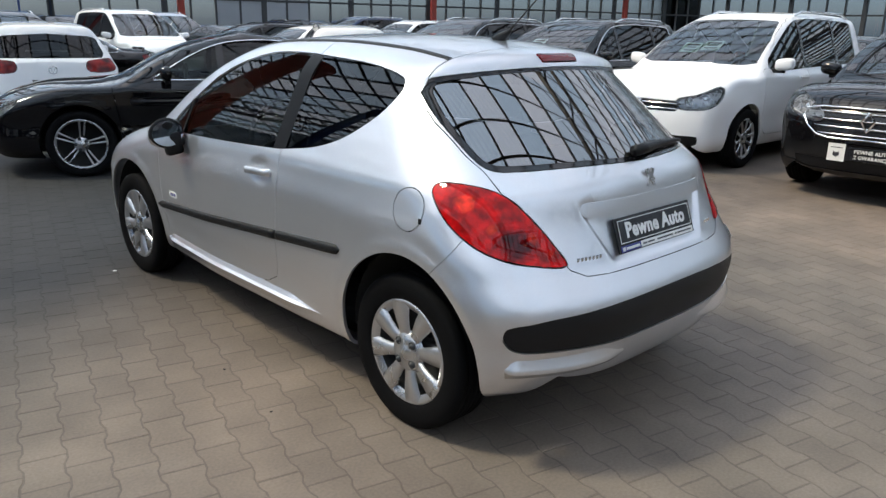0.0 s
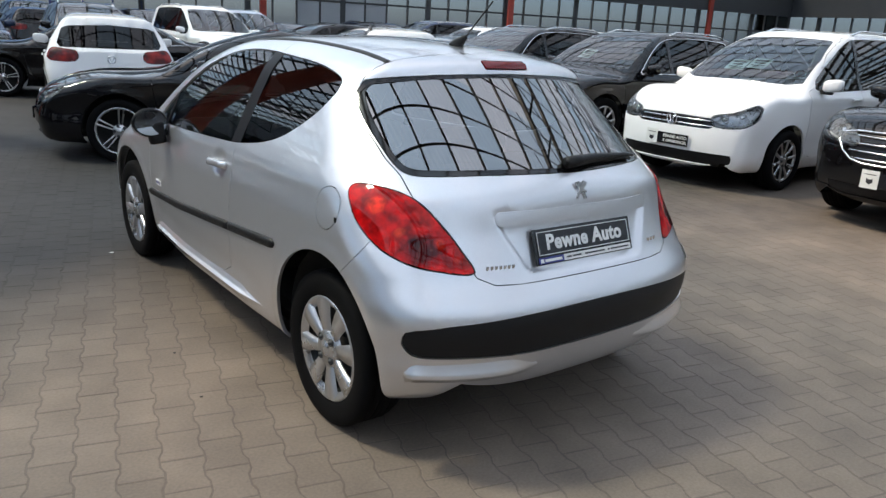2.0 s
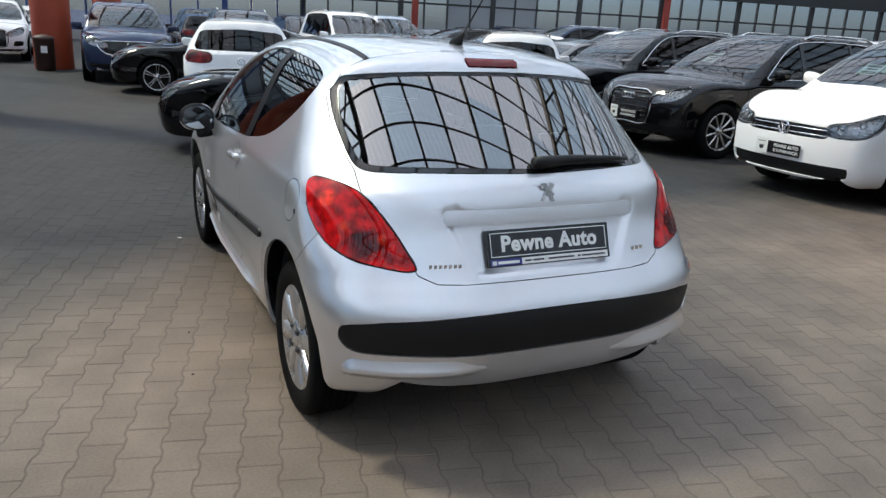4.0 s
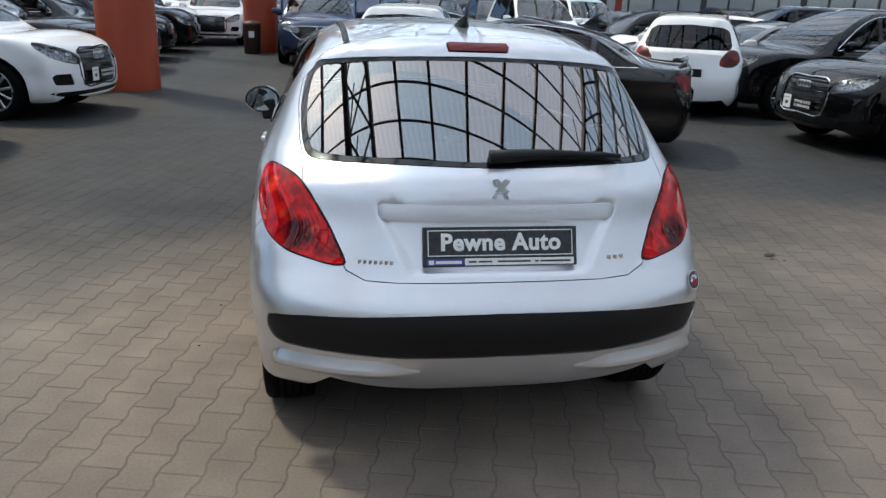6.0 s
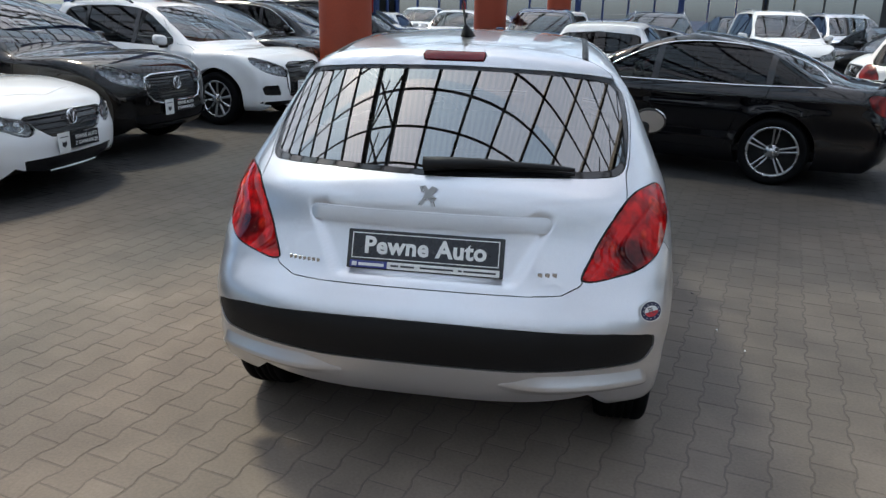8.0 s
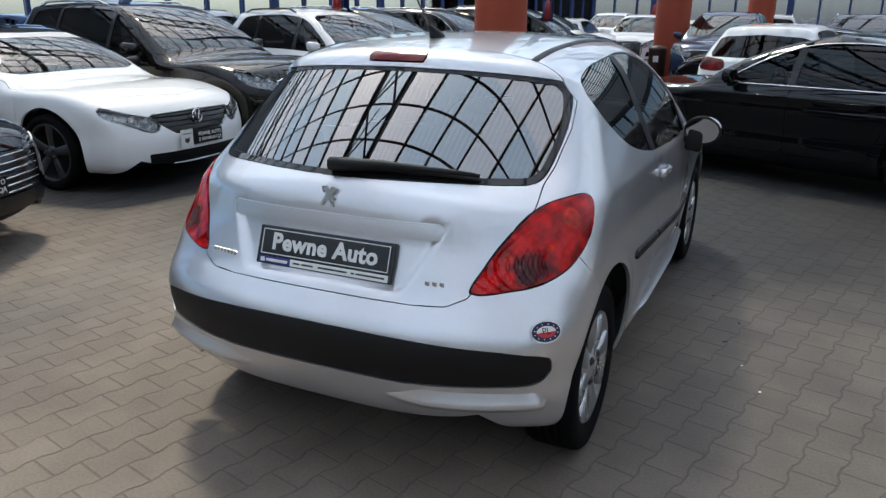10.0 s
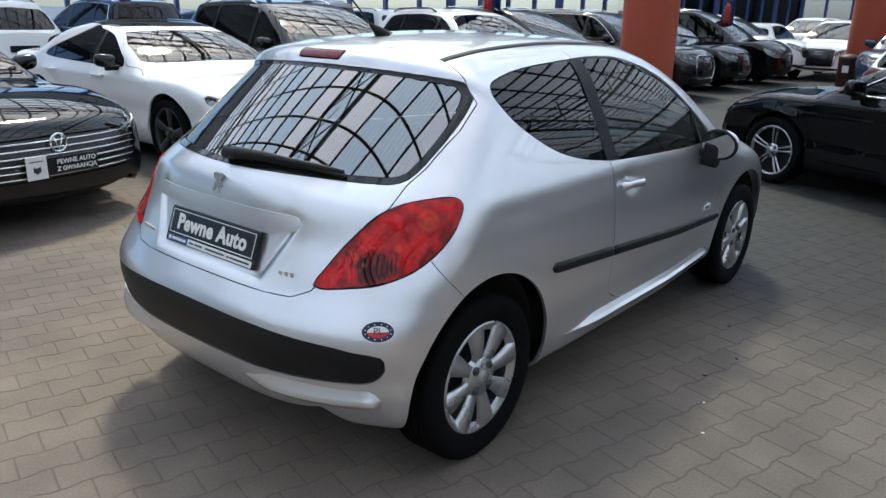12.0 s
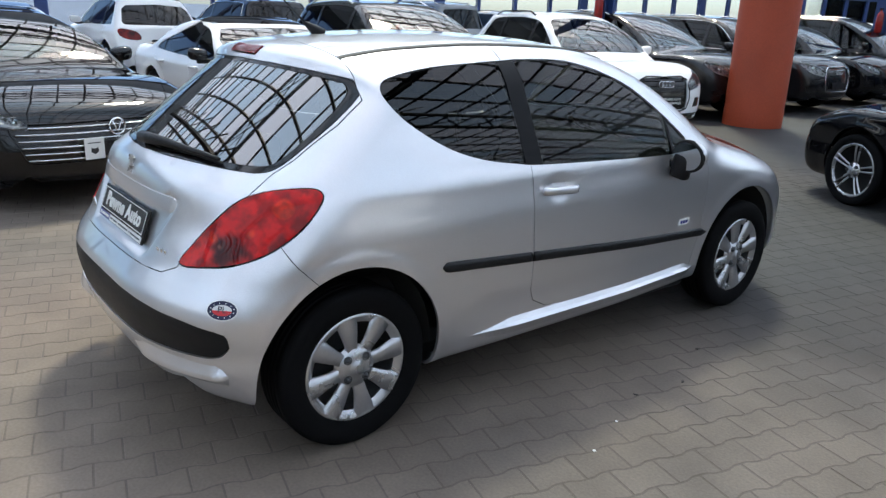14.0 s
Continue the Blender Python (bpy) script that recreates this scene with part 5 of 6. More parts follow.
        # roof moulding
        n = 26
        ys = [0.115 + 1.45 * i / n for i in range(n + 1)]
        bm = bmesh.new()
        rows = []
        for y in ys:
            xc = 0.482 - 0.012 * max(y - 0.9, 0)
            rr = on_top(sh, [(xc + d, y) for d in (-0.014, -0.010, 0.010, 0.014)])
            rows.append([bm.verts.new((sd * p[0], p[1], p[2] + o)) for p, o in zip(rr, (-0.002, 0.004, 0.004, -0.002))])
        for p, q in zip(rows, rows[1:]):
            for k in range(3):
                bm.faces.new((p[k], p[k + 1], q[k + 1], q[k]))
        bmesh.ops.recalc_face_normals(bm, faces=bm.faces)
        part("roof_moulding", bm, TRIM, car, smooth=True)
        wheel_well(car, s["arch_at"][0], s["rw"] + s["arch_at"][1], s["arch"] + 0.003, 0.775, 0.52, sd)
        wheel_well(car, s["base"], s["rw"] + s["arch_at"][1], s["arch"] + 0.003, 0.765, 0.52, sd)
        for yw in (0.0, s["base"]):
            wheel(car, (sd * 0.715, yw, 0.309), sd, 0.311, 0.185, "cover", CAP, rim=0.212)
    part("underbody", boxes(((-0.70, 0.33, 0.17), (0.70, 2.2, 0.30)), ((-0.50, -0.42, 0.24), (0.50, 3.1, 0.36)), bevel=0.02), WELL, car)
    # blade-like lip at each corner of the bumper
    for sd in (-1, 1):
        rows = []
        n = 26
        bm = bmesh.new()
        for i in range(n + 1):
            t = i / n
            th = radians(25 + 39 * t)
            d = np.array([sd * math.sin(th), -math.cos(th), 0.0])
            e = sstep(0.0, 0.35, t) * (1 - sstep(0.94, 1.0, t))
            zz = 0.372 + 0.014 * t ** 2
            ring = []
            for z, o in ((zz + 0.008 + 0.046 * e, -0.003), (zz + 0.014, 0.015 * e - 0.002), (zz, 0.028 * e - 0.002), (zz - 0.004, 0.027 * e - 0.002), (zz - 0.034, -0.003)):
                a = np.array([[0.0, -0.1, z]])
                ring.append(bm.verts.new(shape_hits(b.shape, a, a + d * 1.5, 12)[0] + d * o))
            rows.append(ring)
        for p, q in zip(rows, rows[1:]):
            for k in range(4):
                bm.faces.new((p[k], p[k + 1], q[k + 1], q[k]))
        bmesh.ops.recalc_face_normals(bm, faces=bm.faces)
        part("bumper_lip", bm, SILVER, car, smooth=True)
        if sd < 0:
            fp = on_side(b.shape, [(-0.108, 0.856)], sd)[0]
            latch = part("flap_catch", boxes(((-0.002, -0.008, -0.011), (0.001, 0.006, 0.009)), bevel=0.0008), TRIM, car, "small black catch of the fuel flap")
            latch.location = fp
        # small model badge ahead on the door
        bp = on_side(b.shape, [(1.93, 0.600)], sd)[0]
        badge = part("door_badge", boxes(((-0.0015, -0.045, -0.016), (0.0015, 0.045, 0.016)), bevel=0.001), WHITE_PLATE, car, "small white and blue badge")
        badge.location = (bp[0] + sd * 0.002, bp[1], bp[2])
        bm = bmesh.new()
        for k in range(3):
            box(bm, (-0.0022, -0.030 + 0.022 * k, -0.008), (0.0022, -0.014 + 0.022 * k, 0.008))
        part("badge_print", bm, BLUE_FLAT, badge)
    # number plate holder with the dealer's lettering
    top, low = on_end(b.shape, [(0.0, 0.853), (0.0, 0.733)], -1, 0.3)
    tilt = math.degrees(math.atan2(top[1] - low[1], top[2] - low[2]))
    pm = pose(0, (top[1] + low[1]) / 2 - 0.012, 0.793, 90 - tilt)
    plate = part("number_plate", boxes(((-0.264, -0.066, -0.008), (0.264, 0.066, 0.0)), bevel=0.004), GLOSS_TRIM, tailgate, "black dealer plate with white lettering")
    plate.matrix_basis = pm
    sheet = part("plate_sheet", boxes(((-0.252, -0.034, 0.0005), (0.252, 0.058, 0.002))), BLACK_PLATE, plate)
    fr = bmesh.new()
    for lo, hi in (((-0.248, 0.052, 0.002), (0.248, 0.055, 0.003)), ((-0.248, -0.031, 0.002), (0.248, -0.028, 0.003)), ((-0.248, -0.031, 0.002), (-0.245, 0.055, 0.003)), ((0.245, -0.031, 0.002), (0.248, 0.055, 0.003))):
        box(fr, lo, hi)
    part("plate_line", fr, WHITE_PLATE, plate)
    words("plate_lettering", "Pewne Auto", 0.078, Matrix.Translation((0, 0.012, 0.003)), WHITE_PLATE, plate, bold=0.0026, spacing=1.06)
    part("dealer_strip_blue", boxes(((-0.252, -0.062, 0.0005), (-0.125, -0.039, 0.002))), BLUE_FLAT, plate, "blue strip with a plain mark")
    part("dealer_strip_white", boxes(((-0.124, -0.062, 0.0005), (0.252, -0.039, 0.002))), WHITE_PLATE, plate, "white strip with small printing")
    bars = bmesh.new()
    for x0, x1 in ((-0.112, -0.085), (-0.078, -0.032), (-0.012, 0.100), (0.116, 0.128), (0.134, 0.240)):
        box(bars, (x0, -0.0535, 0.002), (x1, -0.0475, 0.0026))
    part("printed_line", bars, INK, plate)
    bars = bmesh.new()
    box(bars, (-0.245, -0.058, 0.002), (-0.228, -0.044, 0.0026))
    box(bars, (-0.222, -0.056, 0.002), (-0.135, -0.046, 0.0026))
    part("printed_mark", bars, WHITE_PLATE, plate)
    # emblem as a plain shape and model letters as bars
    at = on_end(b.shape, [(0.0, 0.978)], -1, 0.3)[0]
    em = bmesh.new()
    blob = [(-0.030, 0.030), (-0.010, 0.034), (0.000, 0.020), (0.012, 0.034), (0.030, 0.026), (0.020, 0.012), (0.012, 0.004), (0.028, -0.006), (0.020, -0.016), (0.026, -0.034), (0.012, -0.034), (0.004, -0.014), (-0.008, -0.014), (-0.020, -0.034), (-0.032, -0.030), (-0.018, -0.008), (-0.010, 0.008), (-0.024, 0.012)]
    slab(em, blob, 0.007, m=Matrix.Translation((at[0], at[1] - 0.007, at[2])) @ pose(0, 0, 0, -12))
    part("emblem", em, ALLOY, tailgate, "chrome emblem")
    for x0, x1, z in ((-0.475, -0.355, 0.742), (0.375, 0.445, 0.748)):
        bm = bmesh.new()
        k = 7 if x0 < 0 else 3
        for i in range(k):
            xa = x0 + (x1 - x0) * i / k
            p = on_end(b.shape, [(xa + 0.006, z)], -1, 0.3)[0]
            w = (x1 - x0) / k * 0.8
            box(bm, (xa, p[1] - 0.0025, z - 0.008), (xa + w * 0.85, p[1] + 0.004, z + 0.008), 0.002)
        part("model_letters", bm, CHROME, tailgate)
    # wiper
    piv = on_end(b.shape, [(0.02, 1.062)], -1, 0.3)[0]
    bm = bmesh.new()
    pts = on_end(b.shape, [(-0.03, 1.062), (0.05, 1.066), (0.16, 1.070), (0.28, 1.066), (0.40, 1.058), (0.47, 1.050)], -1, 0.3)
    tube(bm, [p + np.array([0, -0.022, 0.010]) for p in pts], [0.024, 0.023, 0.017, 0.012, 0.010, 0.007], 8)
    tube(bm, [p + np.array([0, -0.010, -0.008]) for p in pts[1:]], 0.007, 6)
    part("wiper", bm, TRIM, tailgate, "black rear wiper", smooth=True)
    # aerial
    ar = on_top(b.shape, [(0.0, 0.285)])[0]
    bm = bmesh.new()
    tube(bm, [ar + np.array(d) for d in ((0, 0.03, -0.004), (0, 0.0, 0.018), (0, -0.03, 0.036), (0, -0.045, 0.045))], [0.032, 0.022, 0.012, 0.007], 12)
    tube(bm, [ar + np.array(d) for d in ((0, -0.035, 0.038), (0, -0.12, 0.115), (0, -0.205, 0.19))], [0.0045, 0.0035, 0.003], 6)
    part("aerial", bm, TRIM, car, smooth=True)
    # oval country sticker
    c = on_end(b.shape, [(0.752, 0.628)], -1, 0.3)[0]
    e = 0.02
    px = on_end(b.shape, [(0.752 + e, 0.628), (0.752 - e, 0.628), (0.752, 0.628 + e), (0.752, 0.628 - e)], -1, 0.3)
    n = Vector(px[0] - px[1]).cross(Vector(px[2] - px[3])).normalized()
    if n.y > 0:
        n = -n
    up = (Vector((0, 0, 1)) - n * n.z).normalized()
    rt = up.cross(n)
    base = Matrix((rt, up, n)).transposed().to_4x4()
    base.translation = Vector(c) + n * 0.0015
    st = thing("sticker", "oval white, blue and red country sticker on the bumper", "sticker", base)
    def oval(name, a, b2, z, mat, cutz=None):
        bm = bmesh.new()
        pts = [(a * math.cos(t), b2 * math.sin(t)) for t in np.linspace(0, 2 * math.pi, 41)[:-1]]
        if cutz is not None:
            pts = [(x, min(y, cutz)) for x, y in pts if y <= cutz + 0.006]
        vs = [bm.verts.new((x, y, z - 0.35 * x * x)) for x, y in pts]
        f = bm.faces.new(vs)
        ex = bmesh.ops.extrude_face_region(bm, geom=[f])
        for v in ex["geom"]:
            if isinstance(v, bmesh.types.BMVert):
                v.co.z += 0.0006
        bmesh.ops.recalc_face_normals(bm, faces=bm.faces)
        part(name, bm, mat, st)
    oval("white_edge", 0.053, 0.035, 0.000, WHITE_PLATE)
    oval("blue_ring", 0.049, 0.031, 0.0007, NAVY)
    oval("white_field", 0.033, 0.018, 0.0014, WHITE_PLATE)
    oval("red_field", 0.033, 0.018, 0.0021, RED_FLAT, cutz=-0.001)
    words("sticker_letters", "PL", 0.030, Matrix.Translation((0, 0.001, 0.003)), INK, st, depth=0.0004)
    for i in range(12):
        t = 2 * math.pi * (i + 0.5) / 12
        bm = bmesh.new()
        star = [((0.0030 if k % 2 == 0 else 0.0013) * math.sin(k * math.pi / 5) + 0.040 * math.cos(t), (0.0030 if k % 2 == 0 else 0.0013) * math.cos(k * math.pi / 5) + 0.0235 * math.sin(t)) for k in range(10)]
        f = bm.faces.new([bm.verts.new((x, y, 0.0018 - 0.35 * x * x)) for x, y in star])
        part("star", bm, WHITE_PLATE, st)
    cabin(car, s, 0.98, -0.2, 2.05, 0.72, hero=True)
    part("headliner", boxes(((-0.44, 0.25, 1.40), (0.44, 1.45, 1.415)), bevel=0.004), CABIN_LIGHT, car)
    b.bm.free()
    return car


build_hero()


# ---- the other parked cars ----
def car_spec(base, ro, fo, H, half, belt, hood, ws0, ws1, rs, g=0.2, deck=None, rw=0.33, **more):
    """Proportions of a car: wheelbase, overhangs, height, half width, beltline, bonnet and the two screens."""
    yr, yf = -ro, base + fo
    low = [(yr + 0.35, g), (yr + 0.10, g + 0.05), (yr + 0.02, g + 0.20), (yr, g + 0.36)]
    if deck:
        zd, y1, y2 = deck
        back = [(yr + 0.03, zd - 0.22), (yr + 0.05, zd - 0.02), (yr + 0.12, zd + 0.01), ((yr + y1) / 2 + 0.05, zd + 0.02), (y1, zd + 0.06), ((y1 + y2) / 2, (zd + H) / 2 + 0.07), (y2, H - 0.045), (y2 + 0.35, H)]
    else:
        back = [(yr + 0.02, belt - 0.30), (yr + 0.07, belt - 0.02), (yr + 0.10, belt + 0.03), (yr + 0.08 + rs * 0.5, (belt + H) / 2), (yr + rs, H - 0.10), (yr + rs - 0.02, H - 0.06), (yr + rs + 0.10, H - 0.03), (yr + rs + 0.6, H)]
    yr_top = back[-1][0]
    front = [((yr_top + ws1) / 2, H + 0.012), (ws1 - 0.25, H - 0.01), (ws1, H - 0.05), ((ws0 + ws1) / 2, (H + belt) / 2 + 0.05), (ws0, belt + 0.04), (ws0 + 0.25, belt - 0.02 * (belt > hood + 0.05)), ((ws0 + yf) / 2 + 0.1, (belt + hood) / 2 + 0.035), (yf - 0.22, hood), (yf - 0.07, hood - 0.12), (yf - 0.015, hood - 0.26), (yf, g + 0.28), (yf - 0.03, g + 0.10), (yf - 0.12, g + 0.02), (yf - 0.4, g), (base / 2, g - 0.01)]
    s = dict(W=half * 0.93, base=base, rw=rw, arch=rw + 0.05, flare=0.010, coarse=True, crease=0.014, k=0.085, y0=yr, y1=yf, rear_low=0.12, rear_up=0.18, zr=(0.6, 0.9), front=0.22, crown=0.045,
             profile=low + back + front, belt=belt, H=H, half=half, hood=hood, g=g, ws0=ws0, ws1=ws1, rs=rs, deck=deck, reach=1.95 if deck else 1.15, uref=yr, core=min(0.62, hood - 0.22),
             section=[(0.05, half - 0.14), (g + 0.02, half - 0.075), (g + 0.15, half - 0.03), (0.55, half - 0.012), (belt - 0.25, half), (belt - 0.10, half - 0.008), (belt, half - 0.05), (belt + 0.15, half - 0.115), (H - 0.16, half - 0.235), (H - 0.04, half - 0.31), (H + 0.2, half - 0.5)],
             plan=[(yr - 0.2, -0.08), (yr + 0.5, -0.01), (base * 0.4, 0.0), (base, -0.01), (yf - 0.3, -0.05), (yf + 0.2, -0.14)])
    s.update(more)
    return s


def lamp_inside(b, lamp, sd):
    """Dark housing, reflector bowls and a white light strip behind a headlamp's cover."""
    b.take("headlamp", "lamp_housing", LAMP_DARK, lamp, side=sd, offset=-0.045, inset=0.0, depth=0.0)
    vs = sorted((v.co.copy() for v in lamp.data.vertices), key=lambda q: abs(q.x))
    n = len(vs)
    for share, r in ((0.30, 0.048), (0.62, 0.055)):
        near = vs[int(n * (share - 0.06)):int(n * (share + 0.06)) + 1]
        p = sum(near, Vector()) / len(near)
        bm = bmesh.new()
        lathe(bm, [(r, 0.012), (r * 0.92, 0.014), (r * 0.80, 0.0), (r * 0.55, -0.008), (r * 0.52, 0.004), (r * 0.32, 0.014), (0.001, 0.018)], 18)
        bmesh.ops.transform(bm, matrix=Matrix.Translation(p + Vector((-sd * 0.008, -0.034, 0))) @ pose(0, 0, 0, 0, 0, 90 - sd * 22), verts=bm.verts)
        part("lamp_bowl", bm, CHROME, lamp, smooth=True)
    rim = []
    for i in range(9):
        near = vs[int(n * (0.06 + 0.098 * i)):int(n * (0.06 + 0.098 * (i + 1)))]
        q = min(near, key=lambda w: w.z)
        rim.append(q + Vector((-sd * 0.006, -0.008, 0.016)))
    bm = bmesh.new()
    tube(bm, rim, 0.007, 5)
    part("light_strip", bm, WHITE_PLATE, lamp, smooth=True)


def build_car(spec, coat, name, label, category, wheels="multi", rim_mat=None, rails=False, step=0.052, signs=1, spoiler=False, glassy=None, sheets=0, cladding=False, group="parked cars", roof=None):
    s = spec
    belt, H, half, hood, g, ws0, ws1, rs, base, yr, yf = (s[k] for k in ("belt", "H", "half", "hood", "g", "ws0", "ws1", "rs", "base", "y0", "y1"))
    car = thing(name, label, category, group=group)
    b = Body(s, step)
    for yw in (0.0, base):
        b.cut("arch", "arch", None, circle=(yw, s["rw"] + 0.01, s["arch"]), extra=lambda co: np.where(np.abs(co[:, 0]) > 0.45, -1.0, 1.0))
    b.drop("arch")
    deck = s["deck"]
    r_top = deck[2] + 0.25 if deck else yr + rs + 0.40
    r_low = (deck[1] + 0.62 if s.get("coupe") else deck[1] + 0.42) if deck else yr + 0.62
    dlo = s.get("dlo") or [(ws0 - 0.30, belt + 0.015), ((ws0 + ws1) / 2 - 0.20, (belt + H) / 2 + 0.03), (ws1 - 0.02, H - 0.125), (ws1 - 0.35, H - 0.085), ((ws1 + r_top) / 2, H - 0.075), (r_top, H - 0.105), ((r_top + r_low) / 2, H - 0.20 if not deck else (H + belt) / 2), (r_low, belt + 0.09), (r_low + 0.12, belt + 0.035), (base * 0.4, belt + 0.012)]
    b.cut("dlo", "side", smooth_loop(dlo, 3))
    yb, yc = base * 0.47, 0.30 if not s.get("coupe") else 0.12
    for nm, a, c in (("glass_front", yb + 0.035, 9), ("glass_rear", yc + 0.03, yb - 0.035), ("glass_quarter", -9, yc - 0.03)):
        b.cut(nm, "side", [(a, 0.5), (a, 2.2), (c, 2.2), (c, 0.5)], under=("dlo",))
    b.cut("windshield", "front", both_sides([(0.0, belt + 0.065), (half - 0.30, belt + 0.05), (half - 0.16, belt + 0.075), (half - 0.21, (belt + H) / 2), (half - 0.33, H - 0.13), (half - 0.45, H - 0.085), (0.0, H - 0.065)]))
    if deck:
        rear_win = [(0.0, deck[0] + 0.09), (half - 0.28, deck[0] + 0.09), (half - 0.33, (deck[0] + H) / 2), (half - 0.42, H - 0.09), (0.0, H - 0.06)]
    else:
        rear_win = [(0.0, belt + 0.05), (half - 0.24, belt + 0.05), (half - 0.20, belt + 0.10), (half - 0.27, (belt + H) / 2 + 0.05), (half - 0.36, H - 0.17), (0.0, H - 0.14)]
    b.cut("rear_window", "rear", both_sides(rear_win))
    b.cut("tail_lamp", "rwrap", s.get("tail") or [(0.50, belt - 0.22), (0.60, belt - 0.08), (0.95, belt - 0.02), (1.08, belt - 0.05), (1.02, belt - 0.15), (0.8, belt - 0.22)], smooth=3)
    b.cut("headlamp", "fwrap", s.get("lamp") or [(0.46, hood - 0.21), (0.60, hood - 0.13), (0.95, hood - 0.05), (1.20, hood - 0.02), (1.18, hood - 0.09), (0.95, hood - 0.20), (0.65, hood - 0.26), (0.50, hood - 0.27)], smooth=3)
    gr = s.get("grille", (0.44, 0.36, hood - 0.40, hood - 0.14))
    b.cut("grille", "front", both_sides([(0.0, gr[2]), (gr[1] - 0.05, gr[2]), (gr[1], gr[2] + 0.03), (gr[0], gr[3] - 0.03), (gr[0] - 0.03, gr[3]), (0.0, gr[3] + 0.01)]))
    it = s.get("intake", (0.62, g + 0.10, g + 0.20))
    b.cut("intake", "front", both_sides([(0.0, it[1]), (it[0] - 0.12, it[1]), (it[0], it[1] + 0.03), (it[0] + 0.02, it[2]), (0.0, it[2])]))
    b.cut("bonnet", "top", both_sides([(0.0, ws0 + 0.04), (half - 0.25, ws0 - 0.05), (half - 0.16, ws0 - 0.05), (half - 0.17, yf - 0.75), (half - 0.32, yf - 0.40), (0.0, yf - 0.24)]))
    ci = s.get("corner")
    if ci:
        b.cut("corner_intake", "fwrap", [(ci[0], ci[2]), (ci[1] - 0.05, ci[2] + 0.01), (ci[1], ci[3]), (ci[0] + 0.06, ci[3])])
    if roof:
        b.cut("roof", "top", both_sides([(0.0, r_top - 0.45), (half - 0.36, r_top - 0.35), (half - 0.315, r_top), (half - 0.30, ws1 - 0.2), (half - 0.33, ws1 + 0.06), (0.0, ws1 + 0.12)]))
    zl, rf = g + 0.14, s["arch"] + 0.04
    b.cut("door_front", "side", [(yb, H + 0.1), (yb, zl + 0.08), (yb + 0.08, zl), (base - rf - 0.12, zl), (base - rf + 0.02, zl + 0.1), (base - rf + 0.1, belt), (ws0 - 0.25, belt + 0.02), ((ws0 + ws1) / 2 - 0.1, (belt + H) / 2 + 0.05), (ws1, H - 0.06)])
    if not s.get("coupe2"):
        b.cut("door_rear", "side", [(yb, H + 0.1), (yb, zl), (rf + 0.06, zl), (rf + 0.02, zl + 0.16), (rf - 0.05, 0.72), (0.12, belt - 0.1), (0.10, belt + 0.08), (0.25, H - 0.06), (0.35, H + 0.1)])
    if cladding:
        b.cut("cladding", "side", [(-9, -1), (9, -1), (9, g + 0.13), (-9, g + 0.13)], under=("", "door_front", "door_rear"))
    b.take("", "body_shell", coat, car, inset=0.003)
    b.take("bonnet", "bonnet", coat, car, inset=0.003)
    if roof:
        b.take("roof", "roof_panel", roof, car, inset=0.002, label="gloss black roof panel")
    glassy = glassy or WINDOW_DARK
    even_pane(b.take("windshield", "windshield", SCREEN, car, depth=0.01, inset=0.001))
    even_pane(b.take("rear_window", "rear_window", glassy, car, depth=0.01, inset=0.001))
    grille = b.take("grille", "grille", GLOSS_TRIM, car, offset=-0.018, inset=0)
    b.take("intake", "lower_intake", TRIM, car, offset=-0.014, inset=0)
    if s.get("corner"):
        for sd in (-1, 1):
            b.take("corner_intake", "corner_intake", GLOSS_TRIM, car, side=sd, offset=-0.012, inset=0)
    if cladding:
        for sd in (-1, 1):
            b.take("cladding", "sill_cladding", TRIM, car, side=sd)
    sh = b.shape
    for sd in (-1, 1):
        b.take("tail_lamp", "tail_lamp", RED_LENS, car, side=sd, offset=0.003)
        hl = b.take("headlamp", "headlamp", LAMP_GLASS, car, side=sd, offset=0.002)
        if hl:
            lamp_inside(b, hl, sd)
        for nm in ("door_front", "door_rear"):
            if nm in b.ids:
                d = b.take(nm, "door", coat, car, side=sd, inset=0.003)
                yh = (yb + 0.10, yb + 0.30) if nm == "door_front" else (0.30, 0.50)
                hp = on_side(sh, [(yh[0], belt - 0.10), (yh[1], belt - 0.105)], sd)
                bm = bmesh.new()
                box(bm, (min(hp[0][0], hp[1][0]) - 0.012, yh[0], belt - 0.115), (max(hp[0][0], hp[1][0]) + 0.022 * (sd > 0) + 0.012, yh[1], belt - 0.085), 0.008)
                if sd < 0:
                    bmesh.ops.translate(bm, vec=(-0.018, 0, 0), verts=bm.verts)
                if d:
                    part("door_handle", bm, coat, d, smooth=True)
        for nm, pn in (("glass_front", "front_window"), ("glass_rear", "rear_side_window"), ("glass_quarter", "quarter_window")):
            even_pane(b.take(nm, pn, glassy if nm != "glass_front" else WINDOW, car, side=sd, depth=0.006, offset=-0.006, inset=0.001), side=True)
        for lo_y, hi_y in ((-9.0, (yb + yc) / 2), ((yb + yc) / 2, 9.0)):
            b.take("dlo", "pillar_trim", GLOSS_TRIM, car, side=sd, offset=-0.002, inset=0.0, where=lambda q: lo_y <= q.y < hi_y)
        # bright strip under the panes
        if s.get("bright"):
            n = 16
            ya, ye = dlo[8][0] if s.get("dlo") else dlo[-2][0], dlo[0][0]
            bm = bmesh.new()
            tube(bm, [p + np.array([sd * 0.004, 0, 0]) for p in on_side(sh, [(ya + (ye - ya) * i / n, belt + 0.0 + 0.02 * max(0, 1 - i / 5)) for i in range(n + 1)], sd)], 0.009, 5)
            part("bright_strip", bm, CHROME, car, smooth=True)
            bm = bmesh.new()
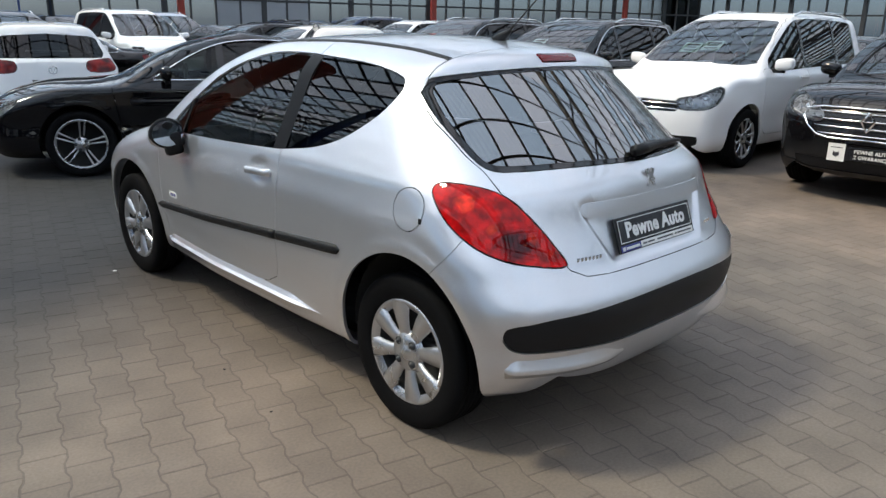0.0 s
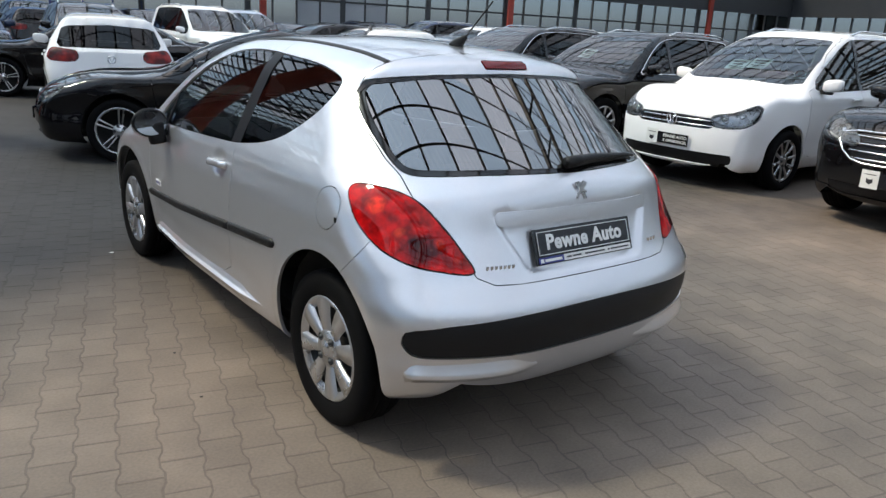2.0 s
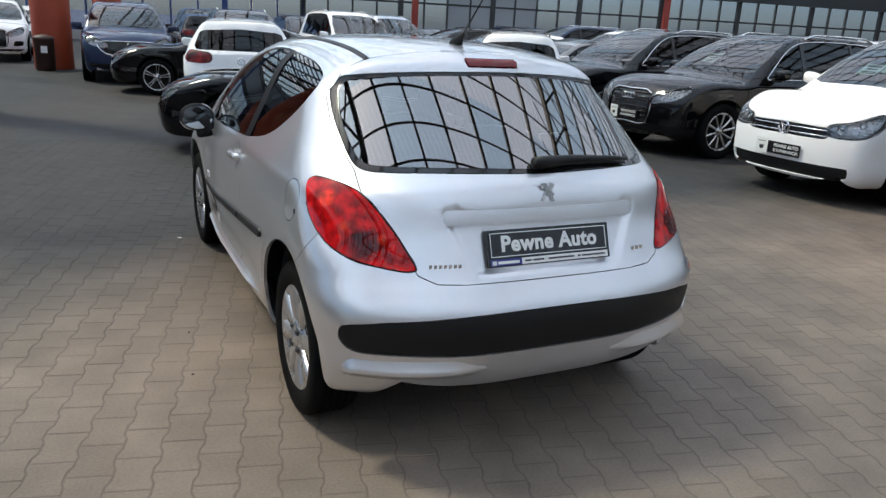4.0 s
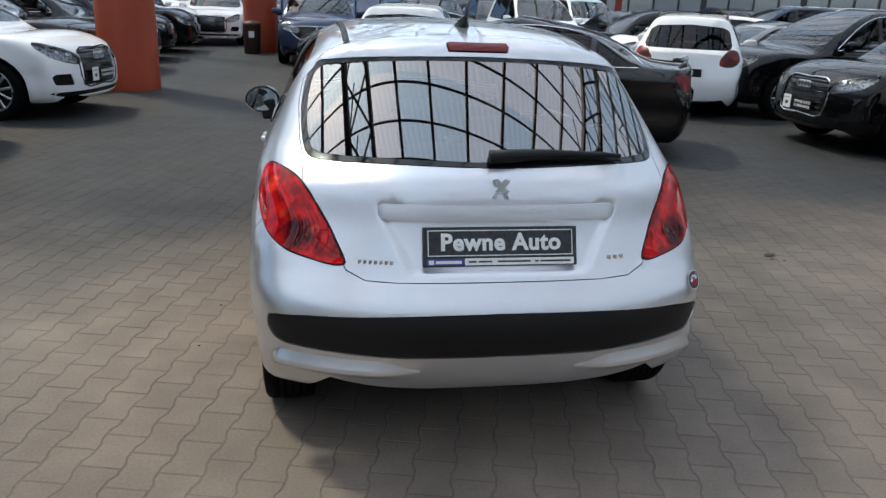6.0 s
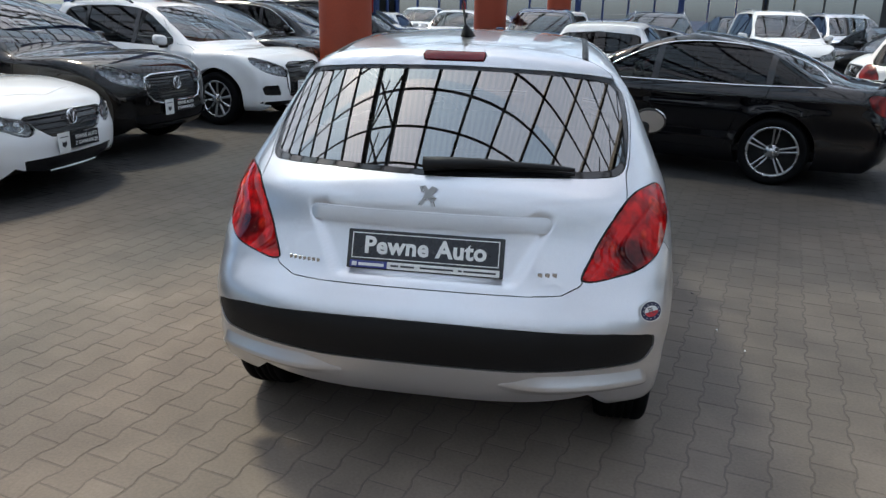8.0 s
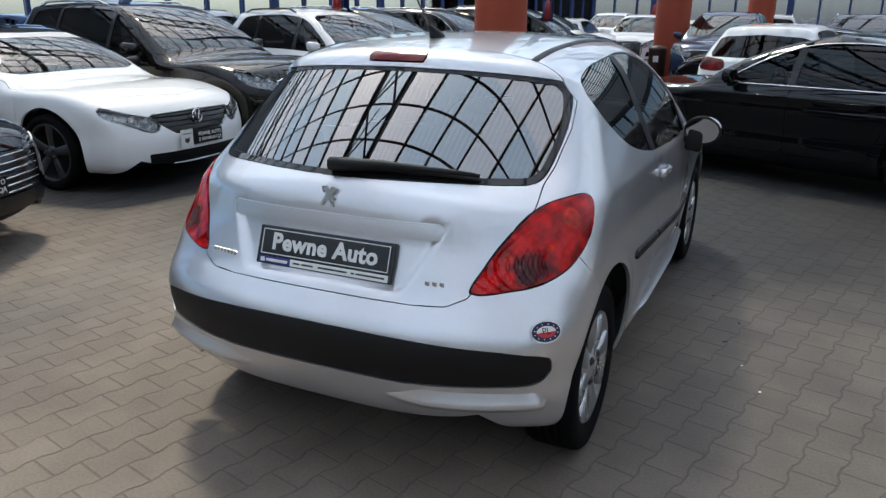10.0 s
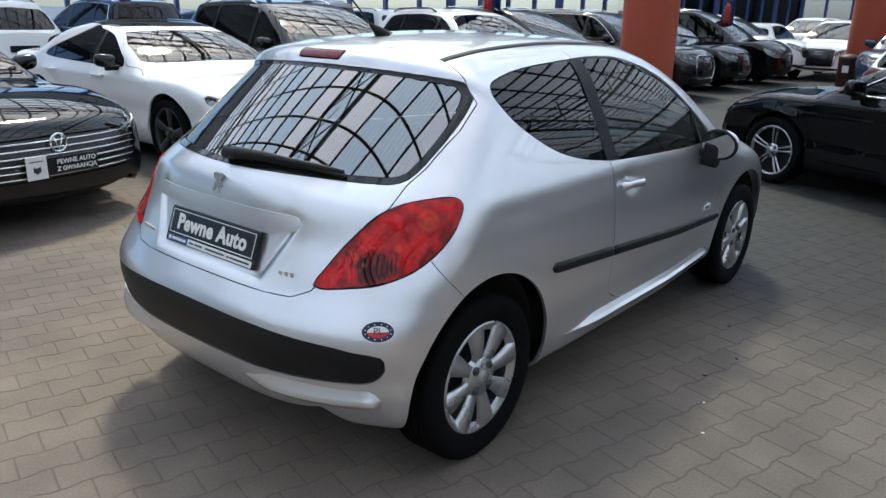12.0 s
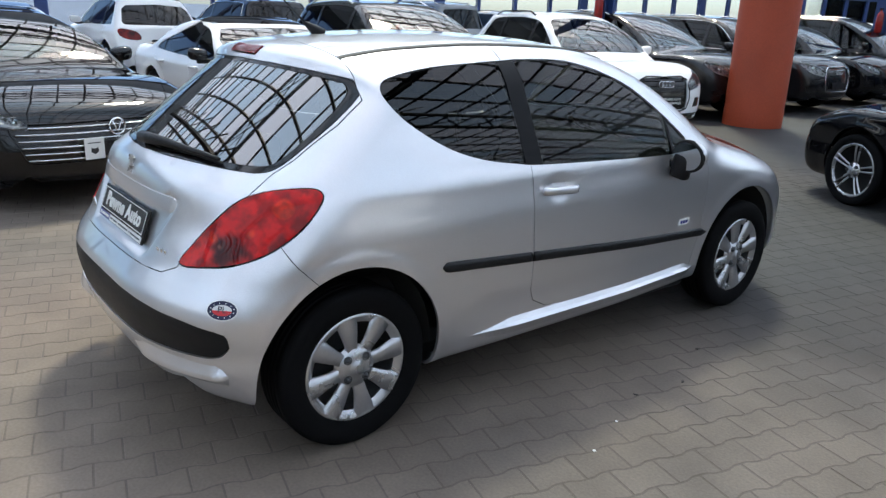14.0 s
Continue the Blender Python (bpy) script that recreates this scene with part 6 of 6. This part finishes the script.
            arc = smooth_loop(dlo[:8], 4, closed=False)
            tube(bm, [p + np.array([sd * 0.003, 0, 0]) for p in on_side(sh, arc.tolist(), sd)], 0.008, 5)
            part("bright_strip", bm, CHROME, car, smooth=True)
        wy = ws0 - 0.42
        xm = on_side(sh, [(wy, belt + 0.02)], sd)[0][0]
        mir = new("door_mirror")
        mir.parent = car
        bm = bmesh.new()
        bmesh.ops.create_uvsphere(bm, u_segments=16, v_segments=10, radius=1.0)
        for v in bm.verts:
            q = [math.copysign(abs(w) ** 0.62, w) for w in v.co]
            v.co = Vector((q[0] * 0.112, q[1] * (0.075 if q[1] > 0 else 0.03), q[2] * 0.070 + 0.012 * q[0] * sd))
        bmesh.ops.translate(bm, vec=(xm + sd * 0.14, wy, belt + 0.07), verts=bm.verts)
        part("mirror_housing", bm, coat if not s.get("dark_mirror") else GLOSS_TRIM, mir, smooth=True)
        bm = bmesh.new()
        box(bm, (-0.09, -0.02, -0.03), (0.09, 0.03, 0.02), 0.012, m=pose(xm + sd * 0.06, wy + 0.01, belt + 0.0))
        part("mirror_foot", bm, TRIM, mir, smooth=True)
        wheel_well(car, 0.0, s["rw"] + 0.01, s["arch"] + 0.003, half - 0.10, half - 0.36, sd)
        wheel_well(car, base, s["rw"] + 0.01, s["arch"] + 0.003, half - 0.10, half - 0.36, sd)
        for yw in (0.0, base):
            wheel(car, (sd * (half - 0.125), yw, s["rw"]), sd, s["rw"], 0.225, wheels, rim_mat or ALLOY, rim=s["rw"] * s.get("rimshare", 0.70))
        if rails:
            y_a, y_b = yr + rs + 0.25, ws1 - 0.25
            pts = on_top(sh, [(half - 0.34, y_a + (y_b - y_a) * i / 8) for i in range(9)])
            bm = bmesh.new()
            tube(bm, [(sd * p[0], p[1], p[2] + (0.045 if 0 < i < 8 else 0.0)) for i, p in enumerate(pts)], 0.014, 6)
            part("roof_rail", bm, CHROME if rails == 2 else GLOSS_TRIM, car, smooth=True)
    # bars of the grille
    bars = s.get("bars", 4)
    for i in range(bars):
        z = gr[2] + (gr[3] - gr[2]) * (i + 0.5) / bars
        w = gr[1] + (gr[0] - gr[1]) * (i + 0.5) / bars - 0.02
        pts = on_end(sh, [(-w + 2 * w * k / 8, z) for k in range(9)], 1, base)
        bm = bmesh.new()
        tube(bm, [p + np.array([0, -0.008, 0]) for p in pts], s.get("bar_r", 0.008), 5)
        part("grille_bar", bm, CHROME if s.get("bright_bars") else GLOSS_TRIM, car, smooth=True)
    if s.get("grille_edge"):
        lp = [(x, z) for x, z in both_sides([(0.0, gr[2]), (gr[1], gr[2] + 0.015), (gr[0], gr[3] - 0.02), (0.0, gr[3] + 0.01)])]
        lp = smooth_loop([(x, z) for x, z in lp], 3)
        bm = bmesh.new()
        tube(bm, on_end(sh, lp.tolist() + [lp[0].tolist()], 1, base), 0.011, 6)
        part("grille_frame", bm, CHROME if s["grille_edge"] == 1 else GLOSS_TRIM, car, smooth=True)
    ez = s.get("emblem_z", (gr[2] + gr[3]) / 2 + 0.04)
    ep = on_end(sh, [(0.0, ez)], 1, base)[0]
    bm = bmesh.new()
    if s.get("emblem") == "rings":
        for k in range(4):
            r = 0.042
            tube(bm, [(ep[0] + (k - 1.5) * 0.06 + r * math.cos(t), ep[1] + 0.004, ep[2] + r * math.sin(t)) for t in np.linspace(0, 2 * math.pi, 17)], 0.006, 5)
    elif s.get("emblem") == "rhomb":
        loop = [(0, 0.085), (0.055, 0.0), (0, -0.085), (-0.055, 0.0), (0, 0.085)]
        tube(bm, [(ep[0] + x, ep[1] + 0.01, ep[2] + z) for x, z in loop], 0.014, 4)
    else:
        r = 0.062
        tube(bm, [(ep[0] + r * math.cos(t), ep[1] + 0.006, ep[2] + r * math.sin(t)) for t in np.linspace(0, 2 * math.pi, 21)], 0.009, 6)
        tube(bm, [(ep[0] - 0.035, ep[1] + 0.006, ep[2] + 0.045), (ep[0], ep[1] + 0.006, ep[2] - 0.05), (ep[0] + 0.035, ep[1] + 0.006, ep[2] + 0.045)], 0.007, 5)
    part("emblem", bm, CHROME, car, smooth=True)
    # dealer's sheet and plate on the nose and the tail
    zp = s.get("plate_z", max(gr[2] - 0.02, g + 0.24))
    fp = on_end(sh, [(0.0, zp)], 1, base)[0]
    pl = part("front_plate", boxes(((-0.26, 0, -0.062), (0.26, 0.012, 0.062)), bevel=0.004), BLACK_PLATE, car, "black dealer plate with white lettering")
    pl.location = (0, fp[1] + 0.006, zp)
    if signs:
        m = Matrix.Translation((-0.09, 0.0135, 0.0)) @ pose(0, 0, 0, 90, 0, 180)
        words("plate_lettering", "PEWNE AUTO", 0.048, m @ Matrix.Translation((0, 0.024, 0)), WHITE_PLATE, pl, depth=0.0006, bold=0.0008)
        words("plate_lettering", "Z GWARANCJĄ", 0.044, m @ Matrix.Translation((0, -0.026, 0)), WHITE_PLATE, pl, depth=0.0006, bold=0.0008)
        ws = part("paper_sheet", boxes(((0.14, 0.013, -0.075), (0.29, 0.016, 0.085))), WHITE_PLATE, pl, "white sheet with a small dark mark")
        bm = bmesh.new()
        slab(bm, [(0.185, -0.02), (0.19, 0.015), (0.205, 0.005), (0.225, 0.005), (0.24, 0.015), (0.245, -0.02), (0.215, -0.04)], 0.001, m=Matrix.Translation((0, 0.0165, 0)))
        box(bm, (0.165, 0.0165, 0.045), (0.265, 0.0172, 0.052))
        part("printed_mark", bm, INK, ws)
    zt = s.get("rear_plate_z", belt - 0.28)
    tp = on_end(sh, [(0.0, zt)], -1, 0.0)[0]
    rp = part("rear_plate", boxes(((-0.26, -0.012, -0.058), (0.26, 0.0, 0.058)), bevel=0.004), BLACK_PLATE, car, "black dealer plate")
    rp.location = (0, tp[1] - 0.008, zt)
    bm = bmesh.new()
    box(bm, (-0.16, -0.0135, 0.008), (0.14, -0.0125, 0.030))
    box(bm, (-0.16, -0.0135, -0.032), (0.14, -0.0125, -0.012))
    part("printed_line", bm, WHITE_PLATE, rp)
    bm = bmesh.new()
    tpz = s.get("rear_emblem_z", belt - 0.10)
    te = on_end(sh, [(0.0, tpz)], -1, 0.0)[0]
    tube(bm, [(0.05 * math.cos(t), te[1] - 0.004, tpz + 0.05 * math.sin(t)) for t in np.linspace(0, 2 * math.pi, 19)], 0.008, 6)
    tube(bm, [(-0.03, te[1] - 0.004, tpz + 0.03), (0, te[1] - 0.004, tpz - 0.04), (0.03, te[1] - 0.004, tpz + 0.03)], 0.006, 5)
    part("rear_emblem", bm, CHROME, car, smooth=True)
    if spoiler and deck:
        pts = on_top(sh, [(x, yr + 0.10) for x in np.linspace(-half + 0.25, half - 0.25, 11)])
        bm = bmesh.new()
        tube(bm, [(p[0], p[1] + 0.35 * p[0] ** 2, p[2] + 0.02) for p in pts], 0.022, 6)
        part("boot_lip", bm, GLOSS_TRIM, car, smooth=True)
    # price sheets behind the windscreen
    for i in range(sheets):
        zq = belt + 0.17 + 0.03 * i
        q = on_end(sh, [(-0.05 - 0.26 * i + 0.25, zq), (-0.05 - 0.26 * i + 0.25, zq + 0.18)], 1, ws1 - 0.6)
        sheet = part("price_sheet", boxes(((-0.12, -0.002, 0.0), (0.12, 0.0, 0.22)), bevel=0.0), PAPER, car, "pale blue price sheet behind the glass")
        sheet.location = (q[0][0], q[0][1] - 0.03, zq)
        sheet.rotation_euler = (math.atan2(q[0][1] - q[1][1], 0.18), 0, 0)
        bm = bmesh.new()
        for k, (x0, x1, z0, z1) in enumerate(((-0.09, 0.09, 0.15, 0.19), (-0.07, 0.07, 0.10, 0.13), (-0.09, 0.09, 0.05, 0.07), (-0.09, 0.05, 0.02, 0.035))):
            box(bm, (x0, 0.0005, z0), (x1, 0.0015, z1))
        part("printed_line", bm, INK, sheet)
    bm = bmesh.new()
    box(bm, (-half + 0.2, rf * 0.9, g - 0.02), (half - 0.2, base - rf * 0.9, g + 0.16), 0.03)
    box(bm, (-half + 0.42, yr + 0.3, g + 0.03), (half - 0.42, yf - 0.3, g + 0.16), 0.03)
    part("underbody", bm, WELL, car)
    cabin(car, s, belt, yr + 0.5, ws0 - 0.12, half - 0.16)
    b.bm.free()
    return car


COUPE = car_spec(2.62, 1.00, 0.93, 1.42, 0.89, 0.94, 0.78, 2.18, 1.22, 0, g=0.17, deck=(0.98, -0.42, 0.62), rw=0.325, coupe=True, bright=True, dlo=[(1.90, 0.958), (1.55, 1.165), (1.22, 1.295), (0.85, 1.335), (0.45, 1.315), (0.10, 1.245), (-0.20, 1.125), (-0.40, 0.995), (-0.36, 0.968), (0.40, 0.955), (1.20, 0.950)],  rimshare=0.76, grille=(0.40, 0.40, 0.45, 0.66), crease=0.02)
MPV = car_spec(2.92, 1.03, 0.93, 1.765, 0.905, 1.09, 0.98, 2.75, 1.55, 0.28, g=0.20, rw=0.335, front=0.19, k=0.08, lamp=[(0.54, 0.70), (0.54, 0.80), (0.82, 0.85), (1.16, 0.94), (1.24, 0.90), (1.17, 0.78), (0.95, 0.70), (0.7, 0.68)], grille=(0.55, 0.50, 0.66, 0.77), bars=2, bright_bars=True, plate_z=0.50, intake=(0.70, 0.27, 0.40), emblem_z=0.72)
SUV_A = car_spec(2.82, 0.95, 0.89, 1.66, 0.945, 1.06, 0.96, 2.38, 1.42, 0.42, g=0.22, rw=0.365, grille=(0.40, 0.40, 0.42, 0.84), bars=7, grille_edge=1, emblem="rings", emblem_z=0.76, plate_z=0.52, bright=True, corner=(0.66, 1.04, 0.40, 0.52))
SUV_B = car_spec(2.60, 0.90, 0.89, 1.60, 0.915, 1.02, 0.93, 2.22, 1.28, 0.52, g=0.20, rw=0.350, grille=(0.40, 0.40, 0.40, 0.82), bars=6, grille_edge=2, emblem="rings", emblem_z=0.74, plate_z=0.52, intake=(0.80, 0.28, 0.34), corner=(0.62, 1.02, 0.42, 0.55))
SUV_C = car_spec(2.86, 0.95, 0.88, 1.66, 0.95, 1.07, 0.98, 2.36, 1.38, 0.45, g=0.24, rw=0.365, grille=(0.46, 0.40, 0.56, 0.84), bars=9, bar_r=0.006, grille_edge=1, plate_z=0.50, corner=(0.66, 1.02, 0.42, 0.49))
SUV_D = car_spec(2.70, 0.94, 0.92, 1.68, 0.93, 1.07, 1.00, 2.30, 1.34, 0.40, g=0.20, rw=0.360, grille=(0.58, 0.44, 0.60, 0.86), bars=4, bright_bars=True, emblem="rhomb", emblem_z=0.76, plate_z=0.47, grille_edge=1, corner=(0.70, 1.02, 0.34, 0.42))
FAST_A = car_spec(2.79, 1.02, 0.94, 1.41, 0.93, 0.93, 0.80, 2.26, 1.32, 0, g=0.16, deck=(1.00, -0.30, 0.72), rw=0.338, rimshare=0.78, grille=(0.52, 0.34, 0.50, 0.68), bars=4, plate_z=0.44, lamp=[(0.50, 0.56), (0.55, 0.64), (0.85, 0.70), (1.20, 0.76), (1.15, 0.68), (0.85, 0.60), (0.62, 0.53)], intake=(0.55, 0.22, 0.34), dark_mirror=True)
FAST_B = car_spec(2.84, 1.04, 0.98, 1.44, 0.935, 0.96, 0.80, 2.28, 1.32, 0, g=0.16, deck=(1.02, -0.30, 0.72), rw=0.345, rimshare=0.76, grille=(0.74, 0.66, 0.38, 0.66), bars=6, bright_bars=True, bar_r=0.007, plate_z=0.47, emblem_z=0.62, intake=(0.80, 0.20, 0.26), lamp=[(0.76, 0.63), (0.80, 0.685), (1.05, 0.735), (1.24, 0.765), (1.22, 0.72), (1.0, 0.66)])
HATCH = car_spec(2.55, 0.70, 0.80, 1.46, 0.875, 0.96, 0.86, 2.30, 1.40, 0.42, g=0.19, rw=0.32, rear_low=0.11, rear_up=0.16, tail=[(0.53, 0.83), (0.53, 0.96), (0.75, 0.99), (1.02, 1.0), (1.06, 0.90), (0.95, 0.83)])
ESTATE = car_spec(2.46, 0.95, 0.84, 1.49, 0.83, 0.96, 0.86, 2.20, 1.30, 0.40, g=0.19, rw=0.31, tail=[(0.58, 0.80), (0.64, 0.93), (0.85, 1.02), (1.02, 0.99), (1.0, 0.86), (0.8, 0.78)])


def put_car(car, x, y, turn):
    car.matrix_basis = pose(x, y, 0, 0, 0, turn)
    return car


def axle_pose(spec, wheel_xy, turn, side, axle):
    """Rear-axle place from where one tyre stands. side: 1 is the car's right; axle: 0 rear, 1 front."""
    a = radians(turn)
    lx, ly = side * (spec["half"] - 0.02), axle * spec["base"]
    return wheel_xy[0] - (lx * math.cos(a) - ly * math.sin(a)), wheel_xy[1] - (lx * math.sin(a) + ly * math.cos(a))


coupe = build_car(COUPE, BLACK, "coupe_car", "black four-door coupe with twin-spoke rims and bright window strip", "car", "twin", spoiler=True, step=0.045)
x, y = axle_pose(COUPE, (2.40, 4.84), 67.8, -1, 0)
put_car(coupe, x, y, 67.8)
van = build_car(MPV, WHITE, "people_carrier", "white people carrier with price sheets behind the windscreen", "car", "multi", rails=2, sheets=2)
x, y = axle_pose(MPV, (5.95, 1.88), 90, -1, 1)
put_car(van, x, y, 90)
suv_a = build_car(SUV_A, BLACK, "large_suv", "black large off-road car with a tall grille", "car", "multi", rails=2, sheets=1)
x, y = axle_pose(SUV_A, (6.2, 4.74), 90, -1, 1)
put_car(suv_a, x, y, 90)
suv_d = build_car(SUV_D, BLACK, "crossover_car", "black crossover with a bright rhomb emblem and dealer plate", "car", "star")
put_car(suv_d, 4.83 + SUV_D["y1"], 0.27, 90)
suv_b = build_car(SUV_B, WHITE, "compact_suv", "white compact off-road car with a black grille", "car", "multi", sheets=1, rails=1)
x, y = axle_pose(SUV_B, (-4.28, 6.74), -102, 1, 1)
put_car(suv_b, x, y, -102)
suv_c = build_car(SUV_C, BROWN, "grey_suv", "dark brown-grey off-road car with a chrome-framed grille", "car", "multi", sheets=2, rails=2)
put_car(suv_c, -3.80 - 0.996 * SUV_C["y1"], 4.88 + 0.087 * SUV_C["y1"], -95)
fast_a = build_car(FAST_A, WHITE, "white_saloon", "white fastback saloon with a black roof, dark rims and slim lamps", "car", "star", rim_mat=DARK_ALLOY, sheets=1, roof=BLACK)
x, y = axle_pose(FAST_A, (-4.62, 2.0), -90, 1, 1)
put_car(fast_a, x, y, -90)
fast_b = build_car(FAST_B, BLACK, "black_saloon", "black fastback saloon with a wide chrome-barred grille", "car", "star")
put_car(fast_b, -3.19 - 0.985 * FAST_B["y1"], 0.347 - 0.174 * FAST_B["y1"], -80)
hatch = build_car(HATCH, WHITE, "small_hatchback", "white five-door hatchback seen from behind", "car", "multi")
put_car(hatch, 0.86, 9.59, -12)
estate = build_car(ESTATE, WHITE, "estate_car", "white small estate car with tall red tail lamps", "car", "multi", rails=1)
put_car(estate, 5.25, 8.55, -30)


def repaint(pieces, old, coat):
    """Gives a copy a coat of its own."""
    for o in pieces:
        if o.type == "MESH" and o.material_slots and o.data.materials[0] is old:
            o.material_slots[0].link = "OBJECT"
            o.material_slots[0].material = coat


TONE = {BLACK: "black", WHITE: "white", GRAPHITE: "graphite", BROWN: "dark brown", BLUE: "dark blue", GREY: "grey", RED: "red", SILVER: "silver"}
MODELS = [(hatch, WHITE, "hatchback"), (estate, WHITE, "estate car"), (suv_a, BLACK, "off-road car"), (suv_b, WHITE, "compact off-road car"), (suv_c, BROWN, "off-road car"), (suv_d, BLACK, "crossover"), (van, WHITE, "people carrier"), (fast_a, WHITE, "fastback saloon"), (fast_b, BLACK, "fastback saloon"), (coupe, BLACK, "coupe")]


SKIP = ("seat", "headrest", "rear_headrest", "steering", "plate_lettering", "paper_sheet", "printed", "price_sheet", "door_handle", "grille_bar", "cabin_floor", "rear_emblem", "underbody")
WHEELS = {}
KIDS = {}
for o in bpy.data.objects:
    if o.parent is not None:
        KIDS.setdefault(o.parent, []).append(o)


def kids(o):
    return KIDS.get(o, [])


def whole_wheel(hub):
    """One mesh of a wheel's pieces, for cars that stand far off."""
    key = kids(hub)[0].data.name
    if key not in WHEELS:
        bm, mats = bmesh.new(), []
        for o in kids(hub):
            n = len(bm.faces)
            bm.from_mesh(o.data)
            bm.faces.ensure_lookup_table()
            m = o.data.materials[0]
            if m not in mats:
                mats.append(m)
            for f in bm.faces[n:]:
                f.material_index = mats.index(m)
        WHEELS[key] = mesh_of("wheel", bm, mats, True)
    return WHEELS[key]


def another(k, coat, x, y, turn, where="in a row of the hall"):
    """A further car of a kind that is built already, without what cannot be seen from afar."""
    base, old, kind = MODELS[k]
    car = new(base.name.split(".")[0])
    made = []
    car.matrix_basis = pose(x, y, 0, 0, 0, turn)
    todo = [(o, car) for o in kids(base)]
    while todo:
        o, parent = todo.pop()
        if o.name.startswith(SKIP):
            continue
        if o.name.startswith("wheel") and o.type == "EMPTY":
            c = new("wheel", whole_wheel(o))
            made.append(c)
        else:
            c = o.copy()
            scene.collection.objects.link(c)
            todo += [(q, c) for q in kids(o)]
        made.append(c)
        c.parent = parent
        c.matrix_basis = o.matrix_basis.copy()
    repaint(made, old, coat)
    return tagged(car, "%s %s parked %s" % (TONE[coat], kind, where), "car", "far parked cars")


# further cars: west row beyond the column, second rows behind, and the lines towards the far wall
FAR = [
    (4, GRAPHITE, -7.6, 10.6, -90), (2, GRAPHITE, -7.3, 13.2, -90), (3, BLACK, -7.2, 15.8, -90), (6, BLACK, -7.4, 18.4, -90), (5, WHITE, -7.4, 21.0, -90),
    (5, BLUE, -0.35, 18.3, 178), (4, GRAPHITE, 2.6, 19.2, 176), (6, WHITE, 5.4, 19.4, 180), (8, BLACK, 8.2, 19.3, 180),
    (3, WHITE, -13.6, 4.0, 90), (2, BLACK, -13.4, 6.6, 90), (0, BLUE, -13.6, 9.2, 90), (7, WHITE, -13.5, 1.4, 90), (8, GREY, -13.5, -1.2, 90), (6, GREY, -13.6, 11.8, 90), (3, WHITE, -13.6, 14.4, 90),
    (2, BLACK, 9.3, 8.6, 90), (7, GREY, 9.5, 11.4, 90), (0, WHITE, 9.4, 14.2, 90), (9, BLACK, 2.6, 12.9, 78), (1, GRAPHITE, 9.4, 17.0, 90),
]
for k, coat, x, y, t in FAR:
    another(k, coat, x, y, t)
tones = [WHITE, BLACK, GREY, WHITE, GRAPHITE, SILVER, BLUE, WHITE, BLACK, BROWN]
count = 0
for row, yy in enumerate((24.2, 30.2)):
    for i in range(13):
        x = -6.5 + 3.0 * i + 0.6 * (row % 2)
        if abs(x + 1.3) < 1.6 and row == 0 or abs(x - 12) < 1.5:
            continue
        k = (i * 3 + row * 5) % 9
        another(k, tones[(i * 7 + row * 3) % 10], x, yy, 180 if (i + row) % 3 else 0)
        count += 1
for i in range(9):
    another((i * 4 + 1) % 9, tones[(i * 3 + 2) % 10], 16.4, -1.5 + 2.85 * i, 90)
    another((i * 5 + 3) % 9, tones[(i * 7 + 1) % 10], 23.5, -1.5 + 2.85 * i, 90)


# ---- paving blocks of the floor ----
def build_pavers():
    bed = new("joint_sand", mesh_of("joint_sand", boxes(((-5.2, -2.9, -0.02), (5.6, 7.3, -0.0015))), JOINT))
    tagged(bed, "sand joints under the paving blocks", "floor", kind="structure")
    slab_thing = thing("pavement", "bone-shaped concrete paving blocks, worn and warm grey", "floor", kind="structure")
    half = [(0.0755, -0.098), (0.0755, -0.068), (0.0625, -0.032), (0.0625, 0.032), (0.0755, 0.068), (0.0755, 0.098)]
    out = half + [(-x, -z) for x, z in half]
    inner = [(x - 0.003 * (1 if x > 0 else -1), y - 0.003 * (1 if y > 0.07 else -1 if y < -0.07 else 0)) for x, y in out]
    k = len(out)
    faces = [list(range(k))] + [[i, k + i, k + (i + 1) % k, (i + 1) % k] for i in range(k)]
    ang = radians(-14)
    ca, sa = math.cos(ang), math.sin(ang)
    rng = random.Random(5)
    spots = []
    for i in range(-60, 61):
        for j in range(-60, 61):
            u, v = i * 0.142, j * 0.2 + (0.1 if i % 2 else 0.0)
            x, y = u * ca - v * sa + 0.05, u * sa + v * ca + 1.0
            if -5.1 < x < 5.5 and -2.8 < y < 7.2:
                spots.append((x, y))
    spots.sort(key=lambda p: (p[0] + 1.4) ** 2 + (p[1] + 0.75) ** 2)
    me = bpy.data.meshes.new("paver")
    me.from_pydata([(x, y, 0.0) for x, y in inner] + [(x, y, -0.003) for x, y in out], [], faces)
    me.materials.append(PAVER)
    for x, y in spots[:300]:
        ob = new("paver", me)
        ob.matrix_basis = pose(x, y, rng.uniform(-0.0008, 0.0004), rng.uniform(-0.25, 0.25), rng.uniform(-0.25, 0.25), -14 + rng.uniform(-0.6, 0.6))
        ob.parent = slab_thing
    pts, polys = [], []
    for x, y in spots[300:]:
        dz, tx, ty, n = rng.uniform(-0.0008, 0.0004), rng.uniform(-0.004, 0.004), rng.uniform(-0.004, 0.004), len(pts)
        for z, ring in ((0.0, inner), (-0.003, out)):
            for a, b in ring:
                pts.append((x + a * ca - b * sa, y + a * sa + b * ca, z + dz + a * tx + b * ty))
        polys += [[n + q for q in f] for f in faces]
    me = bpy.data.meshes.new("pavers")
    me.from_pydata(pts, [], polys)
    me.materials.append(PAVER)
    ob = new("pavers", me)
    ob.parent = slab_thing
    tagged(ob, kind="stuff")


build_pavers()
